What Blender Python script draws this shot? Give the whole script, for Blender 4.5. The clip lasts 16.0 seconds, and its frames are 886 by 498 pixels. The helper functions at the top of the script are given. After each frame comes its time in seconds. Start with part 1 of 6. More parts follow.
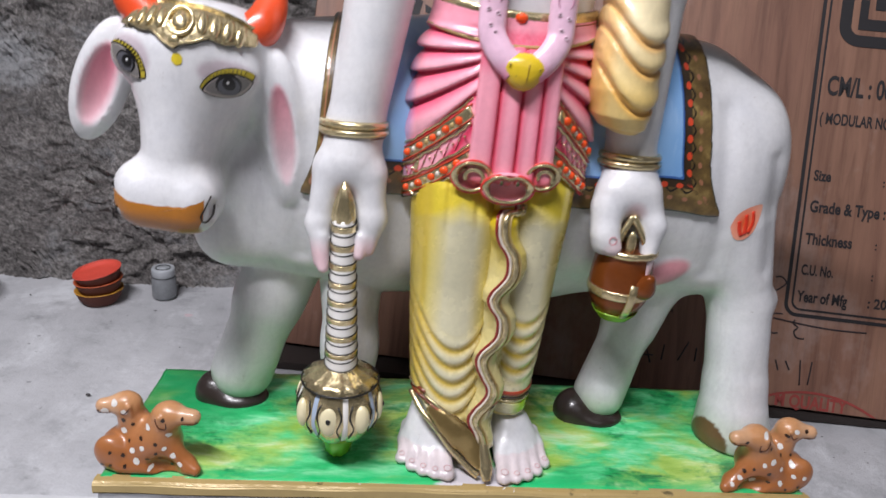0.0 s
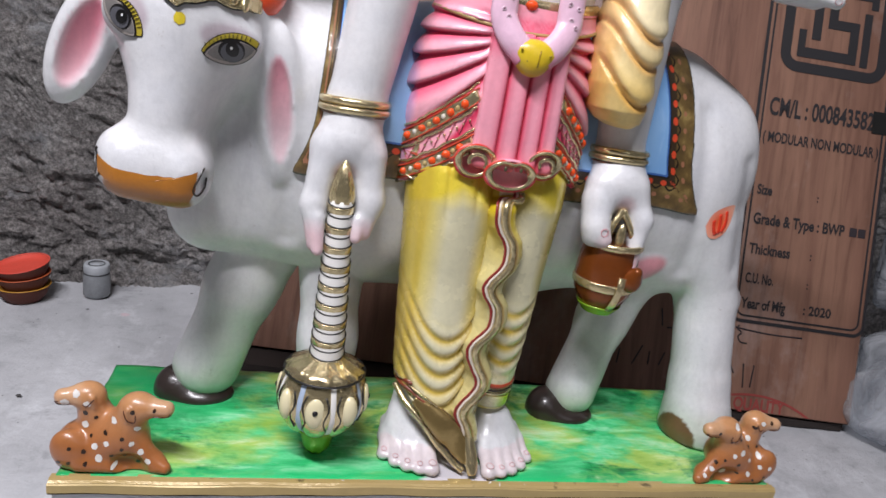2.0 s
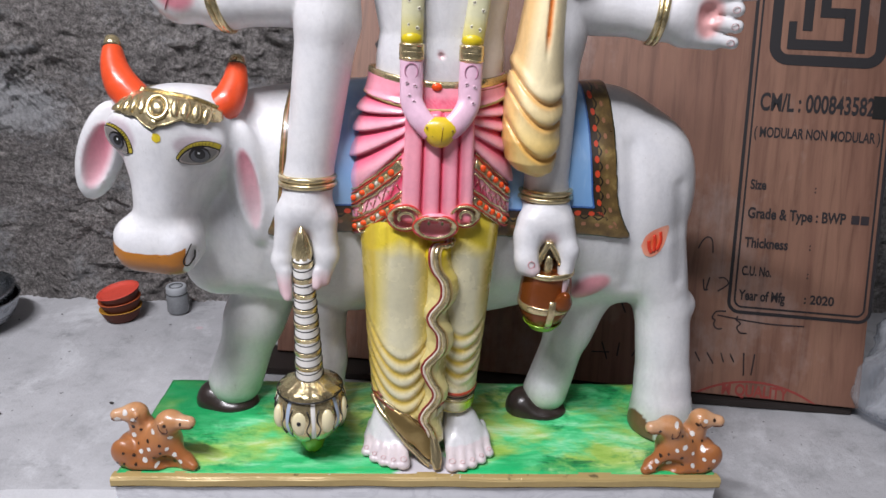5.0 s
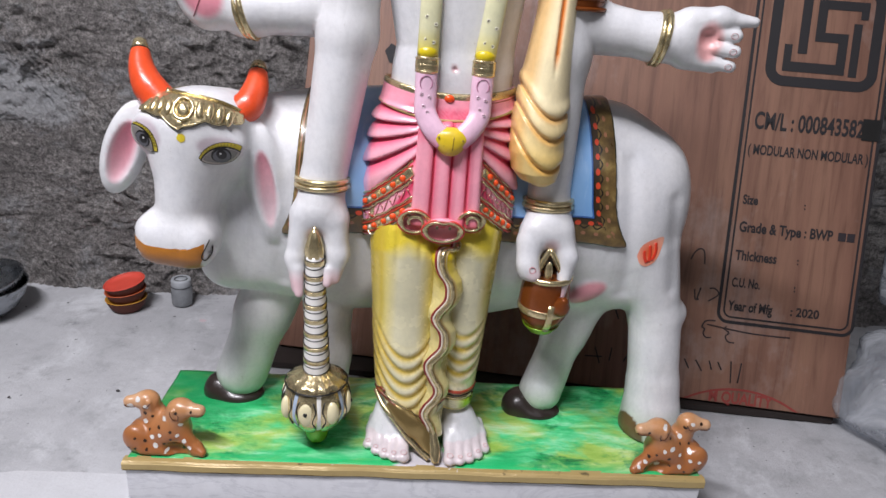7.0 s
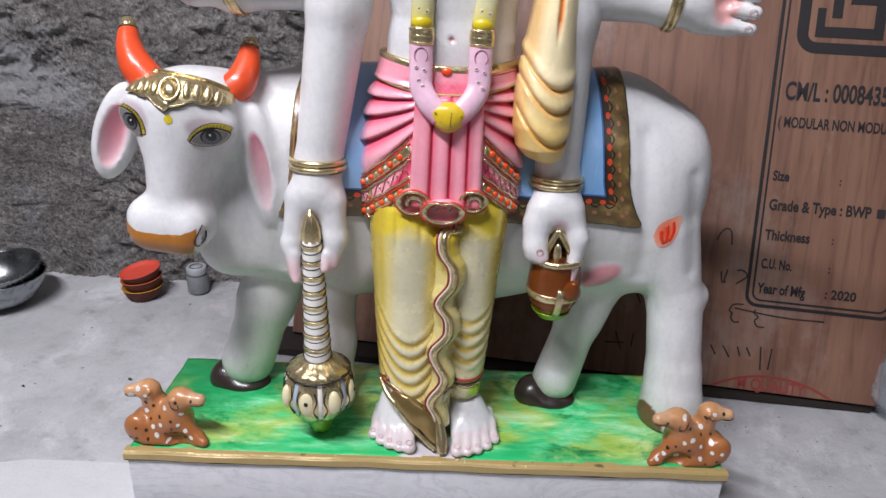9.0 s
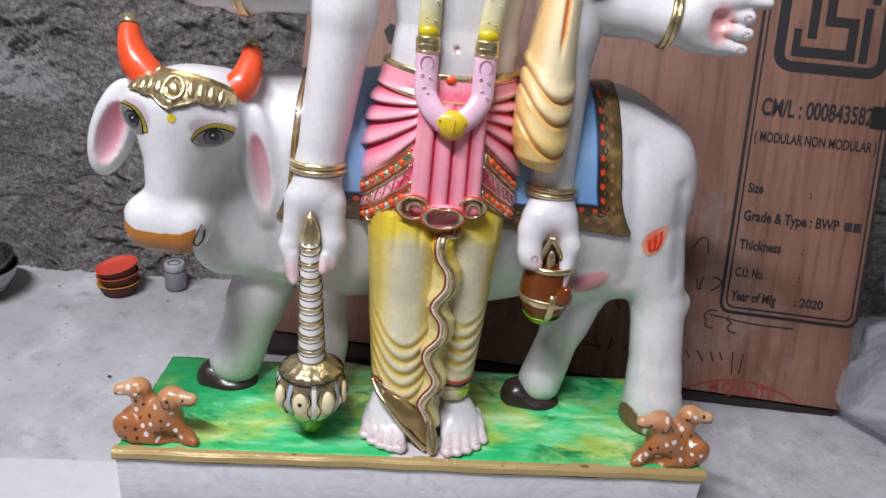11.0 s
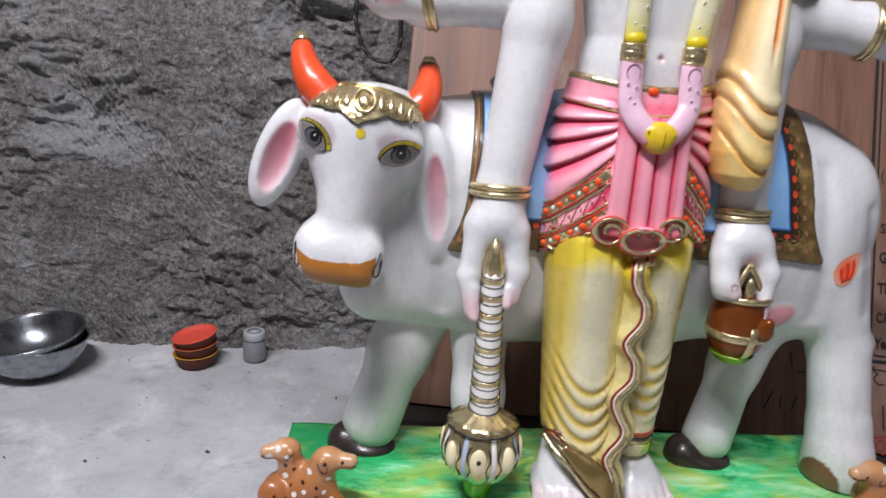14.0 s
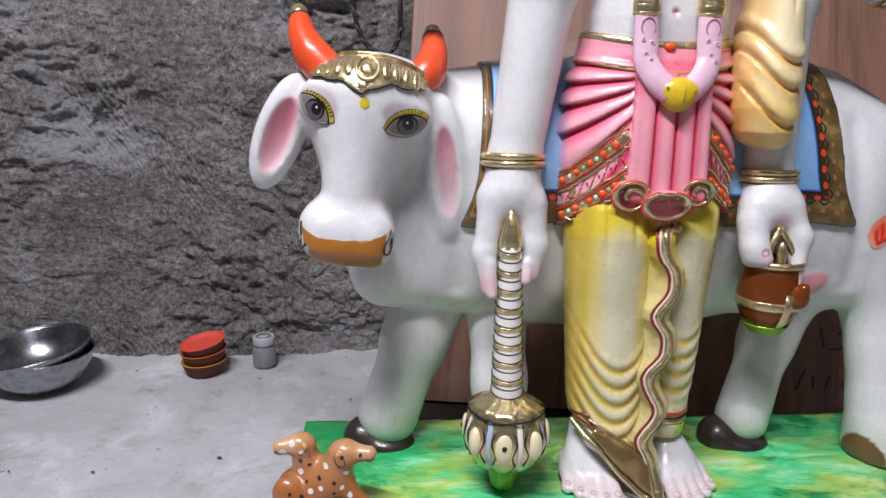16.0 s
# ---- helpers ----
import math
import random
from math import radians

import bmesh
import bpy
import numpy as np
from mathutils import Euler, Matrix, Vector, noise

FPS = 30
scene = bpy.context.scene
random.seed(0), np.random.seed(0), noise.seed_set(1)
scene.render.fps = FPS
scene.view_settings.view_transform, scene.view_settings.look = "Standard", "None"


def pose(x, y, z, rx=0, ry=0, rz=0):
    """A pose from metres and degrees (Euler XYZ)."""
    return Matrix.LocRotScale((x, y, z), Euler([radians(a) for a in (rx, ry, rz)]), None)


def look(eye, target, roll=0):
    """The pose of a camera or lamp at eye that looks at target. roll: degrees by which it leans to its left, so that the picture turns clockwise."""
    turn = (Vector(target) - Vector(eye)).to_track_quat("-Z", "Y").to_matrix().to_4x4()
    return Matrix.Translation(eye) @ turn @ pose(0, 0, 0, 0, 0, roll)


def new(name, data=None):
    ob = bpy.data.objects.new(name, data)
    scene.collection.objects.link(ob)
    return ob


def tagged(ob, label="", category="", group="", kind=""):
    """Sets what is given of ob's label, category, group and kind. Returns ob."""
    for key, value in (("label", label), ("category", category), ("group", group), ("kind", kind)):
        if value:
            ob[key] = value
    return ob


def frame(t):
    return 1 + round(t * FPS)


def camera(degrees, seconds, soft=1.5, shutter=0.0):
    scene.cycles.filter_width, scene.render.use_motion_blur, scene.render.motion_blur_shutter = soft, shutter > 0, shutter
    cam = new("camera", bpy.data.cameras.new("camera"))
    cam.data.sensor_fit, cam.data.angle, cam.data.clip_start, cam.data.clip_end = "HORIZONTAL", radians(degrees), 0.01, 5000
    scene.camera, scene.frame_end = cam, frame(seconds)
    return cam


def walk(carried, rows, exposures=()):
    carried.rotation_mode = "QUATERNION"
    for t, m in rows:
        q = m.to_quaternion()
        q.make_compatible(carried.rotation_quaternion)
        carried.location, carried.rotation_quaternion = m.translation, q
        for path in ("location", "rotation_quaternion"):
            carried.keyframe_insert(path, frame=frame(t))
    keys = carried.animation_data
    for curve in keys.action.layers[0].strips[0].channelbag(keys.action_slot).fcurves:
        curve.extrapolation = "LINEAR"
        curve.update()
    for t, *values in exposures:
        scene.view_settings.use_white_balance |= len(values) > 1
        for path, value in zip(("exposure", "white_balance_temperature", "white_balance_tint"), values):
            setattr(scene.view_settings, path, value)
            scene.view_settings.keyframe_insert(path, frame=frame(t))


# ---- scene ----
cam = camera(67.0, 16.0, shutter=0.4)
PATH = [
    (0, (-0.116, -0.602, 0.608), (0.072, 1.265, -0.084), 5.4),
    (0.5, (-0.209, -0.576, 0.549), (0.145, 1.284, -0.095), 9.4),
    (1, (-0.231, -0.571, 0.537), (0.185, 1.293, -0.055), 10.5),
    (1.5, (-0.224, -0.58, 0.553), (0.208, 1.27, -0.071), 10.0),
    (2, (-0.2, -0.592, 0.558), (0.247, 1.264, -0.039), 9.4),
    (2.5, (-0.165, -0.644, 0.59), (0.169, 1.223, -0.045), 7.4),
    (3, (-0.1, -0.68, 0.606), (0.218, 1.182, -0.052), 6.5),
    (3.5, (-0.061, -0.73, 0.633), (0.081, 1.149, -0.038), 3.1),
    (4, (-0.051, -0.743, 0.653), (0.05, 1.133, -0.034), 2.4),
    (4.5, (-0.034, -0.724, 0.677), (0.029, 1.129, -0.073), 1.3),
    (4.7, (-0.021, -0.714, 0.697), (0.06, 1.145, -0.036), 1.6),
    (6.8, (-0.042, -0.754, 0.723), (0.066, 1.108, 0.0), 4.3),
    (7, (-0.042, -0.752, 0.723), (0.079, 1.108, -0.002), 4.4),
    (7.5, (-0.04, -0.753, 0.723), (0.079, 1.1, -0.021), 4.1),
    (8, (-0.032, -0.746, 0.725), (0.104, 1.109, -0.009), 4.5),
    (8.5, (-0.004, -0.723, 0.71), (0.065, 1.133, -0.033), 3.0),
    (8.7, (0.004, -0.716, 0.706), (0.02, 1.133, -0.057), 2.5),
    (10.8, (-0.042, -0.727, 0.715), (0.083, 1.112, -0.062), 4.6),
    (11, (-0.044, -0.727, 0.717), (0.089, 1.115, -0.051), 5.1),
    (11.5, (-0.082, -0.736, 0.744), (0.005, 1.119, 0.0), 4.6),
    (12, (-0.11, -0.746, 0.751), (0.018, 1.115, 0.031), 4.3),
    (12.5, (-0.11, -0.761, 0.739), (-0.007, 1.111, 0.041), 5.3),
    (13, (-0.107, -0.761, 0.725), (0.025, 1.128, 0.082), 2.6),
    (13.5, (-0.194, -0.697, 0.669), (0.003, 1.22, 0.133), 4.3),
    (13.9, (-0.242, -0.674, 0.615), (-0.101, 1.255, 0.104), 3.3),
    (14, (-0.273, -0.664, 0.599), (-0.11, 1.267, 0.105), 3.9),
    (14.5, (-0.288, -0.656, 0.577), (-0.118, 1.277, 0.09), 4.0),
    (15, (-0.282, -0.659, 0.582), (-0.14, 1.277, 0.101), 2.8),
    (15.5, (-0.274, -0.644, 0.577), (-0.174, 1.291, 0.084), 0.9),
    (16, (-0.276, -0.637, 0.549), (-0.135, 1.306, 0.096), 1.1),
]
walk(cam, [(t, look(eye, target, roll)) for t, eye, target, roll in PATH])

from mathutils.bvhtree import BVHTree

# ---- world, lamps, exposure ----
world = bpy.data.worlds.new("world")
world.use_nodes = True
world.node_tree.nodes["Background"].inputs[0].default_value = (0.75, 0.82, 1.0, 1)
world.node_tree.nodes["Background"].inputs[1].default_value = 0.25
scene.world = world


def area_lamp(name, eye, target, w, h, watts, colour):
    lamp = bpy.data.lights.new(name, "AREA")
    lamp.shape, lamp.size, lamp.size_y, lamp.energy, lamp.color = "RECTANGLE", w, h, watts, colour
    ob = new(name, lamp)
    ob.matrix_world = look(eye, target)
    return ob


area_lamp("tube_lamp", (-0.74, -0.90, 2.3), (-0.15, 0.15, 0.3), 1.2, 0.10, 77, (0.955, 0.935, 1.0))
# added fill lamp with no known source, lifts the front faces
area_lamp("fill_lamp", (0.9, -2.7, 2.2), (0.0, 0.2, 0.4), 1.4, 1.3, 5, (0.94, 0.93, 1.0))


# ---- materials ----
def lin(code):
    """Linear colour from a hex code."""
    v = [int(code[i:i + 2], 16) / 255 for i in (0, 2, 4)]
    return tuple(c / 12.92 if c <= 0.04045 else ((c + 0.055) / 1.055) ** 2.4 for c in v)


class Nodes:
    """Short hand for a node material."""

    def __init__(self, name):
        self.mat = bpy.data.materials.new(name)
        self.mat.use_nodes = True
        self.tree = self.mat.node_tree
        self.shader = self.tree.nodes["Principled BSDF"]

    def node(self, kind):
        return self.tree.nodes.new(kind)

    def attribute(self, name):
        n = self.node("ShaderNodeAttribute")
        n.attribute_name = name
        return n

    def link(self, a, b):
        self.tree.links.new(a, b)

    def set(self, **values):
        for key, value in values.items():
            self.shader.inputs[key.replace("_", " ")].default_value = value

    def coords(self, scale=(1, 1, 1), kind="Object"):
        tc, mp = self.node("ShaderNodeTexCoord"), self.node("ShaderNodeMapping")
        self.link(tc.outputs[kind], mp.inputs[0])
        mp.inputs["Scale"].default_value = scale
        return mp.outputs[0]

    def noise(self, scale, detail=4.0, rough=0.55, vector=None, distortion=0.0):
        n = self.node("ShaderNodeTexNoise")
        n.inputs["Scale"].default_value, n.inputs["Detail"].default_value = scale, detail
        n.inputs["Roughness"].default_value, n.inputs["Distortion"].default_value = rough, distortion
        if vector is not None:
            self.link(vector, n.inputs["Vector"])
        return n.outputs[0]

    def ramp(self, factor, stops):
        n = self.node("ShaderNodeValToRGB")
        el = n.color_ramp.elements
        while len(el) < len(stops):
            el.new(0.5)
        for e, (at, c) in zip(el, stops):
            e.position, e.color = at, (*c, 1) if len(c) == 3 else c
        self.link(factor, n.inputs[0])
        return n.outputs[0]

    def mix(self, a, b, factor, mode="MIX"):
        n = self.node("ShaderNodeMix")
        n.data_type, n.blend_type = "RGBA", mode
        for s, v in ((n.inputs[0], factor), (n.inputs[6], a), (n.inputs[7], b)):
            if isinstance(v, bpy.types.NodeSocket):
                self.link(v, s)
            elif isinstance(v, (int, float)):
                s.default_value = v
            else:
                s.default_value = (*v, 1)
        return n.outputs[2]

    def math(self, op, a, b=0.0):
        n = self.node("ShaderNodeMath")
        n.operation = op
        for s, v in ((n.inputs[0], a), (n.inputs[1], b)):
            if isinstance(v, bpy.types.NodeSocket):
                self.link(v, s)
            else:
                s.default_value = v
        return n.outputs[0]

    def bump(self, height, strength, distance):
        n = self.node("ShaderNodeBump")
        n.inputs["Strength"].default_value, n.inputs["Distance"].default_value = strength, distance
        self.link(height, n.inputs["Height"])
        self.link(n.outputs[0], self.shader.inputs["Normal"])

    def colour(self, out):
        self.link(out, self.shader.inputs["Base Color"])

    def rough(self, factor, low, high):
        n = self.node("ShaderNodeMapRange")
        n.inputs["To Min"].default_value, n.inputs["To Max"].default_value = low, high
        self.link(factor, n.inputs["Value"])
        self.link(n.outputs[0], self.shader.inputs["Roughness"])


def grey(v):
    return (v, v, v)


def painted(name, low=0.24, high=0.42, coat=0.25, sheen=0.0):
    """Enamel brushed on carved marble; the paint's own colour comes from the attribute 'paint'."""
    m = Nodes(name)
    at = m.attribute("paint")
    v = m.coords()
    blotch, grain = m.noise(22, 4, 0.6, v), m.noise(160, 3, 0.6, v)
    brush = m.noise(34, 5, 0.65, m.coords((1.0, 1.0, 0.28)), 0.5)
    c = m.mix(at.outputs[0], m.ramp(blotch, [(0.3, (0.89, 0.90, 0.92)), (0.62, grey(1.0))]), 1.0, "MULTIPLY")
    c = m.mix(c, m.ramp(brush, [(0.32, grey(0.90)), (0.5, grey(1.0))]), 1.0, "MULTIPLY")
    c = m.mix(c, m.ramp(grain, [(0.25, grey(0.93)), (0.6, grey(1.0))]), 1.0, "MULTIPLY")
    dirt = m.noise(95, 5, 0.7, m.coords((1, 1, 0.8)), 0.3)
    c = m.mix(c, m.ramp(dirt, [(0.66, grey(1.0)), (0.74, (0.66, 0.62, 0.58))]), 0.7, "MULTIPLY")
    m.colour(c)
    m.rough(blotch, low, high)
    chisel = m.noise(75, 4, 0.55, v, 0.4)
    facet = m.noise(13, 2, 0.5, v, 0.3)
    height = m.mix(m.mix(m.mix(blotch, chisel, 0.35), brush, 0.35), grain, 0.2)
    m.bump(m.mix(height, facet, 0.30), 0.34, 0.007)
    m.set(Coat_Weight=coat, Coat_Roughness=0.15, Metallic=sheen)
    return m.mat


def metal(name, colour, low, high, bump=0.15, dirt=0.0, shine=1.0):
    m = Nodes(name)
    v = m.coords()
    n, fine = m.noise(60, 4, 0.6, v), m.noise(300, 3, 0.6, v)
    m.colour(m.mix(m.mix(colour, tuple(0.55 * c for c in colour), m.ramp(n, [(0.45, grey(0)), (0.75, grey(1))])),
                   tuple(0.2 * c for c in colour), m.ramp(fine, [(0.62, grey(0)), (0.75, grey(dirt))])))
    m.rough(n, low, high)
    m.bump(n, bump, 0.004)
    m.set(Metallic=shine)
    return m.mat


def plain(name, colour, roughness=0.5, spread=0.15, scale=40, bump=0.1, metallic=0.0):
    """A paint or clay with grain at two scales."""
    m = Nodes(name)
    v = m.coords()
    a, b = m.noise(scale, 5, 0.6, v), m.noise(scale * 6, 3, 0.6, v)
    m.colour(m.mix(tuple(c * (1 - spread) for c in colour), tuple(min(1, c * (1 + spread)) for c in colour), m.mix(a, b, 0.4)))
    m.rough(a, roughness * 0.85, min(1, roughness * 1.15))
    m.bump(m.mix(a, b, 0.5), bump, 0.004)
    m.set(Metallic=metallic)
    return m.mat


MARBLE_PAINT = painted("painted_marble")
PEARL_PAINT = painted("pearl_paint", 0.20, 0.34, 0.5, 0.08)
GOLD = metal("gold_leaf", lin("ddcca0"), 0.12, 0.34, 0.50, 0.45, 0.84)
GOLD_DULL = plain("dull_gold_paint", lin("b49d68"), 0.4, 0.22, 18, 0.2, 0.15)
COPPER = plain("copper_lacquer", lin("7c411a"), 0.22, 0.3, 30, 0.15, 0.35)
def gilt_rim():
    """Khaki gold paint chipped to bare white marble here and there."""
    m = Nodes("worn_gilt")
    v = m.coords((1, 1, 1))
    n, fine = m.noise(26, 5, 0.7, v), m.noise(150, 3, 0.6, v)
    bare = m.ramp(m.mix(n, fine, 0.25), [(0.635, grey(0)), (0.65, grey(1))])
    dark = m.ramp(m.noise(33, 4, 0.6, m.coords((1, 1, 1.3))), [(0.30, grey(0.8)), (0.37, grey(0))])
    m.colour(m.mix(m.mix(lin("b49c66"), lin("dedbd6"), bare), lin("4e4630"), dark))
    m.link(m.ramp(bare, [(0, grey(0.1)), (1, grey(0))]), m.shader.inputs["Metallic"])
    m.rough(fine, 0.25, 0.5)
    m.bump(n, 0.5, 0.006)
    return m.mat


WORN_GILT = gilt_rim()
ORANGE = plain("orange_enamel", lin("e8511f"), 0.25)
BLACK = plain("black_enamel", lin("1a1918"), 0.4)
STEEL = metal("steel", lin("a4a8ad"), 0.16, 0.36, 0.08, 0.45)
INK = plain("black_ink", lin("1f1d20"), 0.7, 0.3, 25)
INK_THIN = plain("marker_ink", lin("2a2327"), 0.7, 0.3, 25)
RED_INK = plain("red_stamp_ink", lin("8c3a34"), 0.7, 0.35, 30)
CLAY = plain("red_clay", lin("5a2d21"), 0.75, 0.3, 60, 0.4)


def cement_floor():
    m = Nodes("cement_floor")
    v = m.coords()
    big, mid, fine = m.noise(2.2, 5, 0.6, v), m.noise(17, 7, 0.68, v, 0.3), m.noise(120, 5, 0.72, v)
    c = m.ramp(big, [(0.3, lin("aeafb2")), (0.5, lin("c0c1c4")), (0.7, lin("cecfd2"))])
    c = m.mix(c, m.ramp(mid, [(0.28, lin("8a8b8c")), (0.46, lin("d2d2d2")), (0.7, lin("ececec"))]), 0.5, "MULTIPLY")
    c = m.mix(c, m.ramp(fine, [(0.25, grey(0.62)), (0.42, grey(1))]), 0.5, "MULTIPLY")
    # dried pink paint drips, dark damp marks and pale dust
    spots = m.noise(9, 2, 0.5, m.coords((1, 1.6, 1)))
    c = m.mix(c, lin("c4929a"), m.ramp(spots, [(0.735, grey(0)), (0.76, grey(0.55))]))
    scuff = m.noise(11, 8, 0.74, m.coords((0.8, 1.1, 1)), 0.2)
    c = m.mix(c, lin("77787a"), m.ramp(scuff, [(0.58, grey(0)), (0.68, grey(0.55))]))
    dust = m.noise(5.5, 8, 0.72, m.coords((1.1, 0.9, 1)), 0.3)
    c = m.mix(c, lin("dcdee1"), m.ramp(dust, [(0.52, grey(0)), (0.66, grey(0.6))]))
    speck = m.noise(75, 2, 0.5, v)
    c = m.mix(c, lin("3f3f40"), m.ramp(speck, [(0.735, grey(0)), (0.76, grey(0.7))]))
    m.colour(c)
    m.rough(mid, 0.55, 0.85)
    m.bump(m.mix(mid, fine, 0.45), 0.4, 0.010)
    return m.mat


SPLASH = (-0.89, 0.44)


def rough_plaster():
    """Coarse cement render: gritty, flaked, with paler lime patches."""
    m = Nodes("rough_plaster")
    v = m.coords()
    big = m.noise(3.2, 6, 0.62, v, 0.2)
    mid = m.noise(24, 8, 0.70, m.coords((0.85, 1, 1.2)), 0.2)
    fine = m.noise(95, 6, 0.72, v)
    grit = m.noise(240, 5, 0.75, v)
    c = m.ramp(big, [(0.30, lin("7b7674")), (0.5, lin("96918e")), (0.70, lin("ada9a6"))])
    c = m.mix(c, m.ramp(mid, [(0.30, grey(0.50)), (0.50, grey(0.92)), (0.68, grey(1.25))]), 0.85, "MULTIPLY")
    c = m.mix(c, m.ramp(fine, [(0.34, grey(0.30)), (0.50, grey(0.95)), (0.64, grey(1.5))]), 0.9, "MULTIPLY")
    c = m.mix(c, m.ramp(grit, [(0.36, grey(0.40)), (0.50, grey(1.0)), (0.62, grey(1.4))]), 0.8, "MULTIPLY")
    chalk = m.noise(4.2, 8, 0.74, m.coords((0.9, 1, 1.2)), 0.2)
    c = m.mix(c, lin("b4b7bb"), m.ramp(m.mix(chalk, mid, 0.3), [(0.52, grey(0)), (0.63, grey(0.7))]))
    # a splash of old whitewash
    sep = m.node("ShaderNodeSeparateXYZ")
    m.link(v, sep.inputs[0])
    du = m.math("POWER", m.math("DIVIDE", m.math("SUBTRACT", sep.outputs[0], SPLASH[0]), 0.17), 2.0)
    dv = m.math("POWER", m.math("DIVIDE", m.math("SUBTRACT", sep.outputs[2], SPLASH[1]), 0.075), 2.0)
    near = m.math("SUBTRACT", m.math("MULTIPLY", m.mix(m.mix(chalk, mid, 0.5), fine, 0.3), 3.6), m.math("ADD", du, dv))
    c = m.mix(c, lin("c6c8cb"), m.ramp(m.math("MULTIPLY", near, 0.5), [(0.48, grey(0)), (0.84, grey(0.65))]))
    m.colour(c)
    m.rough(mid, 0.65, 0.95)
    m.bump(m.mix(m.mix(mid, fine, 0.6), grit, 0.35), 1.0, 0.032)
    return m.mat


def veined_marble():
    m = Nodes("grey_white_marble")
    v = m.coords()
    vein = m.noise(5, 8, 0.65, m.coords((1, 1, 2.2)), 1.6)
    c = m.ramp(vein, [(0.36, lin("d6d7db")), (0.47, lin("d9dade")), (0.5, lin("cbccd1")), (0.53, lin("dadbdf")), (0.8, lin("e2e2e5"))])
    m.colour(m.mix(c, m.ramp(m.noise(60, 4, 0.6, v), [(0.3, grey(0.9)), (0.6, grey(1))]), 1.0, "MULTIPLY"))
    m.rough(vein, 0.3, 0.5)
    m.bump(m.noise(90, 4, 0.6, v), 0.1, 0.004)
    return m.mat


def green_ground():
    """Brushed emerald enamel with yellow and pale strokes along the slab, bare marble between the feet."""
    m = Nodes("brushed_green_enamel")
    stroke = m.noise(11, 8, 0.70, m.coords((1.0, 3.6, 1)), 0.35)
    patch = m.noise(6.5, 5, 0.6, m.coords((1.0, 1.7, 1)), 0.5)
    fine = m.noise(50, 6, 0.72, m.coords((0.8, 5.5, 1)), 0.3)
    deep = m.noise(8.5, 6, 0.70, m.coords((1.2, 2.0, 1)), 0.3)
    c = m.ramp(stroke, [(0.30, lin("18924f")), (0.44, lin("38c276")), (0.55, lin("66d894")), (0.70, lin("aeebbe"))])
    warm = m.ramp(stroke, [(0.3, lin("86b23c")), (0.52, lin("b2cd62")), (0.70, lin("e4ecbc"))])
    c = m.mix(c, warm, m.ramp(patch, [(0.45, grey(0)), (0.58, grey(0.9))]))
    c = m.mix(c, lin("0c9a50"), m.ramp(deep, [(0.52, grey(0)), (0.63, grey(0.85))]))
    c = m.mix(c, lin("0a5f38"), m.ramp(m.mix(deep, fine, 0.45), [(0.56, grey(0)), (0.63, grey(0.85))]))
    c = m.mix(c, lin("e2ecd8"), m.ramp(fine, [(0.62, grey(0)), (0.76, grey(0.4))]))
    sep = m.node("ShaderNodeSeparateXYZ")
    m.link(m.coords(), sep.inputs[0])
    # clear emerald along the front edge, and the unpainted marble round the tongue of the hem
    front = m.math("ADD", sep.outputs[1], m.math("MULTIPLY", m.math("SUBTRACT", stroke, 0.5), 0.05))
    c = m.mix(c, lin("1fbf72"), m.ramp(m.math("MULTIPLY", front, 10), [(0.10, grey(0.85)), (0.32, grey(0))]))
    # darker emerald towards the back corner
    corner = m.math("SUBTRACT", m.math("ADD", sep.outputs[0], m.math("MULTIPLY", m.math("SUBTRACT", patch, 0.5), 0.25)), m.math("MULTIPLY", sep.outputs[1], 0.5))
    c = m.mix(c, lin("0e8a4c"), m.ramp(m.math("ADD", corner, 0.72), [(0.27, grey(0.9)), (0.38, grey(0))]))
    across = m.math("ABSOLUTE", m.math("SUBTRACT", sep.outputs[0], 0.006))
    bare = m.math("ADD", across, m.math("MULTIPLY", sep.outputs[1], 0.45))
    bare = m.math("ADD", bare, m.math("MULTIPLY", m.math("SUBTRACT", fine, 0.5), 0.03))
    c = m.mix(c, lin("cfcbd0"), m.ramp(m.math("MULTIPLY", bare, 10), [(0.42, grey(1)), (0.50, grey(0))]))
    m.colour(c)
    m.rough(fine, 0.25, 0.42)
    m.bump(m.mix(fine, stroke, 0.4), 0.3, 0.004)
    m.set(Coat_Weight=0.35, Coat_Roughness=0.15)
    return m.mat


def veneer():
    """Reddish plywood veneer, grain running up the sheet."""
    m = Nodes("plywood_veneer")
    grain = m.noise(7, 7, 0.62, m.coords((9, 0.55, 1)), 0.7)
    broad = m.noise(3, 4, 0.55, m.coords((3.2, 0.35, 1)), 0.5)
    fine = m.noise(60, 4, 0.7, m.coords((6, 0.5, 1)))
    c = m.ramp(broad, [(0.3, lin("735344")), (0.5, lin("846252")), (0.7, lin("94725f"))])
    c = m.mix(c, m.ramp(grain, [(0.3, lin("a08c84")), (0.5, lin("e6dcd6")), (0.72, lin("fff6f0"))]), 0.75, "MULTIPLY")
    c = m.mix(c, m.ramp(fine, [(0.3, grey(0.86)), (0.55, grey(1))]), 0.5, "MULTIPLY")
    smear = m.noise(2.4, 6, 0.7, m.coords((1.6, 1, 1)))
    c = m.mix(c, lin("a89a95"), m.ramp(smear, [(0.54, grey(0)), (0.70, grey(0.5))]))
    m.colour(c)
    m.rough(grain, 0.45, 0.7)
    m.bump(m.mix(grain, fine, 0.5), 0.15, 0.004)
    return m.mat


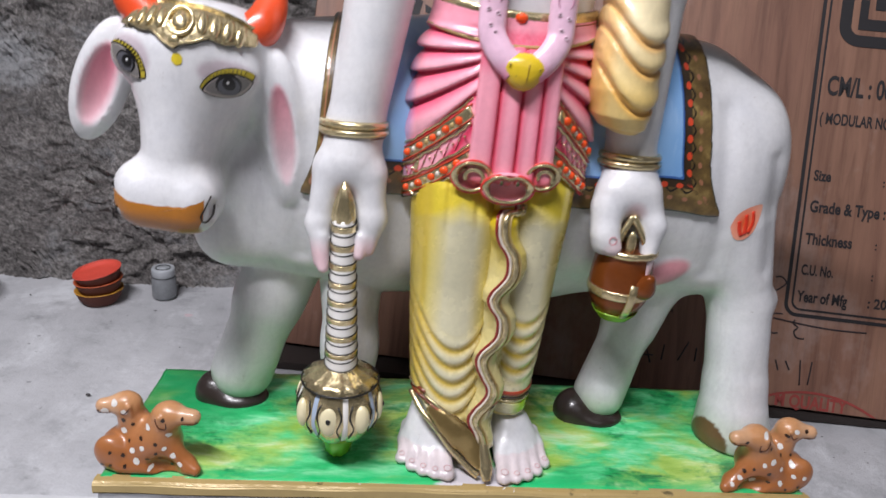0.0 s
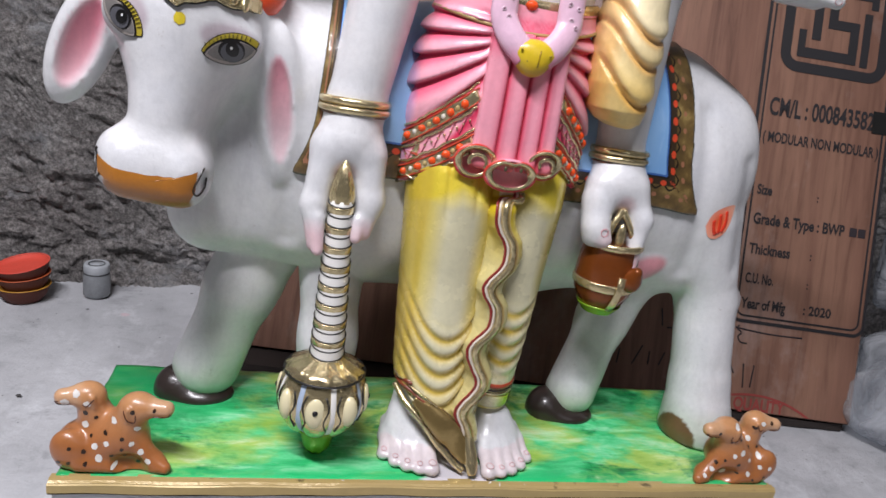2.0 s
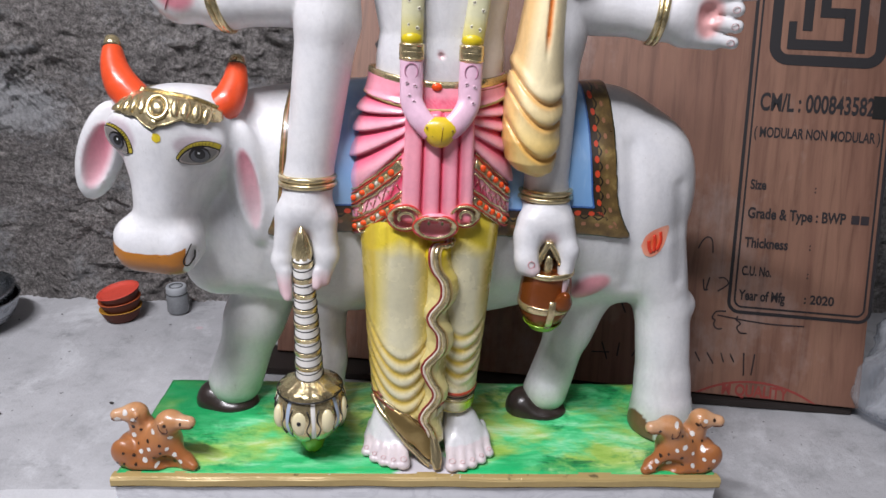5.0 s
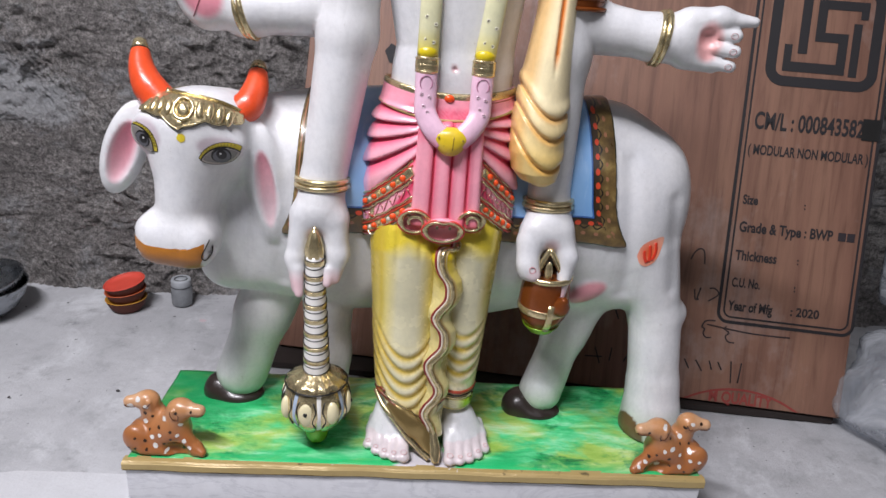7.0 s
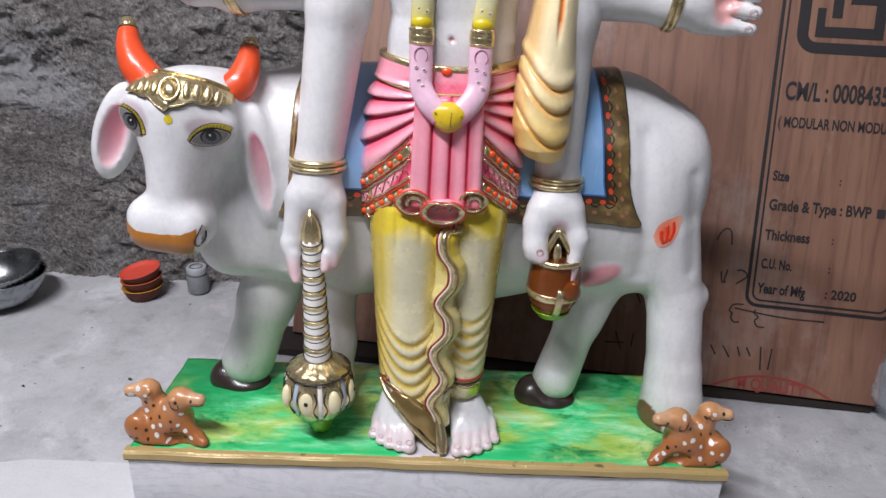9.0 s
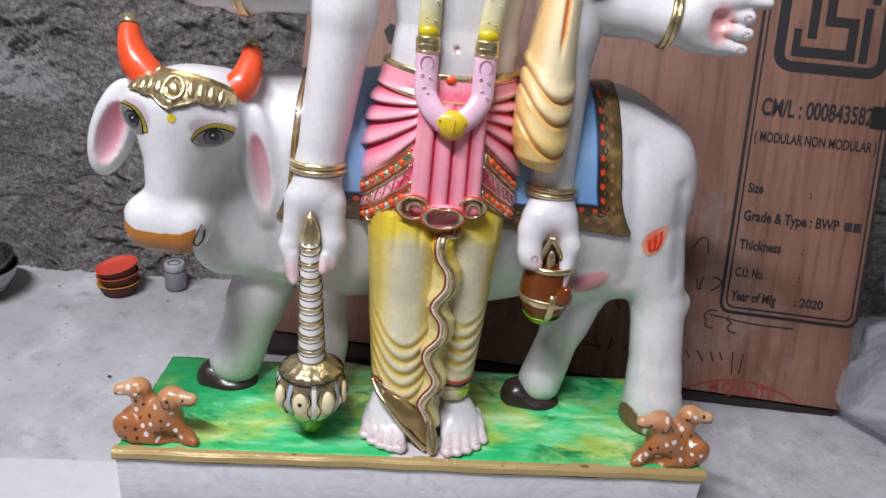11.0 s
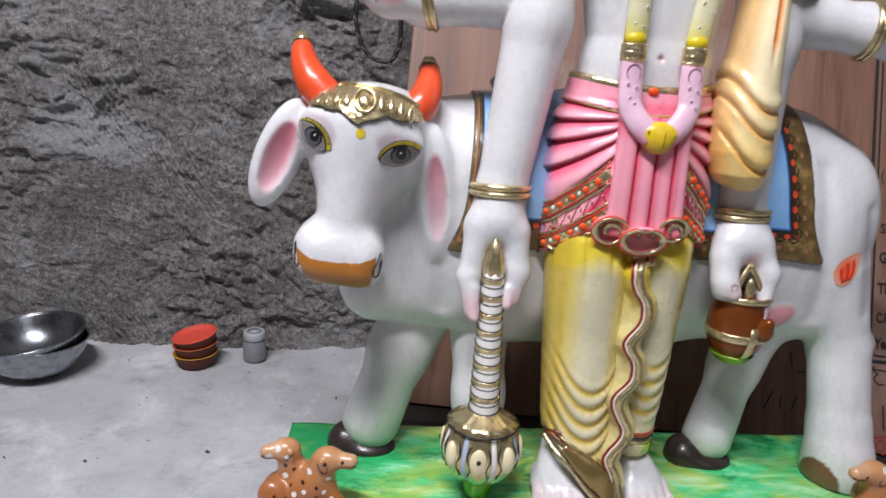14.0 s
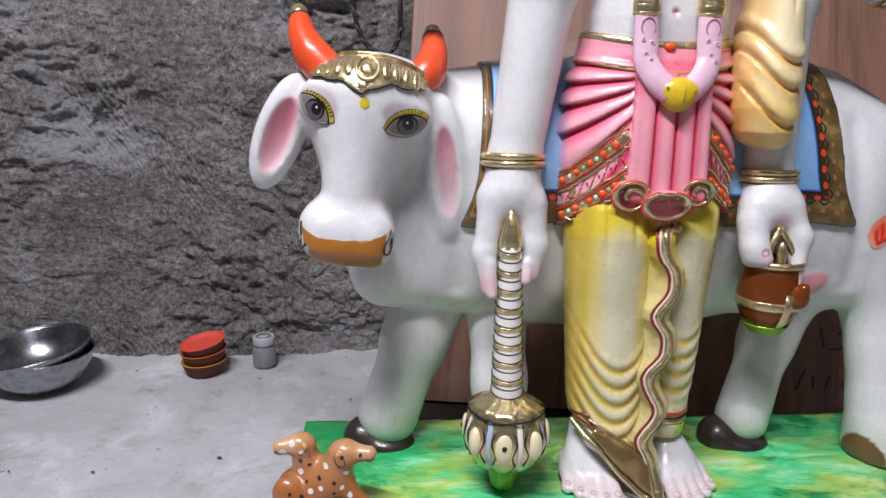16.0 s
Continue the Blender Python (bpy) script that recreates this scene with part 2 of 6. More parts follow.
def polythene():
    m = Nodes("clear_polythene")
    v = m.coords()
    n = m.noise(10, 5, 0.55, v, 0.8)
    clear, out = m.node("ShaderNodeBsdfTransparent"), m.tree.nodes["Material Output"]
    clear.inputs[0].default_value = (0.9, 0.92, 0.95, 1)
    both = m.node("ShaderNodeMixShader")
    m.colour(m.ramp(n, [(0.3, lin("9fa3a8")), (0.7, lin("d5d8dc"))]))
    m.rough(n, 0.1, 0.35)
    m.bump(n, 0.8, 0.03)
    m.link(m.ramp(n, [(0.3, grey(0.18)), (0.72, grey(0.62))]), both.inputs[0])
    m.link(clear.outputs[0], both.inputs[1])
    m.link(m.shader.outputs[0], both.inputs[2])
    m.link(both.outputs[0], out.inputs[0])
    return m.mat


def caparison():
    """Painted saddle cloth: attribute 'pat' holds the distance from the edge and the run along it, in metres."""
    m = Nodes("painted_saddle_cloth")
    at = m.attribute("pat")
    sep = m.node("ShaderNodeSeparateXYZ")
    m.link(at.outputs["Vector"], sep.inputs[0])
    edge, run = sep.outputs[0], sep.outputs[1]
    n = m.noise(45, 5, 0.6, m.coords())
    fade = m.noise(7, 4, 0.6, m.coords((1, 1, 0.5)))
    pitch = 0.0185

    def band(lo, hi):
        return m.math("MULTIPLY", m.math("GREATER_THAN", edge, lo), m.math("LESS_THAN", edge, hi))

    def dots(centre, r_edge, r_run, shift):
        along = m.math("SUBTRACT", m.math("FRACT", m.math("ADD", m.math("DIVIDE", run, pitch), shift)), 0.5)
        a = m.math("POWER", m.math("ABSOLUTE", m.math("DIVIDE", along, r_run / pitch)), 2.0)
        b = m.math("POWER", m.math("ABSOLUTE", m.math("DIVIDE", m.math("SUBTRACT", edge, centre), r_edge)), 2.0)
        return m.math("LESS_THAN", m.math("ADD", m.math("ADD", a, b), m.math("MULTIPLY", m.math("SUBTRACT", n, 0.5), 1.6)), 1.0)

    swing = m.math("MULTIPLY", m.math("COSINE", m.math("MULTIPLY", run, 2 * math.pi / pitch)), -0.0024)
    line = m.math("LESS_THAN", m.math("ABSOLUTE", m.math("SUBTRACT", edge, m.math("ADD", swing, 0.0228))), 0.0011)
    blue = m.ramp(fade, [(0.3, lin("6fa4dc")), (0.55, lin("95bfe9")), (0.75, lin("b8d5f1"))])
    brush = m.noise(30, 5, 0.7, m.coords((2.2, 1, 0.35)), 0.3)
    blue = m.mix(blue, lin("b9d6f2"), m.ramp(brush, [(0.55, grey(0)), (0.75, grey(0.5))]))
    c = m.mix(blue, lin("3f68ad"), band(-1, 0.0355))
    c = m.mix(c, lin("201c1a"), band(-1, 0.0335))
    c = m.mix(c, m.ramp(n, [(0.35, lin("4d3d26")), (0.55, lin("6d5833")), (0.72, lin("9a8450"))]), band(-1, 0.0318))
    c = m.mix(c, lin("3a2d20"), band(0.0245, 0.0318))
    c = m.mix(c, lin("1a1614"), line)
    c = m.mix(c, lin("d04a2c"), dots(0.0268, 0.0030, 0.0042, 0.0))
    c = m.mix(c, lin("9a6a50"), dots(0.0140, 0.0022, 0.0032, 0.5))
    c = m.mix(c, lin("26301e"), band(-1, 0.0018))
    m.colour(c)
    m.rough(n, 0.22, 0.4)
    m.bump(n, 0.15, 0.003)
    m.set(Coat_Weight=0.6, Coat_Roughness=0.12)
    return m.mat


FLOOR_MAT, WALL_MAT, SLAB_MAT, GREEN_MAT = cement_floor(), rough_plaster(), veined_marble(), green_ground()
VENEER, PLASTIC, CLOTH = veneer(), polythene(), caparison()
LIME = plain("whitewash", lin("6c6b69"), 0.85, 0.12, 6)


# ---- mesh tools ----
def smooth_union(a, b, k):
    h = np.clip(0.5 + 0.5 * (b - a) / k, 0, 1)
    return b + (a - b) * h - k * h * (1 - h)


def blend(k, *shapes):
    d = shapes[0]
    for s in shapes[1:]:
        d = smooth_union(d, s, k)
    return d


def ball(p, c, r, turn=None):
    """An ellipsoid's distance; turn: degrees round x, y, z."""
    x, y, z = p[0] - c[0], p[1] - c[1], p[2] - c[2]
    if turn:
        m = Euler([radians(a) for a in turn]).to_matrix().transposed()
        x, y, z = (m[i][0] * x + m[i][1] * y + m[i][2] * z for i in range(3))
    k0 = np.sqrt((x / r[0]) ** 2 + (y / r[1]) ** 2 + (z / r[2]) ** 2)
    k1 = np.sqrt((x / r[0] ** 2) ** 2 + (y / r[1] ** 2) ** 2 + (z / r[2] ** 2) ** 2) + 1e-9
    return k0 * (k0 - 1) / k1


def limb(p, a, b, ra, rb):
    """A rounded, tapered rod's distance."""
    d = [b[i] - a[i] for i in range(3)]
    n = sum(v * v for v in d)
    t = np.clip(sum((p[i] - a[i]) * d[i] for i in range(3)) / n, 0, 1)
    return np.sqrt(sum((p[i] - a[i] - t * d[i]) ** 2 for i in range(3))) - (ra + (rb - ra) * t)


def bar(p, c, half, r):
    """A rounded box's distance."""
    q = [np.abs(p[i] - c[i]) - half[i] + r for i in range(3)]
    out = np.sqrt(sum(np.maximum(v, 0) ** 2 for v in q))
    return out + np.minimum(np.maximum(np.maximum(q[0], q[1]), q[2]), 0) - r


def column(p, keys, swell=0.0):
    """A standing oval column through keys (z, half width, half depth, x, y), given from below upward."""
    z = p[2]
    k = list(zip(*keys))
    a, b, cx, cy = (np.interp(z, k[0], k[i]) for i in (1, 2, 3, 4))
    low = np.minimum(a, b)
    d = (np.sqrt(((p[0] - cx) / a) ** 2 + ((p[1] - cy) / b) ** 2) - 1) * low - swell
    return np.maximum(np.maximum(d, z - k[0][-1]), k[0][0] - z)


def skin_of(shape, lo, hi, h):
    """The surface of a distance function in a box, as a net of quads (points, faces)."""
    axes = [np.arange(lo[i], hi[i] + h, h) for i in range(3)]
    g = np.meshgrid(*axes, indexing="ij", sparse=True)
    d = np.broadcast_to(shape(g), [len(a) for a in axes])
    for i in range(3):
        cut = [slice(None)] * 3
        d = d.copy() if i == 0 else d
        for end in (0, -1):
            cut[i] = end
            d[tuple(cut)] = np.maximum(d[tuple(cut)], 1e-4)
    inside = d < 0
    n = [s - 1 for s in d.shape]
    count = sum(inside[i:i + n[0], j:j + n[1], k:k + n[2]].astype(np.int8) for i in (0, 1) for j in (0, 1) for k in (0, 1))
    cells = np.argwhere((count > 0) & (count < 8))
    index = -np.ones(n, np.int64)
    index[tuple(cells.T)] = np.arange(len(cells))
    total, times = np.zeros((len(cells), 3)), np.zeros(len(cells))
    corners = [(i, j, k) for i in (0, 1) for j in (0, 1) for k in (0, 1)]
    val = {c: d[tuple((cells + c).T)] for c in corners}
    for c in corners:
        for ax in range(3):
            if c[ax] == 0:
                e = tuple(v + (1 if q == ax else 0) for q, v in enumerate(c))
                a, b = val[c], val[e]
                hit = (a < 0) != (b < 0)
                t = np.where(hit, a / np.where(hit, a - b, 1), 0)
                place = np.tile(np.array(c, float), (len(cells), 1))
                place[:, ax] += t
                total[hit] += place[hit]
                times[hit] += 1
    points = (cells + total / times[:, None]) * h + np.array(lo)
    faces = []
    for ax in range(3):
        u, v = (ax + 1) % 3, (ax + 2) % 3
        first = [slice(None)] * 3
        second = [slice(None)] * 3
        first[ax], second[ax] = slice(0, -1), slice(1, None)
        flip = inside[tuple(first)] != inside[tuple(second)]
        at = np.argwhere(flip)
        at = at[(at[:, u] > 0) & (at[:, v] > 0) & (at[:, u] < d.shape[u] - 1) & (at[:, v] < d.shape[v] - 1)]
        outward = inside[tuple(at.T)]
        quad = []
        for du, dv in ((1, 1), (0, 1), (0, 0), (1, 0)):
            c = at.copy()
            c[:, u] -= du
            c[:, v] -= dv
            quad.append(index[tuple(c.T)])
        quad = np.stack(quad, 1)
        quad[~outward] = quad[~outward][:, ::-1]
        faces.append(quad)
    # one step onto the true surface
    for _ in range(2):
        q = [points[:, i] for i in range(3)]
        d0 = shape(q)
        grad = np.stack([(shape([q[j] + (1e-4 if j == i else 0) for j in range(3)]) - d0) / 1e-4 for i in range(3)], 1)
        size = np.maximum((grad ** 2).sum(1), 0.2)
        points = points - np.clip(d0 / size, -h / 2, h / 2)[:, None] * grad
    return points, np.concatenate(faces)


class Cast:
    """Gathers pieces into one mesh with paint colours, patterns and materials."""

    def __init__(self):
        self.points, self.faces, self.slots, self.paint, self.pat, self.mats, self.n = [], [], [], [], [], [], 0

    def add(self, piece, material, paint=(0.8, 0.8, 0.8), pat=None):
        pts, faces = np.asarray(piece[0], float), piece[1]
        if material not in self.mats:
            self.mats.append(material)
        col = paint(pts) if callable(paint) else np.tile(np.array(paint, float), (len(pts), 1))
        self.points.append(pts)
        self.paint.append(col)
        self.pat.append(pat(pts) if pat else np.zeros((len(pts), 3)))
        self.faces.extend([tuple(int(i) + self.n for i in f) for f in faces])
        self.slots.extend([self.mats.index(material)] * len(faces))
        self.n += len(pts)
        return piece

    def mesh(self, name):
        me = bpy.data.meshes.new(name)
        me.from_pydata(np.concatenate(self.points).tolist(), [], self.faces)
        for m in self.mats:
            me.materials.append(m)
        me.polygons.foreach_set("material_index", self.slots)
        me.polygons.foreach_set("use_smooth", [True] * len(self.faces))
        col = me.color_attributes.new("paint", "FLOAT_COLOR", "POINT")
        rgb = np.concatenate(self.paint)
        col.data.foreach_set("color", np.column_stack([rgb, np.ones(len(rgb))]).ravel().astype(np.float32))
        pat = me.attributes.new("pat", "FLOAT_VECTOR", "POINT")
        pat.data.foreach_set("vector", np.concatenate(self.pat).ravel().astype(np.float32))
        me.update()
        return me

    def object(self, name, parent=None):
        ob = new(name, self.mesh(name))
        ob.parent = parent
        return ob


def tree_of(*pieces):
    """A search tree over pieces, to lay paint and trim on them."""
    pts, faces, n = [], [], 0
    for p, f in pieces:
        pts.extend(Vector(v) for v in p)
        faces.extend([tuple(int(i) + n for i in q) for q in f])
        n += len(p)
    return BVHTree.FromPolygons(pts, faces)


def spline(points, steps):
    """A smooth line through points."""
    p = np.asarray(points, float)
    out = []
    for i in range(len(p) - 1):
        a, b, c, d = p[max(i - 1, 0)], p[i], p[i + 1], p[min(i + 2, len(p) - 1)]
        for s in range(steps):
            t = s / steps
            out.append(0.5 * (2 * b + (c - a) * t + (2 * a - 5 * b + 4 * c - d) * t * t + (3 * b - 3 * c + d - a) * t ** 3))
    return np.array(out + [p[-1]])


def sweep(path, half_w, half_t, normals, sides=10, closed=False):
    """A flattened rod along path; half_w and half_t may be lists."""
    path = np.asarray(path, float)
    n = len(path)
    tan = (np.roll(path, -1, 0) - np.roll(path, 1, 0)) if closed else np.gradient(path, axis=0)
    tan /= np.linalg.norm(tan, axis=1)[:, None] + 1e-12
    nor = np.broadcast_to(np.asarray(normals, float), path.shape)
    side = np.cross(tan, nor)
    side /= np.linalg.norm(side, axis=1)[:, None] + 1e-12
    nor = np.cross(side, tan)
    w, t = np.broadcast_to(half_w, n), np.broadcast_to(half_t, n)
    ang = np.arange(sides) * 2 * math.pi / sides
    pts = (path[:, None] + side[:, None] * (np.cos(ang)[None, :] * w[:, None])[..., None] + nor[:, None] * (np.sin(ang)[None, :] * t[:, None])[..., None]).reshape(-1, 3)
    faces = [(i * sides + j, i * sides + (j + 1) % sides, ((i + 1) % n) * sides + (j + 1) % sides, ((i + 1) % n) * sides + j)
             for i in range(n if closed else n - 1) for j in range(sides)]
    if not closed:
        faces += [tuple(range(sides))[::-1], tuple((n - 1) * sides + j for j in range(sides))]
    return pts, faces


def ring(c, axis, rx, ry, r, r2=None, up=(0, 0, 1), steps=40, sides=10):
    """A bangle: an oval ring round axis."""
    a = Vector(axis).normalized()
    u = a.cross(Vector(up)).normalized() if abs(a.dot(Vector(up))) < 0.95 else Vector((1, 0, 0))
    v = a.cross(u)
    ang = [i * 2 * math.pi / steps for i in range(steps)]
    path = [Vector(c) + u * rx * math.cos(t) + v * ry * math.sin(t) for t in ang]
    nor = [u * math.cos(t) + v * math.sin(t) for t in ang]
    return sweep(path, r2 or r, r, nor, sides, True)


def lathe(profile, steps=40, c=(0, 0, 0), lobes=0, depth=0.0):
    """Turned shape from (radius, z) pairs; lobes: ribs round it."""
    pts, faces = [], []
    for r, z in profile:
        for i in range(steps):
            t = i * 2 * math.pi / steps
            q = r * (1 - depth * (1 - abs(math.sin(lobes * t / 2)))) if lobes else r
            pts.append((c[0] + q * math.cos(t), c[1] + q * math.sin(t), c[2] + z))
    for k in range(len(profile) - 1):
        for i in range(steps):
            j = (i + 1) % steps
            faces.append((k * steps + i, k * steps + j, (k + 1) * steps + j, (k + 1) * steps + i))
    return np.array(pts), faces


def egg(c, r, steps=12, rings=8):
    """A small ellipsoid."""
    prof = [(max(math.sin(math.pi * i / rings), 1e-4), -math.cos(math.pi * i / rings)) for i in range(rings + 1)]
    p, f = lathe(prof, steps)
    return p * np.array(r) + np.array(c), f


def laid(tree, p, way=(0, 1, 0), lift=0.0006, reach=0.6):
    """The place and normal where p falls on a surface along way."""
    w = Vector(way).normalized()
    place, normal, *_ = tree.ray_cast(Vector(p) - w * reach, w)
    if place is None:
        place, normal, *_ = tree.find_nearest(Vector(p))
    if normal.dot(w) > 0:
        normal = -normal
    return place + normal * lift, normal


def decal(tree, outline, y, way=(0, 1, 0), lift=0.0006, rings=5):
    """Paint with a sharp edge: an outline of (x, z) laid on a surface."""
    o = np.asarray(outline, float)
    c = o.mean(0)
    pts, faces, n = [laid(tree, (c[0], y, c[1]), way, lift)[0]], [], len(o)
    for k in range(1, rings + 1):
        for q in o:
            s = c + (q - c) * k / rings
            pts.append(laid(tree, (s[0], y, s[1]), way, lift)[0])
    for i in range(n):
        j = (i + 1) % n
        faces.append((0, 1 + i, 1 + j))
        for k in range(rings - 1):
            a = 1 + k * n
            faces.append((a + i, a + n + i, a + n + j, a + j))
    return np.array(pts), faces


def ribbon(tree, line, y, half, thick=0.0008, way=(0, 1, 0), lift=0.0005, sides=8):
    """A raised painted line or trim along (x, z) points on a surface."""
    got = [laid(tree, (q[0], y, q[1]), way, lift) for q in line]
    return sweep([g[0] for g in got], half, thick, [g[1] for g in got], sides)


def oval(cx, cz, rx, rz, turn=0.0, n=20, jitter=0.0):
    a = radians(turn)
    out = []
    for i in range(n):
        t = i * 2 * math.pi / n
        k = 1 + random.uniform(-jitter, jitter)
        u, v = rx * math.cos(t) * k, rz * math.sin(t) * k
        out.append((cx + u * math.cos(a) - v * math.sin(a), cz + u * math.sin(a) + v * math.cos(a)))
    return out


def mixed(a, b, f):
    f = np.clip(f, 0, 1)[:, None]
    return np.asarray(a)[None, :] * (1 - f) + np.asarray(b)[None, :] * f if np.ndim(a) == 1 else a * (1 - f) + np.asarray(b)[None, :] * f


def part(name, piece, material, parent, label="", smooth=True):
    """One mesh object from (points, faces) under a thing."""
    me = bpy.data.meshes.new(name)
    me.from_pydata([tuple(map(float, p)) for p in piece[0]], [], [tuple(map(int, f)) for f in piece[1]])
    me.materials.append(material)
    me.polygons.foreach_set("use_smooth", [smooth] * len(me.polygons))
    me.update()
    ob = new(name, me)
    ob.parent = parent
    if label:
        tagged(ob, label)
    return ob


def block(lo, hi, bevel=0.002, segments=2):
    """A box with rounded edges."""
    bm = bmesh.new()
    bmesh.ops.create_cube(bm, size=1)
    for v in bm.verts:
        v.co = Vector([(lo[i] + hi[i]) / 2 + v.co[i] * (hi[i] - lo[i]) for i in range(3)])
    if bevel:
        bmesh.ops.bevel(bm, geom=bm.edges[:], offset=bevel, segments=segments, affect="EDGES", profile=0.5)
    bm.normal_update()
    out = [v.co.copy() for v in bm.verts], [[v.index for v in f.verts] for f in bm.faces]
    bm.free()
    return out


# ---- the room ----
def lattice_noise(x, z, cell_x, cell_z, seed):
    """Smooth noise on a grid, -1 to 1."""
    rng = np.random.RandomState(seed)
    table = rng.rand(128, 128) * 2 - 1
    u, v = x / cell_x + 1000, z / cell_z + 1000
    i, j = np.floor(u).astype(int), np.floor(v).astype(int)
    f, g = u - i, v - j
    f, g = f * f * (3 - 2 * f), g * g * (3 - 2 * g)
    a, b = table[i % 128, j % 128], table[(i + 1) % 128, j % 128]
    c, d = table[i % 128, (j + 1) % 128], table[(i + 1) % 128, (j + 1) % 128]
    return (a * (1 - f) + b * f) * (1 - g) + (c * (1 - f) + d * f) * g


WALL_Y = 0.735
xs = np.concatenate([np.linspace(-1.75, -1.45, 30)[:-1], np.linspace(-1.45, -0.1, 640)[:-1], np.linspace(-0.1, 1.55, 170)])
zs = np.concatenate([np.linspace(-0.03, 0.98, 440)[:-1], np.linspace(0.98, 1.35, 50)])


def terraces(n, steps, sharp):
    """Flaked layers: flat steps with short risers."""
    t = n * steps
    i = np.floor(t)
    return (i + np.clip((t - i - 1 + sharp) / sharp, 0, 1)) / steps


gx, gz = np.meshgrid(xs, zs, indexing="ij")
wx = gx + 0.030 * lattice_noise(gx, gz, 0.11, 0.10, 31) + 0.008 * lattice_noise(gx, gz, 0.025, 0.025, 35)
slant = gz + 0.10 * gx + 0.030 * lattice_noise(gx, gz, 0.20, 0.16, 5) + 0.009 * lattice_noise(gx, gz, 0.035, 0.03, 32)
calm = np.clip(0.70 + 0.70 * lattice_noise(gx, gz, 0.22, 0.17, 33), 0.25, 1.25)
rough = 0.012 * lattice_noise(gx, slant, 0.36, 0.17, 1)
for cell_x, cell_z, high, steps, seed in ((0.150, 0.070, 0.0120, 2.5, 2), (0.065, 0.030, 0.0095, 2.5, 3), (0.028, 0.017, 0.0070, 2.0, 4), (0.013, 0.010, 0.0048, 2.0, 9)):
    n = lattice_noise(wx, slant, cell_x, cell_z, seed)
    rough = rough + high * calm * (0.65 * terraces(n, steps, 0.38) + 0.35 * n)
rough = rough + 0.0022 * calm * lattice_noise(wx, slant, 0.008, 0.0065, 6) + 0.0012 * lattice_noise(gx, gz, 0.005, 0.005, 34)
rough = rough - 0.012 * np.clip(lattice_noise(wx, slant, 0.035, 0.018, 7) - 0.62, 0, 1)
# combed trowel strokes in patches
comb_at = np.clip(3 * (lattice_noise(gx, gz, 0.17, 0.14, 36) - 0.25), 0, 1)
rough = rough + 0.0022 * comb_at * np.sin(2 * math.pi * (gx + 0.55 * gz + 0.02 * lattice_noise(gx, gz, 0.1, 0.1, 37)) / 0.0125)
toe = np.clip(1 - gz / 0.05, 0, 1) ** 2 * (0.012 + 0.010 * lattice_noise(gx, gz, 0.05, 0.2, 8))
gy = WALL_Y - 0.006 - rough - toe
pts = np.stack([gx, gy, gz], -1).reshape(-1, 3)
cols = len(zs)
quads = [(i * cols + j, (i + 1) * cols + j, (i + 1) * cols + j + 1, i * cols + j + 1) for i in range(len(xs) - 1) for j in range(cols - 1)]
wall = part("wall_north", (pts, quads), WALL_MAT, None)
tagged(wall, "rough unfinished grey cement plaster wall", "wall", kind="structure")
# unseen walls and ceiling added to close the room, grey set for bounce light
for name, lo, hi, mat in (
        ("wall_north_upper", (-2.6, 0.72, 1.34), (2.6, 0.90, 2.9), WALL_MAT),
        ("wall_north_west", (-2.6, 0.72, -0.02), (-1.74, 0.90, 1.34), WALL_MAT),
        ("wall_north_east", (1.54, 0.72, -0.02), (2.6, 0.90, 1.34), WALL_MAT),
        ("wall_west", (-2.75, -3.2, -0.02), (-2.6, 0.90, 2.9), LIME),
        ("wall_east", (2.6, -3.2, -0.02), (2.75, 0.90, 2.9), LIME),
        ("wall_south", (-2.75, -3.35, -0.02), (2.75, -3.2, 2.9), LIME)):
    tagged(part(name, block(lo, hi, 0), mat, None, smooth=False), "plain grey cement wall", "wall", kind="structure")
tagged(part("ceiling", block((-2.75, -3.35, 2.9), (2.75, 0.90, 3.0), 0), LIME, None, smooth=False), "plain whitewashed ceiling", "ceiling", kind="structure")

fx, fy = np.meshgrid(np.linspace(-1.8, 1.6, 240), np.linspace(-0.5, 0.9, 110), indexing="ij")
fz = 0.0018 * lattice_noise(fx, fy, 0.16, 0.12, 11) + 0.0010 * lattice_noise(fx, fy, 0.03, 0.02, 12)
fz = fz - 0.0025 + 0.008 * np.clip((fy - 0.66) / 0.1, 0, 1) * (0.6 + lattice_noise(fx, fy, 0.06, 0.3, 13))
pts = np.stack([fx, fy, fz], -1).reshape(-1, 3)
quads = [(i * 110 + j, (i + 1) * 110 + j, (i + 1) * 110 + j + 1, i * 110 + j + 1) for i in range(239) for j in range(109)]
tagged(part("floor", (pts, quads), FLOOR_MAT, None), "worn plain cement floor out of view with scuffs and paint drips", "floor", kind="structure")
# unseen outer floor, kept darker so less light bounces under the cow
tagged(part("floor_beyond", block((-2.75, -3.35, -0.06), (2.75, 0.9, -0.012), 0), plain("low_bounce_cement", lin("7f7e7b"), 0.85, 0.15, 8), None, smooth=False), "plain cement floor out of view", "floor", kind="structure")

# ---- flush door sheet leaning on the wall ----
H_AXIS = Vector((1, -0.17, 0)).normalized()
U_AXIS = Vector((0.0567, 0.333, 1)).normalized()
N_AXIS = H_AXIS.cross(U_AXIS)
CORNER = Vector((0.800, 0.280, 0.018))
BOARD = Matrix((H_AXIS, U_AXIS, N_AXIS)).transposed().to_4x4()
BOARD.translation = CORNER


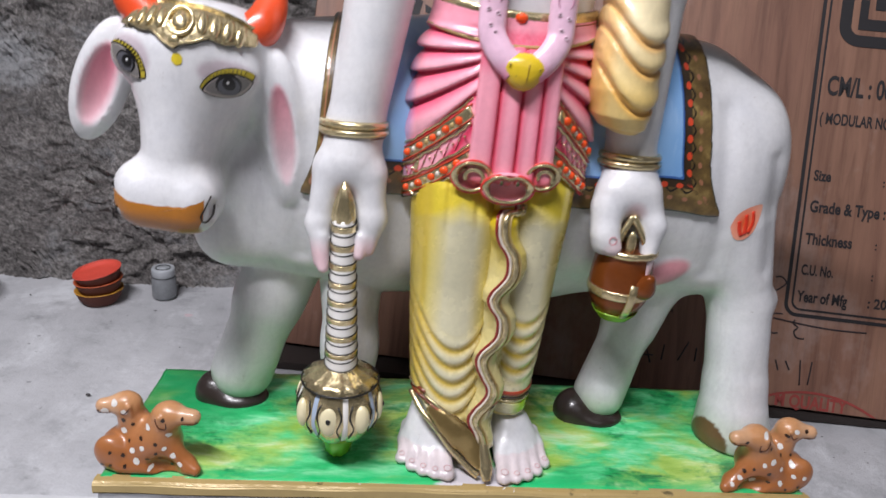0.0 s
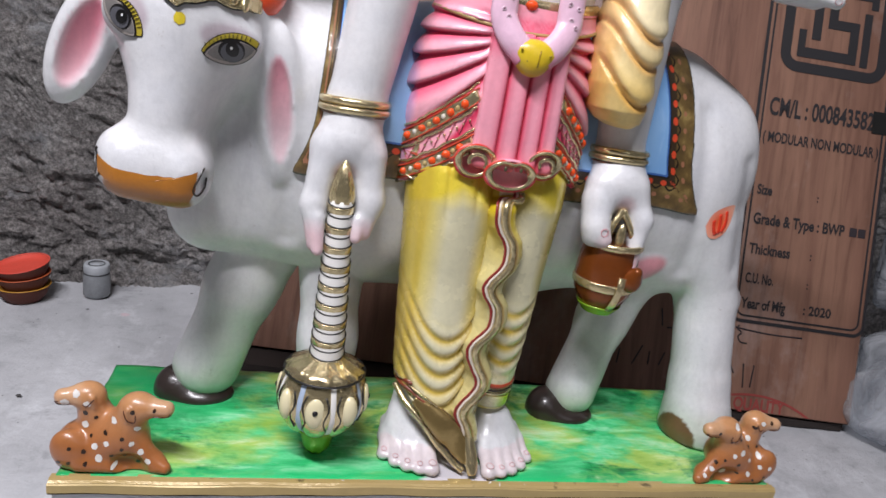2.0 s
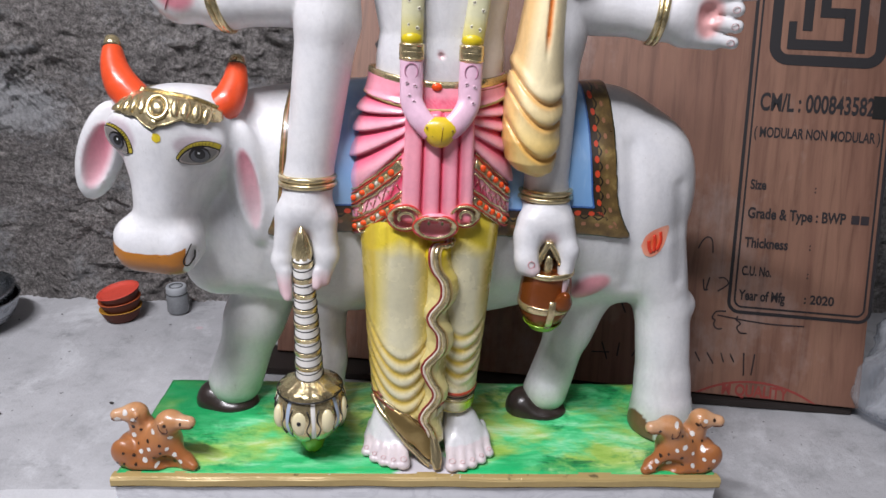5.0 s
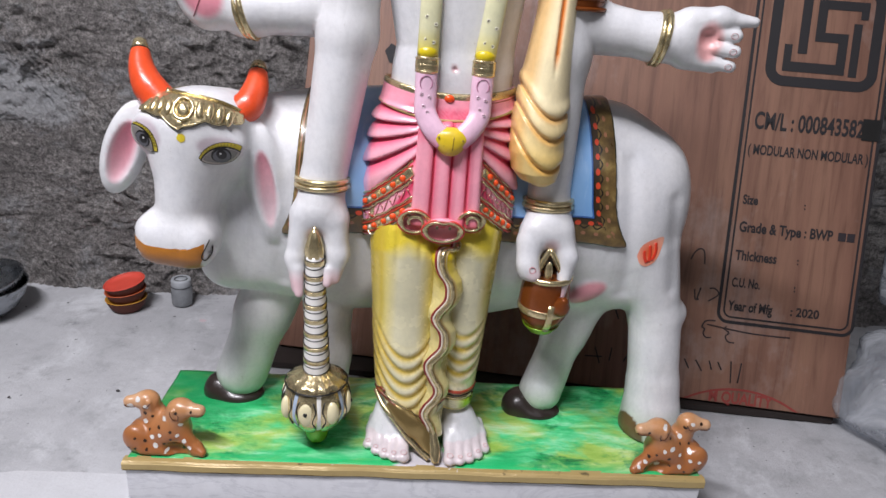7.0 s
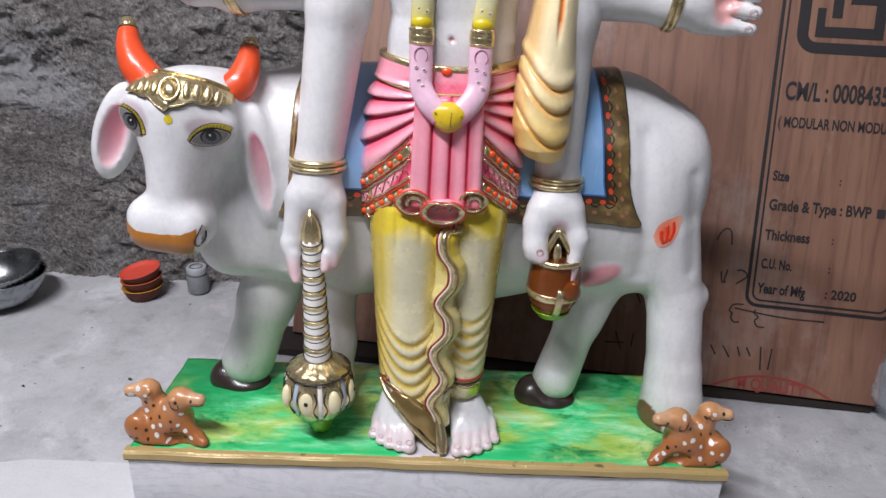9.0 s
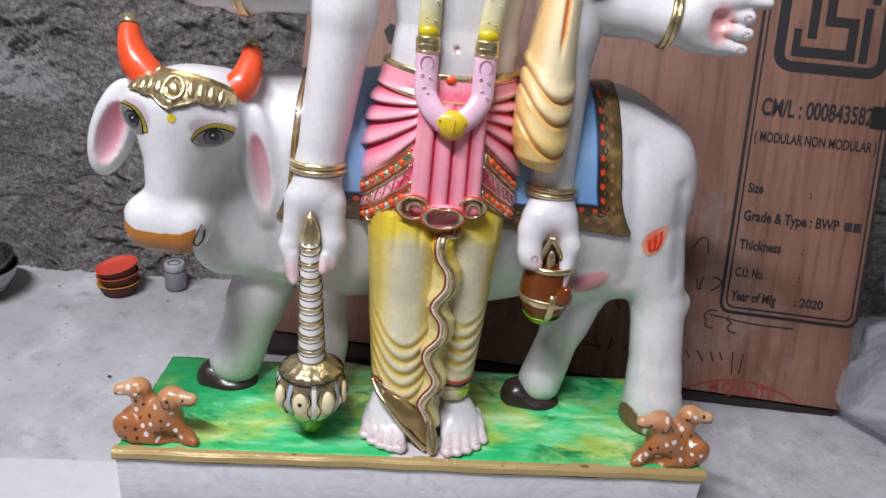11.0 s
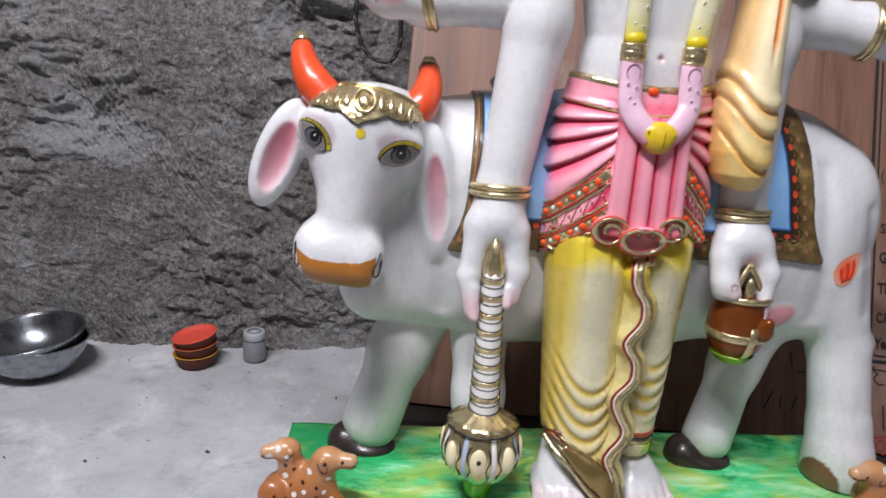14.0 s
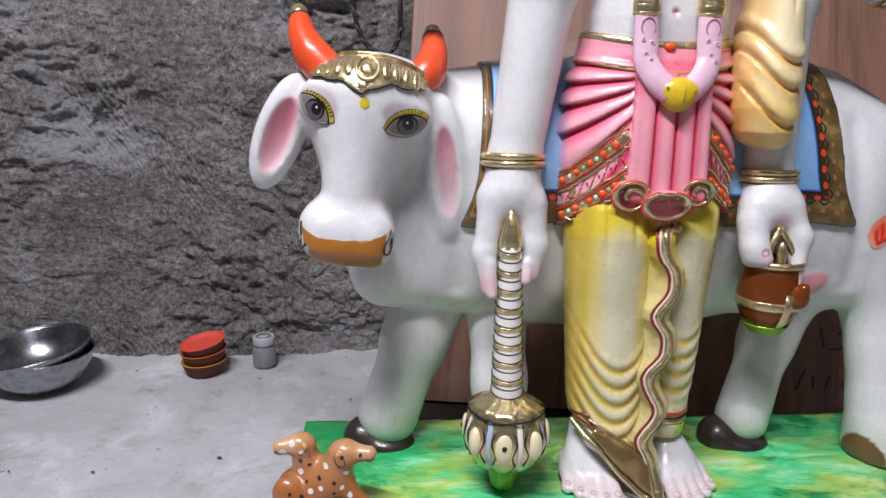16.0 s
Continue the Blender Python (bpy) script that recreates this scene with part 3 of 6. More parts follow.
def on_board(x, z):
    """The sheet's own coordinates of the point of its face with this x and z."""
    y = 0.491 - 0.17 * (x - 0.607) + 0.343 * (z - 0.542)
    v = Vector((x, y, z)) - CORNER
    return v.dot(H_AXIS), v.dot(U_AXIS)


door = tagged(new("door_sheet"), "reddish brown plywood door sheet with black stamps, leaning on the wall", "plywood sheet")
door.matrix_world = BOARD
part("core", block((-1.10, 0.0, -0.045), (0.0, 1.18, -0.0035), 0.0015), plain("raw_wood_edge", lin("5a4034"), 0.8, 0.25, 30), door, smooth=False)
part("face_veneer", block((-1.098, 0.002, -0.0035), (-0.002, 1.178, 0.0), 0.0008), VENEER, door, smooth=False)


def flat(name, outlines, material, z=0.0009, label=""):
    """Flat ink shapes on the sheet."""
    pts, faces = [], []
    for o in outlines:
        n = len(pts)
        pts += [(x, y, z) for x, y in o]
        faces.append(tuple(range(n, n + len(o))))
    return part(name, (pts, faces), material, door, label, smooth=False)


def rect(x0, y0, x1, y1):
    return [(x0, y0), (x1, y0), (x1, y1), (x0, y1)]


def frame_line(x0, y0, x1, y1, r, w, name, z=0.0009):
    """A printed frame with rounded corners."""
    out = []
    for cx, cy, a0 in ((x1 - r, y1 - r, 0), (x0 + r, y1 - r, 90), (x0 + r, y0 + r, 180), (x1 - r, y0 + r, 270)):
        for i in range(9):
            t = radians(a0 + i * 90 / 8)
            out.append((cx, cy, math.cos(t), math.sin(t)))
    pts = [(cx + r * c, cy + r * s, z) for cx, cy, c, s in out] + [(cx + (r - w) * c, cy + (r - w) * s, z) for cx, cy, c, s in out]
    n = len(out)
    return part(name, (pts, [(i, (i + 1) % n, n + (i + 1) % n, n + i) for i in range(n)]), INK, door, smooth=False)


sx0, sy0 = on_board(0.563, 0.166)
sx1 = on_board(0.811, 0.176)[0]
frame_line(sx0, sy0, sx1, sy0 + 0.80, 0.022, 0.0060, "stamp_border")
frame_line(sx0 + 0.011, sy0 + 0.011, sx1 - 0.011, sy0 + 0.789, 0.016, 0.0035, "stamp_border")
ix, iy = on_board(0.617, 0.598)
frame_line(ix, iy, ix + 0.200, iy + 0.196, 0.034, 0.019, "mark_border")
for bar_ in (rect(ix + 0.054, iy + 0.062, ix + 0.071, iy + 0.164),
              rect(ix + 0.030, iy + 0.046, ix + 0.044, iy + 0.078), rect(ix + 0.030, iy + 0.028, ix + 0.141, iy + 0.0465),
              rect(ix + 0.124, iy + 0.046, ix + 0.141, iy + 0.104), rect(ix + 0.082, iy + 0.0865, ix + 0.1245, iy + 0.104),
              rect(ix + 0.082, iy + 0.1035, ix + 0.099, iy + 0.164), rect(ix + 0.0985, iy + 0.147, ix + 0.172, iy + 0.164),
              rect(ix + 0.158, iy + 0.132, ix + 0.172, iy + 0.1475), rect(ix + 0.148, iy + 0.026, ix + 0.163, iy + 0.124)):
    flat("mark_bar", [bar_], INK)


def words(text, x, z, height, width=None, material=None, bold=0.030, name="lettering", squeeze=0.8, base=None, turn=0.0):
    """Printed words on the sheet; x, z: left end of the base line in the world."""
    curve = bpy.data.curves.new(name, "FONT")
    curve.body, curve.size, curve.offset, curve.resolution_u = text, 1.0, bold, 4
    ob = new(name, curve)
    me = bpy.data.meshes.new_from_object(ob.evaluated_get(bpy.context.evaluated_depsgraph_get()))
    bpy.data.objects.remove(ob)
    co = np.array([v.co[:] for v in me.vertices])
    span = co[:, 0].max() - co[:, 0].min()
    k = height / 0.7
    kx = width / span if width else k * squeeze
    left, low = base or on_board(x, z)
    me.transform(Matrix.Translation((left, low, 0.0009)) @ pose(0, 0, 0, 0, 0, turn) @ Matrix.Diagonal((kx, k, 1, 1)))
    me.materials.append(material or INK)
    made = new(name, me)
    made.parent = door
    return made


words("IS : 303", 0, 0, 0.026, 0.108, bold=0.03, base=(ix + 0.046, iy + 0.207))
words("CM/L : 000843582", 0.606, 0.520, 0.031, 0.196, bold=0.026)
words("( MODULAR NON MODULAR )", 0.598, 0.474, 0.018, 0.216, bold=0.026)
words("Size", 0.596, 0.384, 0.017, 0.028)
words(":", 0.706, 0.384, 0.014)
words("Grade & Type : BWP", 0.593, 0.334, 0.019, 0.170)
words("Thickness", 0.590, 0.283, 0.018, 0.076)
words(":", 0.701, 0.285, 0.014)
words("C.U. No.", 0.587, 0.234, 0.017, 0.052)
words(":", 0.699, 0.236, 0.014)
words("Year of Mfg", 0.584, 0.191, 0.018, 0.082)
words(": 2020", 0.696, 0.193, 0.016, 0.052)
gx0, gy0 = on_board(0.770, 0.335)
flat("smudged_lettering", [rect(gx0, gy0, gx0 + 0.014, gy0 + 0.016), rect(gx0 + 0.016, gy0, gx0 + 0.030, gy0 + 0.016)], INK_THIN)
gx0, gy0 = on_board(0.800, 0.515)
flat("dark_tape", [rect(gx0 - 0.004, gy0, gx0 + 0.028, gy0 + 0.040)], BLACK, 0.0016, "dark tape patch at the edge")

# red stamp cut off by the lower edge
ax0, ay0 = on_board(0.620, 0.050)
arc_r = 0.20
arc = [(ax0 + arc_r * math.sin(radians(a)), ay0 - arc_r + arc_r * math.cos(radians(a))) for a in np.linspace(-38, 34, 36)]
arc_in = [(ax0 + (arc_r - 0.004) * math.sin(radians(a)), ay0 - arc_r + (arc_r - 0.004) * math.cos(radians(a))) for a in np.linspace(-38, 34, 36)]
arc = [(x, max(y, 0.0025)) for x, y in arc]
arc_in = [(x, max(y, 0.0025)) for x, y in arc_in]
part("red_stamp_arc", ([(x, y, 0.0010) for x, y in arc + arc_in], [(i, i + 1, 37 + i, 36 + i) for i in range(35)]), RED_INK, door, "faded red stamp line", smooth=False)
words("M QUALITY", 0, 0, 0.021, 0.118, RED_INK, base=(ax0 - 0.060, 0.004))

# upside-down marker notes, as plain strokes


def pen(points):
    """A marker pen's line on the sheet."""
    line = spline([(*on_board(x, z), 0.0008) for x, z in points], 4)
    part("pen_stroke", sweep(line, 0.0013, 0.0003, (0, 0, 1), 6), INK_THIN, door)


# figures and hooked strokes beside the stamp
for mark in ([(0.563, 0.168), (0.546, 0.166), (0.539, 0.155), (0.544, 0.151), (0.542, 0.143), (0.548, 0.136), (0.557, 0.137)],
             [(0.584, 0.161), (0.581, 0.155), (0.589, 0.149), (0.583, 0.142), (0.588, 0.133), (0.600, 0.132)],
             [(0.548, 0.160), (0.606, 0.154), (0.650, 0.152), (0.699, 0.153)],
             [(0.510, 0.274), (0.517, 0.288), (0.526, 0.295), (0.534, 0.290), (0.536, 0.268)],
             [(0.548, 0.225), (0.558, 0.226), (0.565, 0.216), (0.547, 0.202)], [(0.521, 0.221), (0.523, 0.203), (0.530, 0.204)], [(0.532, 0.225), (0.526, 0.203)],
             [(0.444, 0.171), (0.447, 0.142)], [(0.471, 0.164), (0.477, 0.167), (0.484, 0.156), (0.480, 0.145), (0.471, 0.141), (0.455, 0.140)]):
    pen(mark)
# words that stay plain strokes
for mark in ([(0.616, 0.097), (0.611, 0.060)], [(0.597, 0.098), (0.598, 0.058)], [(0.580, 0.080), (0.573, 0.094)],
             [(0.562, 0.078), (0.557, 0.094)], [(0.544, 0.074), (0.532, 0.093)], [(0.520, 0.076), (0.511, 0.092)],
             [(0.343, 0.094), (0.353, 0.064)], [(0.325, 0.075), (0.357, 0.077)], [(0.375, 0.096), (0.371, 0.071)], [(0.398, 0.073), (0.415, 0.105)],
             [(0.428, 0.097), (0.426, 0.075)], [(0.445, 0.076), (0.455, 0.099)], [(0.472, 0.093), (0.476, 0.069)],
             [(0.330, 0.190), (0.352, 0.160)], [(0.372, 0.178), (0.384, 0.150)]):
    pen(mark)
bx0, by0 = on_board(-0.057, 0.567)
flat("black_mark", [[(bx0 - 0.043, by0 + 0.034), (bx0 - 0.031, by0 + 0.050), (bx0 - 0.012, by0 + 0.040), (bx0 - 0.018, by0 + 0.008), (bx0 - 0.032, by0 + 0.012)], [(bx0 - 0.010, by0 + 0.004), (bx0 + 0.012, by0 + 0.020), (bx0 + 0.018, by0), (bx0 + 0.006, by0 - 0.008), (bx0 + 0.018, by0 - 0.058), (bx0 + 0.008, by0 - 0.075), (bx0 - 0.016, by0 - 0.030)],
                    [(bx0 - 0.008, by0 + 0.036), (bx0 + 0.004, by0 + 0.030), (bx0 + 0.006, by0 + 0.018), (bx0 - 0.006, by0 + 0.022)]], INK)

# dark strip added for the shadow in the gap under the sheet
batten = tagged(new("gap_shadow_strip"), "dark strip standing in for the shadow under the door sheet", "batten")
bp, bf = block((-1.10, -0.5, 0.0), (0.0, 0.5, 0.013), 0)
bp = [(0.795 + v[0], (0.290 if v[1] < 0 else 0.330) + (-v[0]) * (0.110 if v[1] < 0 else 0.155), v[2]) for v in bp]
part("shadow_bar", (bp, bf), plain("gap_shade", lin("2b2320"), 0.8, 0.25, 25), batten, smooth=False)

# paler worn patch of screed beside the plinth
edge_p = [(-0.405, 0.085), (-0.52, 0.087), (-0.60, 0.086), (-0.66, 0.072)] + [(-0.70 - 0.03 * math.sin(i * 1.7), 0.04 - 0.035 * i) for i in range(9)] + [(-0.405, -0.27)]
part_pts = [(x, y, 0.0028) for x, y in edge_p] + [(x, y, -0.006) for x, y in edge_p]
n_p = len(edge_p)
tagged(part("screed_patch", (part_pts, [tuple(range(n_p))] + [(i, n_p + i, n_p + (i + 1) % n_p, (i + 1) % n_p) for i in range(n_p)]), plain("pale_screed", lin("c9cacd"), 0.8, 0.14, 35, 0.5), None, smooth=False),
       "paler worn cement patch on the floor", "floor", kind="structure")

# ---- plinth of the carving ----
base = tagged(new("statue_plinth"), "white marble plinth with a brushed green top and gold edge", "plinth")
part("slab", block((-0.402, 0.0, 0.0), (0.402, 0.229, 0.0885), 0.003), SLAB_MAT, base)


def wavy_block(lo, hi, wave, nx=90):
    """A slab whose front edges waver a little, as if hand-cut."""
    pts, faces = [], []
    for i in range(nx):
        x = lo[0] + (hi[0] - lo[0]) * i / (nx - 1)
        a, b = wave * math.sin(31 * x + 1) * math.sin(17 * x), wave * math.sin(23 * x) * math.cos(41 * x)
        pts += [(x, lo[1] + a * 0.5, lo[2] + b), (x, lo[1] + a * 0.5, hi[2] - 0.002 + a), (x, lo[1] + 0.002, hi[2] + a), (x, hi[1], hi[2]), (x, hi[1], lo[2])]
    for i in range(nx - 1):
        for j in range(5):
            k = (j + 1) % 5
            faces.append((i * 5 + j, i * 5 + k, (i + 1) * 5 + k, (i + 1) * 5 + j)[::-1])
    faces += [tuple(range(5)), tuple((nx - 1) * 5 + j for j in range(5))[::-1]]
    return pts, faces


part("dark_line", wavy_block((-0.4042, -0.0030, 0.0856), (0.4042, 0.010, 0.0880), 0.0010), plain("dark_khaki_line", lin("4a412c"), 0.5, 0.4, 60), base, smooth=False)
part("gold_edge", wavy_block((-0.4045, -0.0036, 0.0872), (0.4045, 0.012, 0.0985), 0.0010), GOLD_DULL, base, "dull gold painted edge strip", smooth=False)
part("gilt_rim", wavy_block((-0.404, -0.0025, 0.0972), (0.404, 0.006, 0.1004), 0.0010), WORN_GILT, base, "bright gilt line", smooth=False)
gx2, gy2 = np.meshgrid(np.linspace(-0.4, 0.4, 160), np.linspace(0.004, 0.229, 46), indexing="ij")
gz2 = 0.0995 + 0.0012 * lattice_noise(gx2, gy2, 0.08, 0.05, 21) + 0.0006 * lattice_noise(gx2, gy2, 0.02, 0.01, 22)
gz2[:, 0] -= 0.004
tops = np.stack([gx2, gy2, gz2], -1).reshape(-1, 3)
tq = [(i * 46 + j, (i + 1) * 46 + j, (i + 1) * 46 + j + 1, i * 46 + j + 1) for i in range(159) for j in range(45)]
edge = [i * 46 for i in range(160)] + [159 * 46 + j for j in range(1, 46)] + [i * 46 + 45 for i in range(158, -1, -1)] + [j for j in range(44, 0, -1)]
n0 = len(tops)
tops = np.concatenate([tops, [(tops[i][0], tops[i][1], 0.0825) for i in edge]])
tq += [(edge[i], n0 + i, n0 + (i + 1) % len(edge), edge[(i + 1) % len(edge)]) for i in range(len(edge))]
part("painted_top", (tops, tq), GREEN_MAT, base, "green enamel with yellow and pale brush strokes")

# ---- the cow carving ----
WHITE = np.array(lin("dcdcdd"))


def cow_body(p):
    # hidden back of the barrel is deepened so it shades the sheet behind
    barrel = blend(0.05, ball(p, (0.02, 0.196, 0.424), (0.27, 0.092, 0.176)), ball(p, (0.225, 0.200, 0.437), (0.130, 0.088, 0.156), (0, 6, 0)),
                   ball(p, (-0.17, 0.194, 0.445), (0.12, 0.092, 0.130)))
    neck = blend(0.04, limb(p, (-0.15, 0.182, 0.475), (-0.262, 0.150, 0.525), 0.082, 0.050), limb(p, (-0.19, 0.175, 0.40), (-0.268, 0.160, 0.400), 0.074, 0.048),
                 ball(p, (-0.285, 0.158, 0.352), (0.040, 0.030, 0.050)), limb(p, (-0.12, 0.165, 0.326), (-0.290, 0.158, 0.336), 0.051, 0.033))
    haunch = ball(p, (0.300, 0.184, 0.415), (0.066, 0.063, 0.125), (0, 12, 0))
    hind = blend(0.010, limb(p, (0.314, 0.168, 0.38), (0.349, 0.157, 0.282), 0.056, 0.0385), limb(p, (0.350, 0.156, 0.280), (0.3590, 0.134, 0.172), 0.0390, 0.0385),
                 limb(p, (0.3590, 0.134, 0.172), (0.3605, 0.118, 0.112), 0.0385, 0.0485))
    hind2 = blend(0.025, limb(p, (0.25, 0.190, 0.32), (0.224, 0.184, 0.235), 0.050, 0.033), limb(p, (0.224, 0.184, 0.235), (0.192, 0.166, 0.130), 0.030, 0.034))
    fore = blend(0.025, limb(p, (-0.210, 0.190, 0.34), (-0.250, 0.188, 0.240), 0.053, 0.041), limb(p, (-0.250, 0.188, 0.240), (-0.285, 0.181, 0.134), 0.038, 0.040))
    fore2 = blend(0.025, limb(p, (-0.150, 0.175, 0.33), (-0.146, 0.138, 0.20), 0.044, 0.030), limb(p, (-0.146, 0.138, 0.20), (-0.146, 0.126, 0.11), 0.030, 0.034))
    d = blend(0.05, barrel, neck, haunch)
    d = smooth_union(d, limb(p, (0.20, 0.194, 0.330), (0.325, 0.176, 0.335), 0.054, 0.050), 0.020)
    d = blend(0.010, d, hind, hind2)
    d = blend(0.004, d, fore, fore2)
    d = smooth_union(d, ball(p, (0.377, 0.160, 0.284), (0.021, 0.024, 0.022), (0, 30, 0)), 0.008)
    d = smooth_union(d, limb(p, (0.345, 0.196, 0.51), (0.378, 0.190, 0.29), 0.017, 0.013), 0.007)
    d = smooth_union(d, ball(p, (0.222, 0.134, 0.322), (0.028, 0.018, 0.014), (0, -25, 0)), 0.016)
    for a, b in (((0.262, 0.10, 0.52), (0.282, 0.10, 0.33)), ((-0.215, 0.10, 0.50), (-0.205, 0.10, 0.33)), ((0.335, 0.13, 0.47), (0.352, 0.12, 0.34))):
        line = np.sqrt(np.clip(limb([p[0], 0.10 + 0 * p[1], p[2]], (a[0], 0.10, a[2]), (b[0], 0.10, b[2]), 0, 0), 0, 1) ** 2)
        d = d + 0.0035 * np.exp(-(line / 0.012) ** 2)
    return np.maximum(d, 0.1 - p[2])


def hoof(p, x, y, high, turn):
    """A low wedge, high at the heel and flat at the toe."""
    u = p[0] - x - 0.12 * (p[1] - y)
    d = blend(0.012, ball([u, p[1], p[2]], (-0.008, y, 0.104), (0.029, 0.029, 0.029)), ball([u, p[1], p[2]], (0.022, y - 0.008, 0.100), (0.036, 0.028, 0.016)))
    slope = (p[2] - high + turn * np.clip(u + 0.012, 0, 1)) * 0.93
    return smooth_cut(d, slope, 0.010)


def smooth_cut(a, b, k):
    return -smooth_union(-a, -b, k)


def hooves(p):
    d = np.minimum(hoof(p, -0.307, 0.176, 0.137, 0.42), hoof(p, 0.168, 0.162, 0.138, 0.42))
    d = np.minimum(d, ball(p, (0.397, 0.134, 0.106), (0.020, 0.022, 0.020)))
    return np.maximum(d, 0.098 - p[2])


def cow_head(p):
    skull = blend(0.025, ball(p, (-0.303, 0.102, 0.547), (0.066, 0.058, 0.041), (0, -8, 0)), ball(p, (-0.307, 0.098, 0.515), (0.060, 0.052, 0.048)))
    bridge = limb(p, (-0.309, 0.082, 0.535), (-0.323, 0.058, 0.425), 0.046, 0.0285)
    cheek = limb(p, (-0.309, 0.110, 0.500), (-0.320, 0.086, 0.415), 0.050, 0.028)
    brow = np.minimum(ball(p, (-0.357, 0.068, 0.540), (0.018, 0.015, 0.022), (0, 25, 0)), ball(p, (-0.263, 0.066, 0.527), (0.023, 0.015, 0.017), (0, 12, 0)))
    d = smooth_union(blend(0.022, skull, bridge, cheek), brow, 0.016)
    d = smooth_union(d, bar([p[0], p[1] - 0.15 * (p[2] - 0.407), p[2] + 0.10 * (p[0] + 0.326)], (-0.326, 0.060, 0.4055), (0.0495, 0.041, 0.0325), 0.029), 0.014)
    for cx, cz in ((-0.3735, 0.408), (-0.2785, 0.398)):
        d = np.maximum(d, -ball(p, (cx, 0.034, cz), (0.005, 0.010, 0.010)))
    return d


def ear(p, c, half, long, turn, sink):
    d = ball(p, c, (half, 0.016, long), turn)
    return np.maximum(d, -smooth_union(ball(p, (c[0] + sink[0], c[1] - 0.020, c[2] + sink[1]), (half * 0.62, 0.016, long * 0.72), turn), ball(p, (c[0] + sink[0], c[1] - 0.022, c[2] + sink[1] - 0.01), (half * 0.5, 0.016, long * 0.6), turn), 0.01))


def cow_ears(p):
    left = ear(p, (-0.400, 0.102, 0.505), 0.0265, 0.066, (8, 20, 18), (0.001, -0.004))
    right = ear(p, (-0.222, 0.098, 0.470), 0.0225, 0.078, (4, -4, -12), (0.0, -0.006))
    return np.minimum(left, right)


def cow_whole(p):
    return smooth_union(smooth_union(cow_body(p), cow_head(p), 0.03), cow_ears(p), 0.012)


def cow_paint(q):
    c = np.tile(WHITE, (len(q), 1))
    inside_ear = np.minimum(ball(q.T, (-0.399, 0.084, 0.500), (0.0165, 0.022, 0.048), (8, 20, 18)), ball(q.T, (-0.222, 0.080, 0.463), (0.0140, 0.022, 0.056), (4, -4, -12)))
    c = mixed(c, lin("e4748c"), np.clip(-inside_ear / 0.005 + 0.2, 0, 1) * np.clip(0.42 + (q[:, 2] - 0.45) * 6, 0.32, 0.95))
    grey_lid = np.minimum(ball(q.T, (-0.352, 0.05, 0.537), (0.026, 0.03, 0.020), (0, 30, 0)), ball(q.T, (-0.268, 0.05, 0.527), (0.029, 0.03, 0.015), (0, 8, 0)))
    c = mixed(c, lin("a98f9a"), np.clip(-grey_lid / 0.010, 0, 0.6))
    # green bounce from the plinth, mixed into the colour of the lower legs
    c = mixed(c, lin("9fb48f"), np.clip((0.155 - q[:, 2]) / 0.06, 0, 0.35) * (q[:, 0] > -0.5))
    c = mixed(c, lin("6b5236"), np.clip(-ball(q.T, (0.311, 0.085, 0.106), (0.026, 0.050, 0.036), (0, -20, 0)) / 0.0012, 0, 1))
    snout = np.minimum(np.minimum(0.0385 - np.abs(q[:, 0] + 0.3270), 0.398 - q[:, 2]), 0.085 - q[:, 1])
    c = mixed(c, lin("9a6226"), np.clip(snout / 0.003, 0, 1) * (q[:, 2] > 0.36))
    return mixed(c, lin("d58a92"), np.clip(-ball(q.T, (0.228, 0.115, 0.326), (0.034, 0.04, 0.019), (0, -25, 0)) / 0.008, 0, 0.9))


cow = Cast()
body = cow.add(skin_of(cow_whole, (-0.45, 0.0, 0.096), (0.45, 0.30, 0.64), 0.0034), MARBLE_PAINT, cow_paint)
cow.add(skin_of(hooves, (-0.36, 0.06, 0.096), (0.43, 0.22, 0.16), 0.0028), MARBLE_PAINT,
        lambda q: mixed(np.array(lin("332a27")), lin("6b5236"), np.clip((q[:, 0] - 0.25) / 0.06, 0, 1)))


# saddle cloth: a thin shell over the barrel between its two ends
def cloth_edges(q):
    x, z = q[0], q[2]
    flare = 0.020 * np.clip((0.47 - z) / 0.06, 0, 1) ** 2
    left = x - (-0.179 - 0.06 * np.clip(0.58 - z, 0, 1) - flare * 0.7)
    right = (0.232 + 0.10 * np.clip(0.60 - z, 0, 1) + 0.9 * flare) - x
    low = z - (0.411 - 0.25 * flare + 0.003 * np.sin(x * 40))
    return left, right, low


def cloth(p):
    left, right, low = cloth_edges(p)
    shell = np.maximum(cow_body(p) - 0.0045, -cow_body(p) - 0.004)
    return np.maximum(shell, -np.minimum(np.minimum(left, right), low) * 0.9)


def cloth_pat(q):
    left, right, low = cloth_edges(q.T)
    e = np.minimum(np.minimum(left * 3.0, right), low)
    run = np.where(low <= np.minimum(left, right), q[:, 0], np.where(left < right, 0.0, q[:, 2]))
    return np.stack([e, run, q[:, 2]], 1)


cow.add(skin_of(cloth, (-0.24, 0.05, 0.40), (0.30, 0.30, 0.625), 0.0030), CLOTH, pat=cloth_pat)
cow_tree = tree_of(body)


# horns, gilt head-dress, eyes, muzzle
def horn(points, radii):
    path = spline(points, 8)
    r = np.interp(np.linspace(0, 1, len(path)), np.linspace(0, 1, len(radii)), radii)
    return sweep(path, r, r, (0, -1, 0), 20), path, r


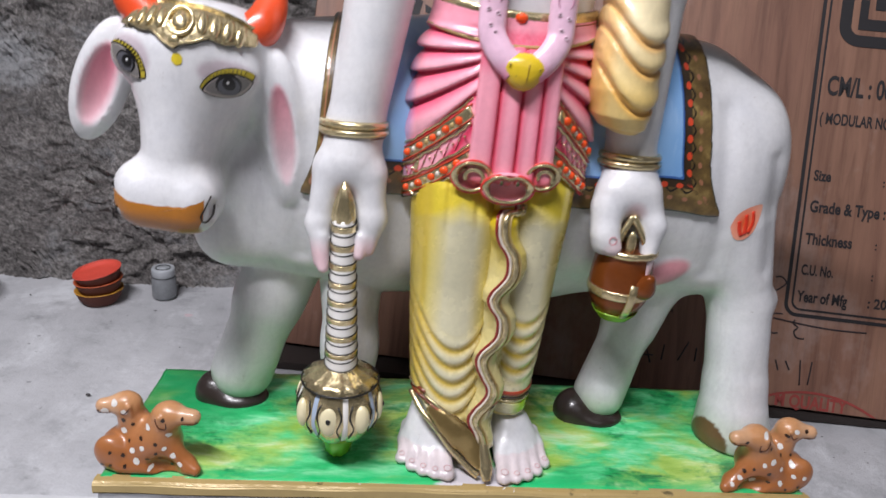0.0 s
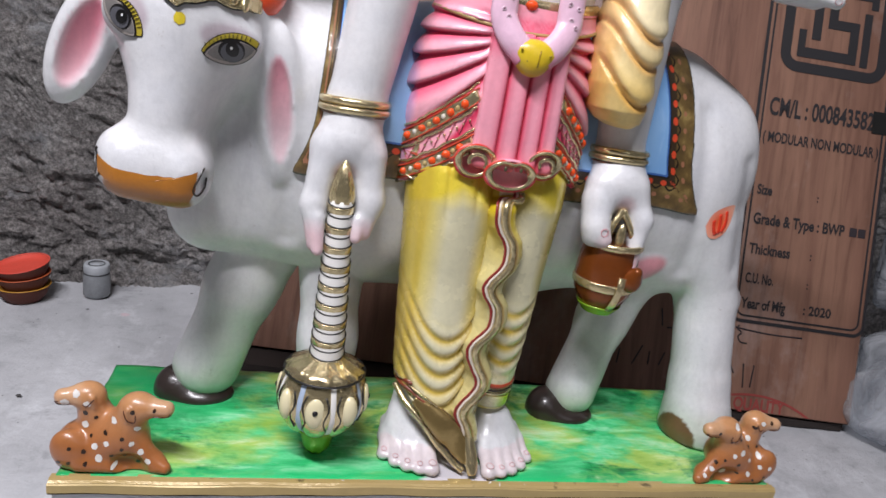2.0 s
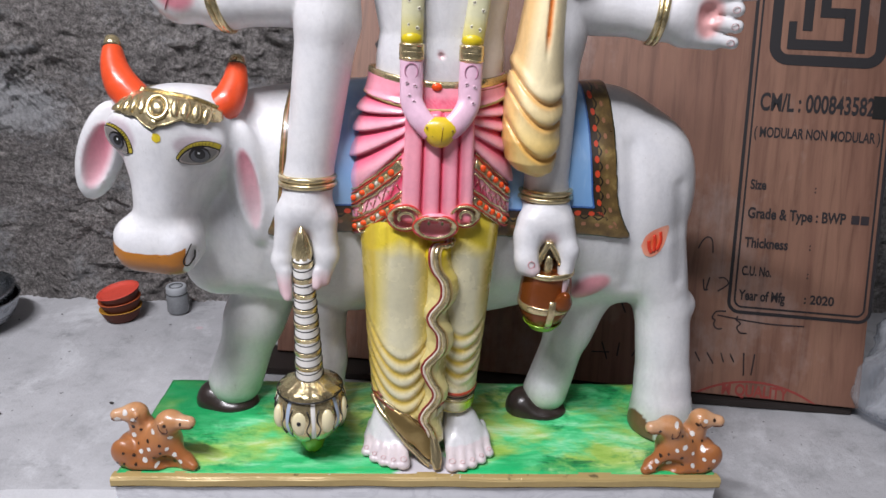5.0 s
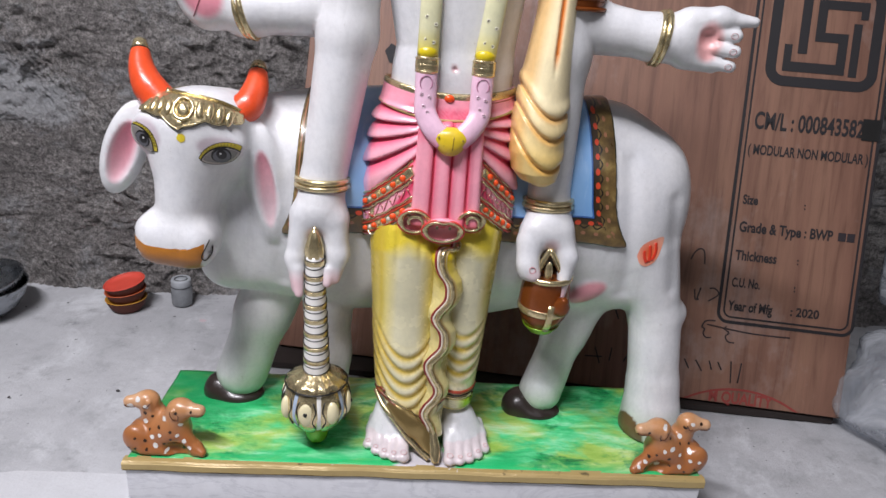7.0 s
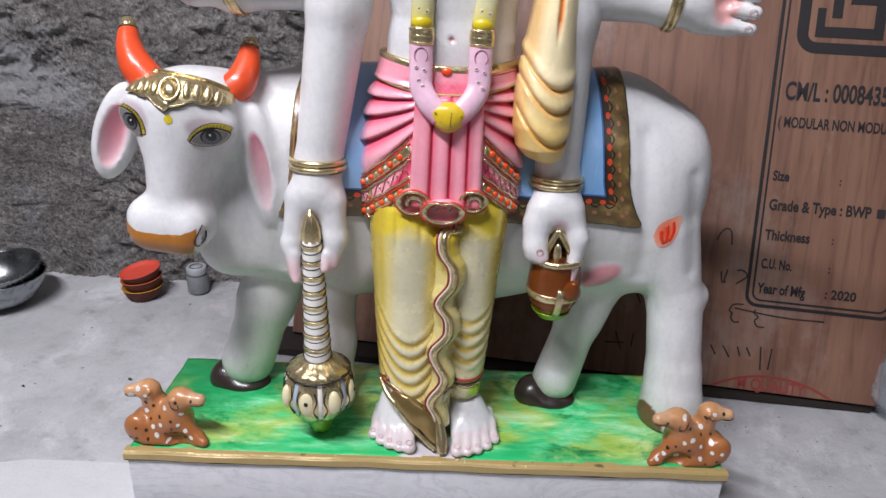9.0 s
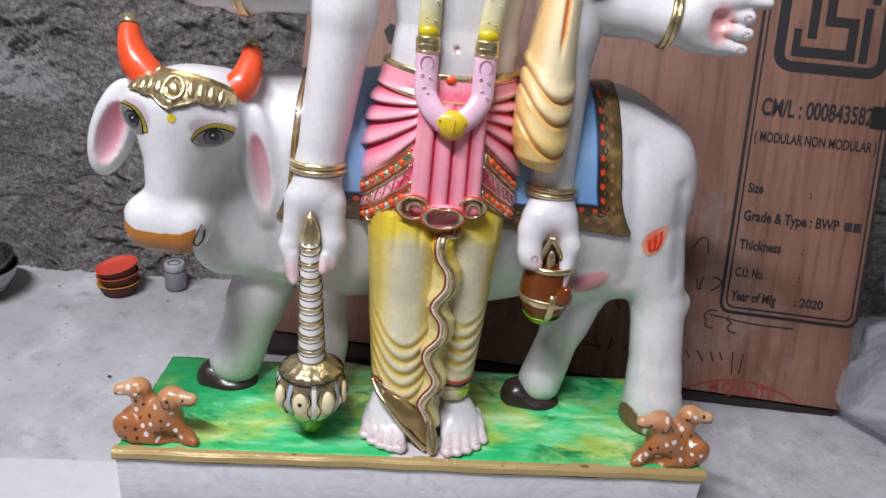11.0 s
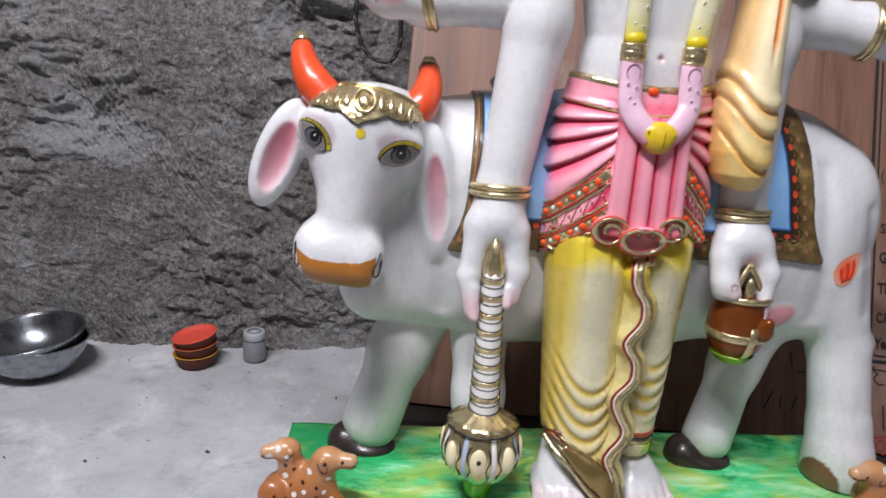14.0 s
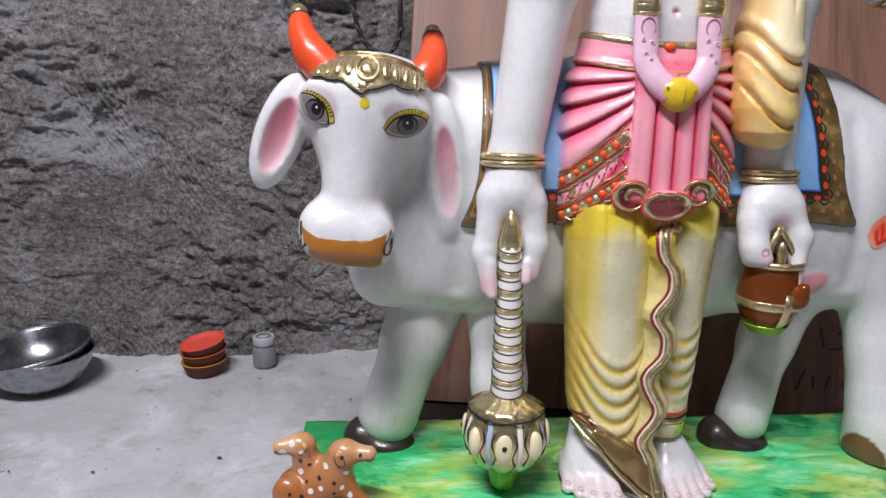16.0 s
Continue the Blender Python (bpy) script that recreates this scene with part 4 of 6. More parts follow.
for pts_, radii in ((((-0.343, 0.094, 0.564), (-0.362, 0.099, 0.584), (-0.374, 0.111, 0.605), (-0.379, 0.124, 0.625)), (0.021, 0.0200, 0.0155, 0.0105)),
                    (((-0.260, 0.094, 0.556), (-0.243, 0.100, 0.570), (-0.236, 0.114, 0.590), (-0.236, 0.128, 0.608)), (0.020, 0.0195, 0.0155, 0.0110))):
    piece, path, r = horn(pts_, radii)
    cow.add(piece, MARBLE_PAINT, lin("e5522a"))
    tip = np.array([path[-1] + (path[-1] - path[-4]) * k for k in (-0.15, 0.8, 1.7, 2.1)])
    cow.add(sweep(tip, [r[-1] * k for k in (1.05, 0.9, 0.75, 0.4)], [r[-1] * k for k in (1.05, 0.9, 0.75, 0.4)], (0, -1, 0), 14), GOLD)
    cow.add(ring(path[-1], path[-1] - path[-3], r[-1] * 1.03, r[-1] * 1.03, 0.0006), BLACK)


def crown_line(x):
    """Lower and upper edge of the head-dress at x."""
    u = (x + 0.303) / 0.058
    axis = 0.5725 - 0.006 * u - 0.005 * u * u
    point = 0.0115 * np.clip(1 - np.abs(u + 0.10) / 0.42, 0, 1)
    lobes = 0.0024 * np.abs(np.sin(u * 7.5))
    return axis - 0.012 * (1 - 0.35 * u ** 4) - point - lobes, axis + (0.008 + 0.003 * (1 - u * u)) * (1 - 0.7 * u ** 4)


def crown(p):
    low, high = crown_line(p[0])
    band_ = np.maximum(np.maximum(low - p[2], p[2] - high), np.maximum(np.abs(p[0] + 0.303) - 0.060, p[1] - 0.13))
    return np.maximum(np.maximum(cow_head(p) - 0.0045, -cow_head(p) - 0.003), band_ * 0.8)


def leaf(c, normal, r, turn):
    """An embossed lobe, turned in the plane it lies on."""
    p_, f_ = egg((0, 0, 0), r)
    n_ = Vector(normal)
    axis = (Vector((0, 0, 1)) - n_ * n_.z).normalized()
    axis = Matrix.Rotation(radians(turn), 3, n_) @ axis
    side = axis.cross(n_)
    m_ = np.array([[side[i], n_[i], axis[i]] for i in range(3)])
    return p_ @ m_.T + np.array(c), f_


cow.add(skin_of(crown, (-0.37, 0.02, 0.53), (-0.235, 0.135, 0.605), 0.0018), GOLD)
gx3 = np.linspace(-0.357, -0.249, 50)
cow.add(ribbon(cow_tree, [(x, crown_line(x)[0] + 0.0008) for x in gx3], 0.05, 0.0012, 0.0052), GOLD)
cow.add(ribbon(cow_tree, [(x, crown_line(x)[1] - 0.0008) for x in gx3], 0.05, 0.0012, 0.0052), GOLD)
cow.add(ribbon(cow_tree, [(x, crown_line(x)[0] - 0.0008) for x in gx3], 0.05, 0.0006, 0.0030), BLACK)
gem, normal = laid(cow_tree, (-0.304, 0.05, 0.5685))
cow.add(ring(gem + normal * 0.0045, normal, 0.0108, 0.0138, 0.0019), GOLD)
cow.add(leaf(gem + normal * 0.0040, normal, (0.0080, 0.0048, 0.0108), 0), GOLD)
g, nn = laid(cow_tree, (-0.308, 0.05, 0.5540))
cow.add(leaf(g + nn * 0.0040, nn, (0.0050, 0.0022, 0.0050), 0), GOLD)
for du, dz, tt in ((-0.018, 0.000, 18), (-0.028, 0.0005, 30), (-0.038, -0.001, 42), (-0.047, -0.003, 52), (0.016, -0.002, -20), (0.026, -0.004, -32), (0.036, -0.007, -42), (0.045, -0.011, -52)):
    g, nn = laid(cow_tree, (-0.303 + du, 0.05, 0.570 + dz))
    cow.add(leaf(g + nn * 0.0040, nn, (0.0050, 0.0030, 0.0118), tt * 0.6), GOLD)


def almond(cx, cz, w, h, turn, sag=0.0, n=26, top=1.0, low=1.0):
    a, out = radians(turn), []
    for i in range(n):
        t = i * 2 * math.pi / n
        u = w * math.cos(t)
        v = h * math.sin(t) * abs(math.sin(t)) ** 0.55 * (top if math.sin(t) > 0 else low) + sag * math.cos(t)
        out.append((cx + u * math.cos(a) - v * math.sin(a), cz + u * math.sin(a) + v * math.cos(a)))
    return out


def eye(cx, cz, w, turn):
    """A painted eye: dark rim, grey ball, pupil, yellow lid with lashes."""
    k = w / 0.021
    s, c = math.sin(radians(turn)), math.cos(radians(turn))

    def off(u, v):
        return cx + (u * c - v * s) * k, cz + (u * s + v * c) * k

    cow.add(decal(cow_tree, almond(*off(0.0012, 0.0026), 0.0246 * k, 0.0126 * k, turn + 3, n=36), 0.05, lift=0.0006), MARBLE_PAINT, lin("2b2622"))
    cow.add(decal(cow_tree, almond(*off(0.0012, 0.0030), 0.0238 * k, 0.0115 * k, turn + 3, n=36), 0.05, lift=0.0011), MARBLE_PAINT, lin("b8a63a"))
    cow.add(decal(cow_tree, almond(*off(0, -0.0010), 0.0226 * k, 0.0117 * k, turn, n=36), 0.05, lift=0.0016), MARBLE_PAINT, lin("1d1a18"))
    cow.add(decal(cow_tree, almond(*off(0, -0.0014), 0.0212 * k, 0.0103 * k, turn, n=36), 0.05, lift=0.0021), MARBLE_PAINT, lin("a59d96"))
    cow.add(decal(cow_tree, almond(*off(0.0002, -0.0004), 0.0196 * k, 0.0083 * k, turn, n=36, low=1.02), 0.05, lift=0.0024), MARBLE_PAINT, lin("7b7774"))
    cow.add(decal(cow_tree, oval(*off(0.001, 0.0002), 0.0114 * k, 0.0098 * k, turn), 0.05, lift=0.0027), MARBLE_PAINT, lin("1f1d1e"))
    cow.add(decal(cow_tree, oval(*off(0.001, -0.0010), 0.0098 * k, 0.0082 * k, turn), 0.05, lift=0.0031), MARBLE_PAINT, lin("5d5d63"))
    cow.add(decal(cow_tree, oval(*off(0.0018, 0.0016), 0.0058 * k, 0.0060 * k), 0.05, lift=0.0036), MARBLE_PAINT, lin("161516"))
    # painted white glint on the pupil
    cow.add(decal(cow_tree, oval(*off(0.0012, 0.0030), 0.0013 * k, 0.0013 * k, n=8), 0.05, lift=0.0041, rings=2), MARBLE_PAINT, lin("e8e8e8"))
    for i in range(12):
        u = -0.019 + i * 0.0033
        cow.add(ribbon(cow_tree, [off(u, 0.0108 - 15 * u * u), off(u * 1.06 + 0.001, 0.0146 - 17 * u * u)], 0.05, 0.00030, 0.0007, lift=0.0014, sides=5), MARBLE_PAINT, lin("4a4220"))


eye(-0.3555, 0.5325, 0.0190, -45)
eye(-0.2665, 0.5175, 0.0205, 12)
cow.add(decal(cow_tree, oval(-0.3065, 0.5385, 0.0048, 0.0052, jitter=0.08), 0.04), MARBLE_PAINT, lin("d9c234"))
muzzle = [(-0.369 + 0.083 * i / 16, 0.4115 - 0.004 * i / 16 - 0.0035 * math.sin(math.pi * i / 16) + random.uniform(-0.0008, 0.0008)) for i in range(17)]
muzzle += [(-0.287, 0.390), (-0.292, 0.380), (-0.306, 0.3735), (-0.326, 0.3735), (-0.347, 0.3765), (-0.361, 0.385), (-0.368, 0.398)]
cow.add(decal(cow_tree, muzzle, 0.022, way=(0, 1, 0.5), lift=0.0008, rings=9), MARBLE_PAINT,
        lambda q: mixed(np.array(lin("b5742c")), lin("8f5a22"), (0.398 - q[:, 2]) / 0.03))
for line in ([(-0.2815, 0.412), (-0.2845, 0.404), (-0.2885, 0.394), (-0.2860, 0.388), (-0.2815, 0.392), (-0.2800, 0.402)],
             [(-0.3700, 0.421), (-0.3725, 0.412), (-0.3720, 0.402), (-0.3690, 0.395), (-0.3660, 0.400)]):
    cow.add(ribbon(cow_tree, spline(line, 5), 0.03, 0.0009, 0.0007, lift=0.0010), MARBLE_PAINT, lin("2a221d"))
# orange tuft mark on the haunch
tuft = spline([(0.288, 0.392), (0.292, 0.407), (0.304, 0.416), (0.323, 0.420), (0.322, 0.404), (0.316, 0.387), (0.306, 0.377), (0.295, 0.379), (0.288, 0.392)], 4)[:-1]
cow.add(decal(cow_tree, tuft, 0.1, lift=0.0007), MARBLE_PAINT, lambda q: mixed(np.array(lin("e75f34")), lin("f4b298"), np.hypot((q[:, 0] - 0.305) / 0.017, (q[:, 2] - 0.398) / 0.021) - 0.25))
for line in ([(0.297, 0.400), (0.299, 0.390), (0.303, 0.382)], [(0.304, 0.408), (0.306, 0.396), (0.306, 0.384)], [(0.312, 0.412), (0.314, 0.399), (0.310, 0.386)]):
    cow.add(ribbon(cow_tree, spline(line, 4), 0.1, 0.0022, 0.0005, lift=0.0009), MARBLE_PAINT, lin("db3a22"))
tagged(cow.object("cow_statue"), "white painted marble cow statue with orange horns and blue saddle cloth", "statue")


# ---- the standing figure ----
FY = 0.012
PINK, ROSE, BLUSH = np.array(lin("ee7690")), np.array(lin("da2f58")), np.array(lin("f7b0be"))


def torso(p):
    return column([p[0], p[1] - FY * 0.7, p[2]], ((0.56, 0.072, 0.046, 0.008, 0.104), (0.60, 0.076, 0.047, 0.008, 0.104), (0.63, 0.0765, 0.048, 0.010, 0.104), (0.655, 0.0735, 0.046, 0.011, 0.104),
                      (0.72, 0.083, 0.050, 0.008, 0.104), (0.80, 0.104, 0.058, 0.008, 0.108), (0.85, 0.110, 0.052, 0.008, 0.112), (0.88, 0.095, 0.044, 0.008, 0.114)))


def fig_arms(p):
    low_l = blend(0.012, limb(p, (-0.118, 0.108, 0.84), (-0.1215, 0.098, 0.665), 0.044, 0.0360), limb(p, (-0.1215, 0.098, 0.665), (-0.148, 0.086, 0.482), 0.0360, 0.0285))
    paw_l = blend(0.009, limb(p, (-0.148, 0.086, 0.482), (-0.151, 0.079, 0.448), 0.0285, 0.0315), ball(p, (-0.151, 0.077, 0.438), (0.0365, 0.024, 0.029)),
                  limb(p, (-0.171, 0.070, 0.438), (-0.1800, 0.062, 0.382), 0.0165, 0.0128), limb(p, (-0.1800, 0.062, 0.382), (-0.1765, 0.052, 0.344), 0.0128, 0.0075),
                  limb(p, (-0.131, 0.070, 0.432), (-0.1265, 0.064, 0.390), 0.0180, 0.0150), limb(p, (-0.1265, 0.064, 0.390), (-0.130, 0.055, 0.360), 0.0150, 0.0090))
    for a_, b_ in (((-0.176, 0.052, 0.372), (-0.173, 0.044, 0.340)), ((-0.136, 0.052, 0.372), (-0.137, 0.045, 0.356))):
        paw_l = smooth_union(paw_l, limb(p, a_, b_, 0.0080, 0.0058), 0.004)
    up_l = blend(0.02, limb(p, (-0.10, 0.118, 0.80), (-0.145, 0.116, 0.70), 0.042, 0.035), limb(p, (-0.14, 0.118, 0.690), (-0.243, 0.106, 0.681), 0.034, 0.0265),
                 limb(p, (-0.243, 0.106, 0.681), (-0.272, 0.100, 0.690), 0.027, 0.026))
    paw_ul = blend(0.015, ball(p, (-0.288, 0.094, 0.705), (0.036, 0.020, 0.050), (0, -14, 0)), ball(p, (-0.292, 0.090, 0.735), (0.034, 0.017, 0.045), (0, -8, 0)))
    for i in range(4):
        paw_ul = smooth_union(paw_ul, limb(p, (-0.316 + 0.0165 * i, 0.090, 0.765), (-0.322 + 0.0165 * i, 0.088, 0.815), 0.0085, 0.007), 0.008)
    paw_ul = smooth_union(paw_ul, limb(p, (-0.262, 0.090, 0.71), (-0.252, 0.084, 0.765), 0.010, 0.0085), 0.010)
    low_r = blend(0.02, limb(p, (0.146, 0.112, 0.84), (0.143, 0.108, 0.66), 0.042, 0.034), limb(p, (0.143, 0.108, 0.66), (0.151, 0.110, 0.462), 0.034, 0.028))
    h = [p[0] + 0.003, p[1] - 0.012, p[2] - 0.003]
    paw_r = blend(0.010, limb(p, (0.151, 0.110, 0.462), (0.154, 0.098, 0.435), 0.029, 0.031), ball(h, (0.154, 0.080, 0.425), (0.035, 0.022, 0.030)),
                  limb(h, (0.135, 0.073, 0.425), (0.130, 0.058, 0.385), 0.017, 0.0125), limb(h, (0.127, 0.070, 0.41), (0.128, 0.060, 0.372), 0.014, 0.011), limb(h, (0.130, 0.058, 0.385), (0.138, 0.050, 0.372), 0.0115, 0.009),
                  limb(h, (0.172, 0.073, 0.425), (0.184, 0.062, 0.395), 0.016, 0.0115), limb(h, (0.184, 0.062, 0.395), (0.176, 0.048, 0.342), 0.0115, 0.0065),
                  limb(h, (0.180, 0.075, 0.41), (0.184, 0.066, 0.37), 0.012, 0.009))
    up_r = blend(0.02, limb(p, (0.12, 0.120, 0.80), (0.155, 0.118, 0.70), 0.042, 0.036), limb(p, (0.15, 0.118, 0.693), (0.262, 0.108, 0.684), 0.035, 0.0255),
                 limb(p, (0.262, 0.108, 0.684), (0.285, 0.102, 0.686), 0.0255, 0.027))
    paw_ur = blend(0.010, ball(p, (0.300, 0.100, 0.688), (0.036, 0.022, 0.032), (0, -6, 0)), limb(p, (0.292, 0.094, 0.706), (0.326, 0.088, 0.712), 0.017, 0.013),
                   limb(p, (0.326, 0.088, 0.712), (0.366, 0.082, 0.711), 0.0125, 0.0060), limb(p, (0.295, 0.10, 0.668), (0.328, 0.092, 0.660), 0.019, 0.012))
    curled = np.minimum(np.minimum(limb(p, (0.325, 0.086, 0.696), (0.346, 0.080, 0.694), 0.0088, 0.0080), limb(p, (0.325, 0.084, 0.679), (0.347, 0.078, 0.676), 0.0085, 0.0078)),
                        limb(p, (0.322, 0.086, 0.662), (0.346, 0.080, 0.658), 0.0082, 0.0072))
    paw_ur = smooth_union(paw_ur, curled, 0.004)
    paw_ur = np.maximum(paw_ur, -ball(p, (0.312, 0.076, 0.688), (0.013, 0.009, 0.012)))
    arms = np.minimum(np.minimum(smooth_union(low_l, paw_l, 0.008), smooth_union(low_r, paw_r, 0.008)), np.minimum(smooth_union(up_l, paw_ul, 0.01), smooth_union(up_r, paw_ur, 0.008)))
    return arms


def fig_feet(p):
    """Flat wedge-shaped feet with long, narrow toes."""
    d = None
    for ankle, broad, big, roots in (((-0.040, 0.092, 0.155), 0.026, -0.025, ((-0.025, 0.019), (-0.039, 0.019), (-0.0525, 0.024), (-0.065, 0.032), (-0.0765, 0.045))),
                                     ((0.045, 0.096, 0.152), 0.018, 0.040, ((0.040, 0.015), (0.0545, 0.015), (0.068, 0.020), (0.081, 0.029), (0.0925, 0.043)))):
        foot = limb(p, ankle, (ankle[0] * 1.02, 0.085, 0.122), broad, broad + 0.004)
        for tx, ty in roots:
            foot = smooth_union(foot, limb(p, (ankle[0] + (tx - ankle[0]) * 0.35, 0.080, 0.134), (ankle[0] + (tx - ankle[0]) * 0.92, ty + 0.026, 0.112), 0.0155, 0.0080), 0.012)
        for i, (tx, ty) in enumerate(roots):
            r = 0.0086 if i == 0 else 0.0068
            ax, ay = ankle[0] + (tx - ankle[0]) * 0.84, ty + 0.044
            toe = limb(p, (ax, ay, 0.1215), (tx, ty, 0.1060), r * 1.0, r * 0.90)
            foot = smooth_union(foot, smooth_union(toe, ball(p, (tx, ty - 0.0005, 0.1065), (r * 1.05, r * 1.15, r * 0.85)), 0.003), 0.0050)
        d = foot if d is None else np.minimum(d, foot)
    return np.maximum(d, 0.099 - p[2])


def fig_skin(p):
    upper = smooth_union(smooth_union(torso(p), fig_arms(p), 0.004), ball(p, (0.008, 0.115, 0.985), (0.058, 0.065, 0.085)), 0.02)
    upper = smooth_union(upper, limb(p, (0.008, 0.115, 0.87), (0.008, 0.113, 0.93), 0.038, 0.034), 0.02)
    return np.minimum(np.maximum(upper, -ball(p, (0.009, 0.0625, 0.634), (0.0042, 0.006, 0.0036))), fig_feet(p))


def skin_paint(q):
    c = np.tile(WHITE, (len(q), 1))
    p = q.T
    c = mixed(c, lin("e58f9f"), np.clip(-ball(p, (-0.292, 0.070, 0.715), (0.034, 0.018, 0.060), (0, -10, 0)) / 0.008, 0, 0.95))
    c = mixed(c, lin("e3938f"), np.clip(-ball(p, (0.314, 0.080, 0.686), (0.020, 0.014, 0.028)) / 0.010, 0, 0.75))
    for tip, r in (((-0.176, 0.05, 0.345), 0.030), ((-0.130, 0.052, 0.350), 0.030), ((0.135, 0.062, 0.375), 0.014), ((0.173, 0.058, 0.345), 0.024)):
        c = mixed(c, lin("e6a8ae"), np.clip(1 - np.sqrt(((q - np.array(tip)) ** 2).sum(1)) / r, 0, 0.55))
    c = mixed(c, lin("e3b0b2"), np.clip((0.032 + 0.4 * np.abs(q[:, 0] - 0.01) - q[:, 1]) / 0.02, 0, 0.25) * (q[:, 2] < 0.122))
    c = mixed(c, lin("d98a92"), np.clip(1 - np.sqrt(((q - np.array((0.009, 0.0655, 0.634))) ** 2).sum(1)) / 0.006, 0, 0.7))
    # pinkish shade painted into the gap between the fingers
    for wx, wz in ((-0.154, 0.418), (0.155, 0.414)):
        c = mixed(c, lin("c99a9a"), np.clip(1 - np.hypot(q[:, 0] - wx, q[:, 2] - wz) / 0.014, 0, 0.6) * (q[:, 1] < 0.085))
    return c


fig = Cast()
skin = fig.add(skin_of(fig_skin, (-0.345, -0.002, 0.096), (0.385, 0.175, 1.075), 0.0034), MARBLE_PAINT, skin_paint)


# lower garment: two wrapped legs with hanging folds
def leg_l(p):
    x, z = p[0], p[2]
    sag = (z - 24 * (x + 0.030) ** 2 + 0.10 * (x + 0.03))
    amount = np.clip((0.272 - sag) / 0.02, 0, 1) * np.clip((sag - 0.15) / 0.02, 0, 1)
    amount = amount * np.clip((0.046 - np.abs(x + 0.028)) / 0.012, 0.12, 1)
    fold = (0.0044 * np.abs(np.cos(math.pi * (sag - 0.262) / 0.0210)) ** 1.3 - 0.0022) * amount
    crease = sum(-0.0035 * np.exp(-((x - x0) / 0.0035) ** 2) * np.clip((z - z0) / 0.03, 0, 1) for x0, z0 in ((-0.048, 0.372), (-0.018, 0.385)))
    d = column(p, ((0.105, 0.040, 0.044, -0.014, 0.082), (0.15, 0.043, 0.046, -0.022, 0.084), (0.20, 0.046, 0.048, -0.0265, 0.088), (0.27, 0.047, 0.050, -0.031, 0.089),
                   (0.33, 0.0485, 0.052, -0.033, 0.093), (0.40, 0.052, 0.053, -0.034, 0.097), (0.43, 0.052, 0.051, -0.035, 0.103), (0.47, 0.050, 0.044, -0.036, 0.116)), 0)
    return np.maximum((d - fold - crease), (0.186 - 0.205 * np.clip(x + 0.076, 0, 1) - 5.1 * np.clip(x + 0.076, 0, 0.1) ** 2 - z) * 0.75)


def leg_r(p):
    x, z = p[0], p[2]
    sag = (z - 26 * (x - 0.054) ** 2 - 0.15 * (x - 0.05))
    amount = np.clip((0.298 - sag) / 0.02, 0, 1) * np.clip((sag - 0.195) / 0.02, 0, 1)
    amount = amount * np.clip((0.036 - np.abs(x - 0.046)) / 0.012, 0.12, 1)
    fold = (0.0034 * np.abs(np.cos(math.pi * (sag - 0.29) / 0.0200)) ** 1.3 - 0.0017) * amount
    d = column(p, ((0.158, 0.028, 0.034, 0.044, 0.094), (0.20, 0.031, 0.037, 0.0445, 0.095), (0.27, 0.035, 0.041, 0.0455, 0.096), (0.33, 0.038, 0.044, 0.047, 0.098),
                   (0.40, 0.0415, 0.046, 0.0495, 0.099), (0.43, 0.043, 0.046, 0.0495, 0.104), (0.47, 0.042, 0.040, 0.048, 0.116)), 0)
    return d - fold


WAVE = [(0.0260, 0.418), (0.0255, 0.411), (0.010, 0.408), (0.008, 0.394), (0.012, 0.381), (0.021, 0.368), (0.024, 0.353), (0.021, 0.339), (0.009, 0.322), (0.009, 0.311), (0.019, 0.296), (0.021, 0.278),
        (0.016, 0.266), (0.004, 0.251), (0.003, 0.239), (0.010, 0.224), (0.017, 0.211), (0.016, 0.197), (0.004, 0.179), (0.001, 0.167), (0.008, 0.153), (0.012, 0.141), (0.013, 0.128)]



def drape(p):
    """The gathered end of the cloth standing forward between the legs."""
    xs_, zs_ = zip(*WAVE[::-1])
    x = p[0] - np.interp(p[2], zs_, xs_)
    return smooth_union(limb([x, p[1], p[2]], (0.003, 0.053, 0.397), (0.003, 0.044, 0.13), 0.0145, 0.0130),
                        limb(p, (0.014, 0.080, 0.43), (0.008, 0.066, 0.13), 0.024, 0.020), 0.010)


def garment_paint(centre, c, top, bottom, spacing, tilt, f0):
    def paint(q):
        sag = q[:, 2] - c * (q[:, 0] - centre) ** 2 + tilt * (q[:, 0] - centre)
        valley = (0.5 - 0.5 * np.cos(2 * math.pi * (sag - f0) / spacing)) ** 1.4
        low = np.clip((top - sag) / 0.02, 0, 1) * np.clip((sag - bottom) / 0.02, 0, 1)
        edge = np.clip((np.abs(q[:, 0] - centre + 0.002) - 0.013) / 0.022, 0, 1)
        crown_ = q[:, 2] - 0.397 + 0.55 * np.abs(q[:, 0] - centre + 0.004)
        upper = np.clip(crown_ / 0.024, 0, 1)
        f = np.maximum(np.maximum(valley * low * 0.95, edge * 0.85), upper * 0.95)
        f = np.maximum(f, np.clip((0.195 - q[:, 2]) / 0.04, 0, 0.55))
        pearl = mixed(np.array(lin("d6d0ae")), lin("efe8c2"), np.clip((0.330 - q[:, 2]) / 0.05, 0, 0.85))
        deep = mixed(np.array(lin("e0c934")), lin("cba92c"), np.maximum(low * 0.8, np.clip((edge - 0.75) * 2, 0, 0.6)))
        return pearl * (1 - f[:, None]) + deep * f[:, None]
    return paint


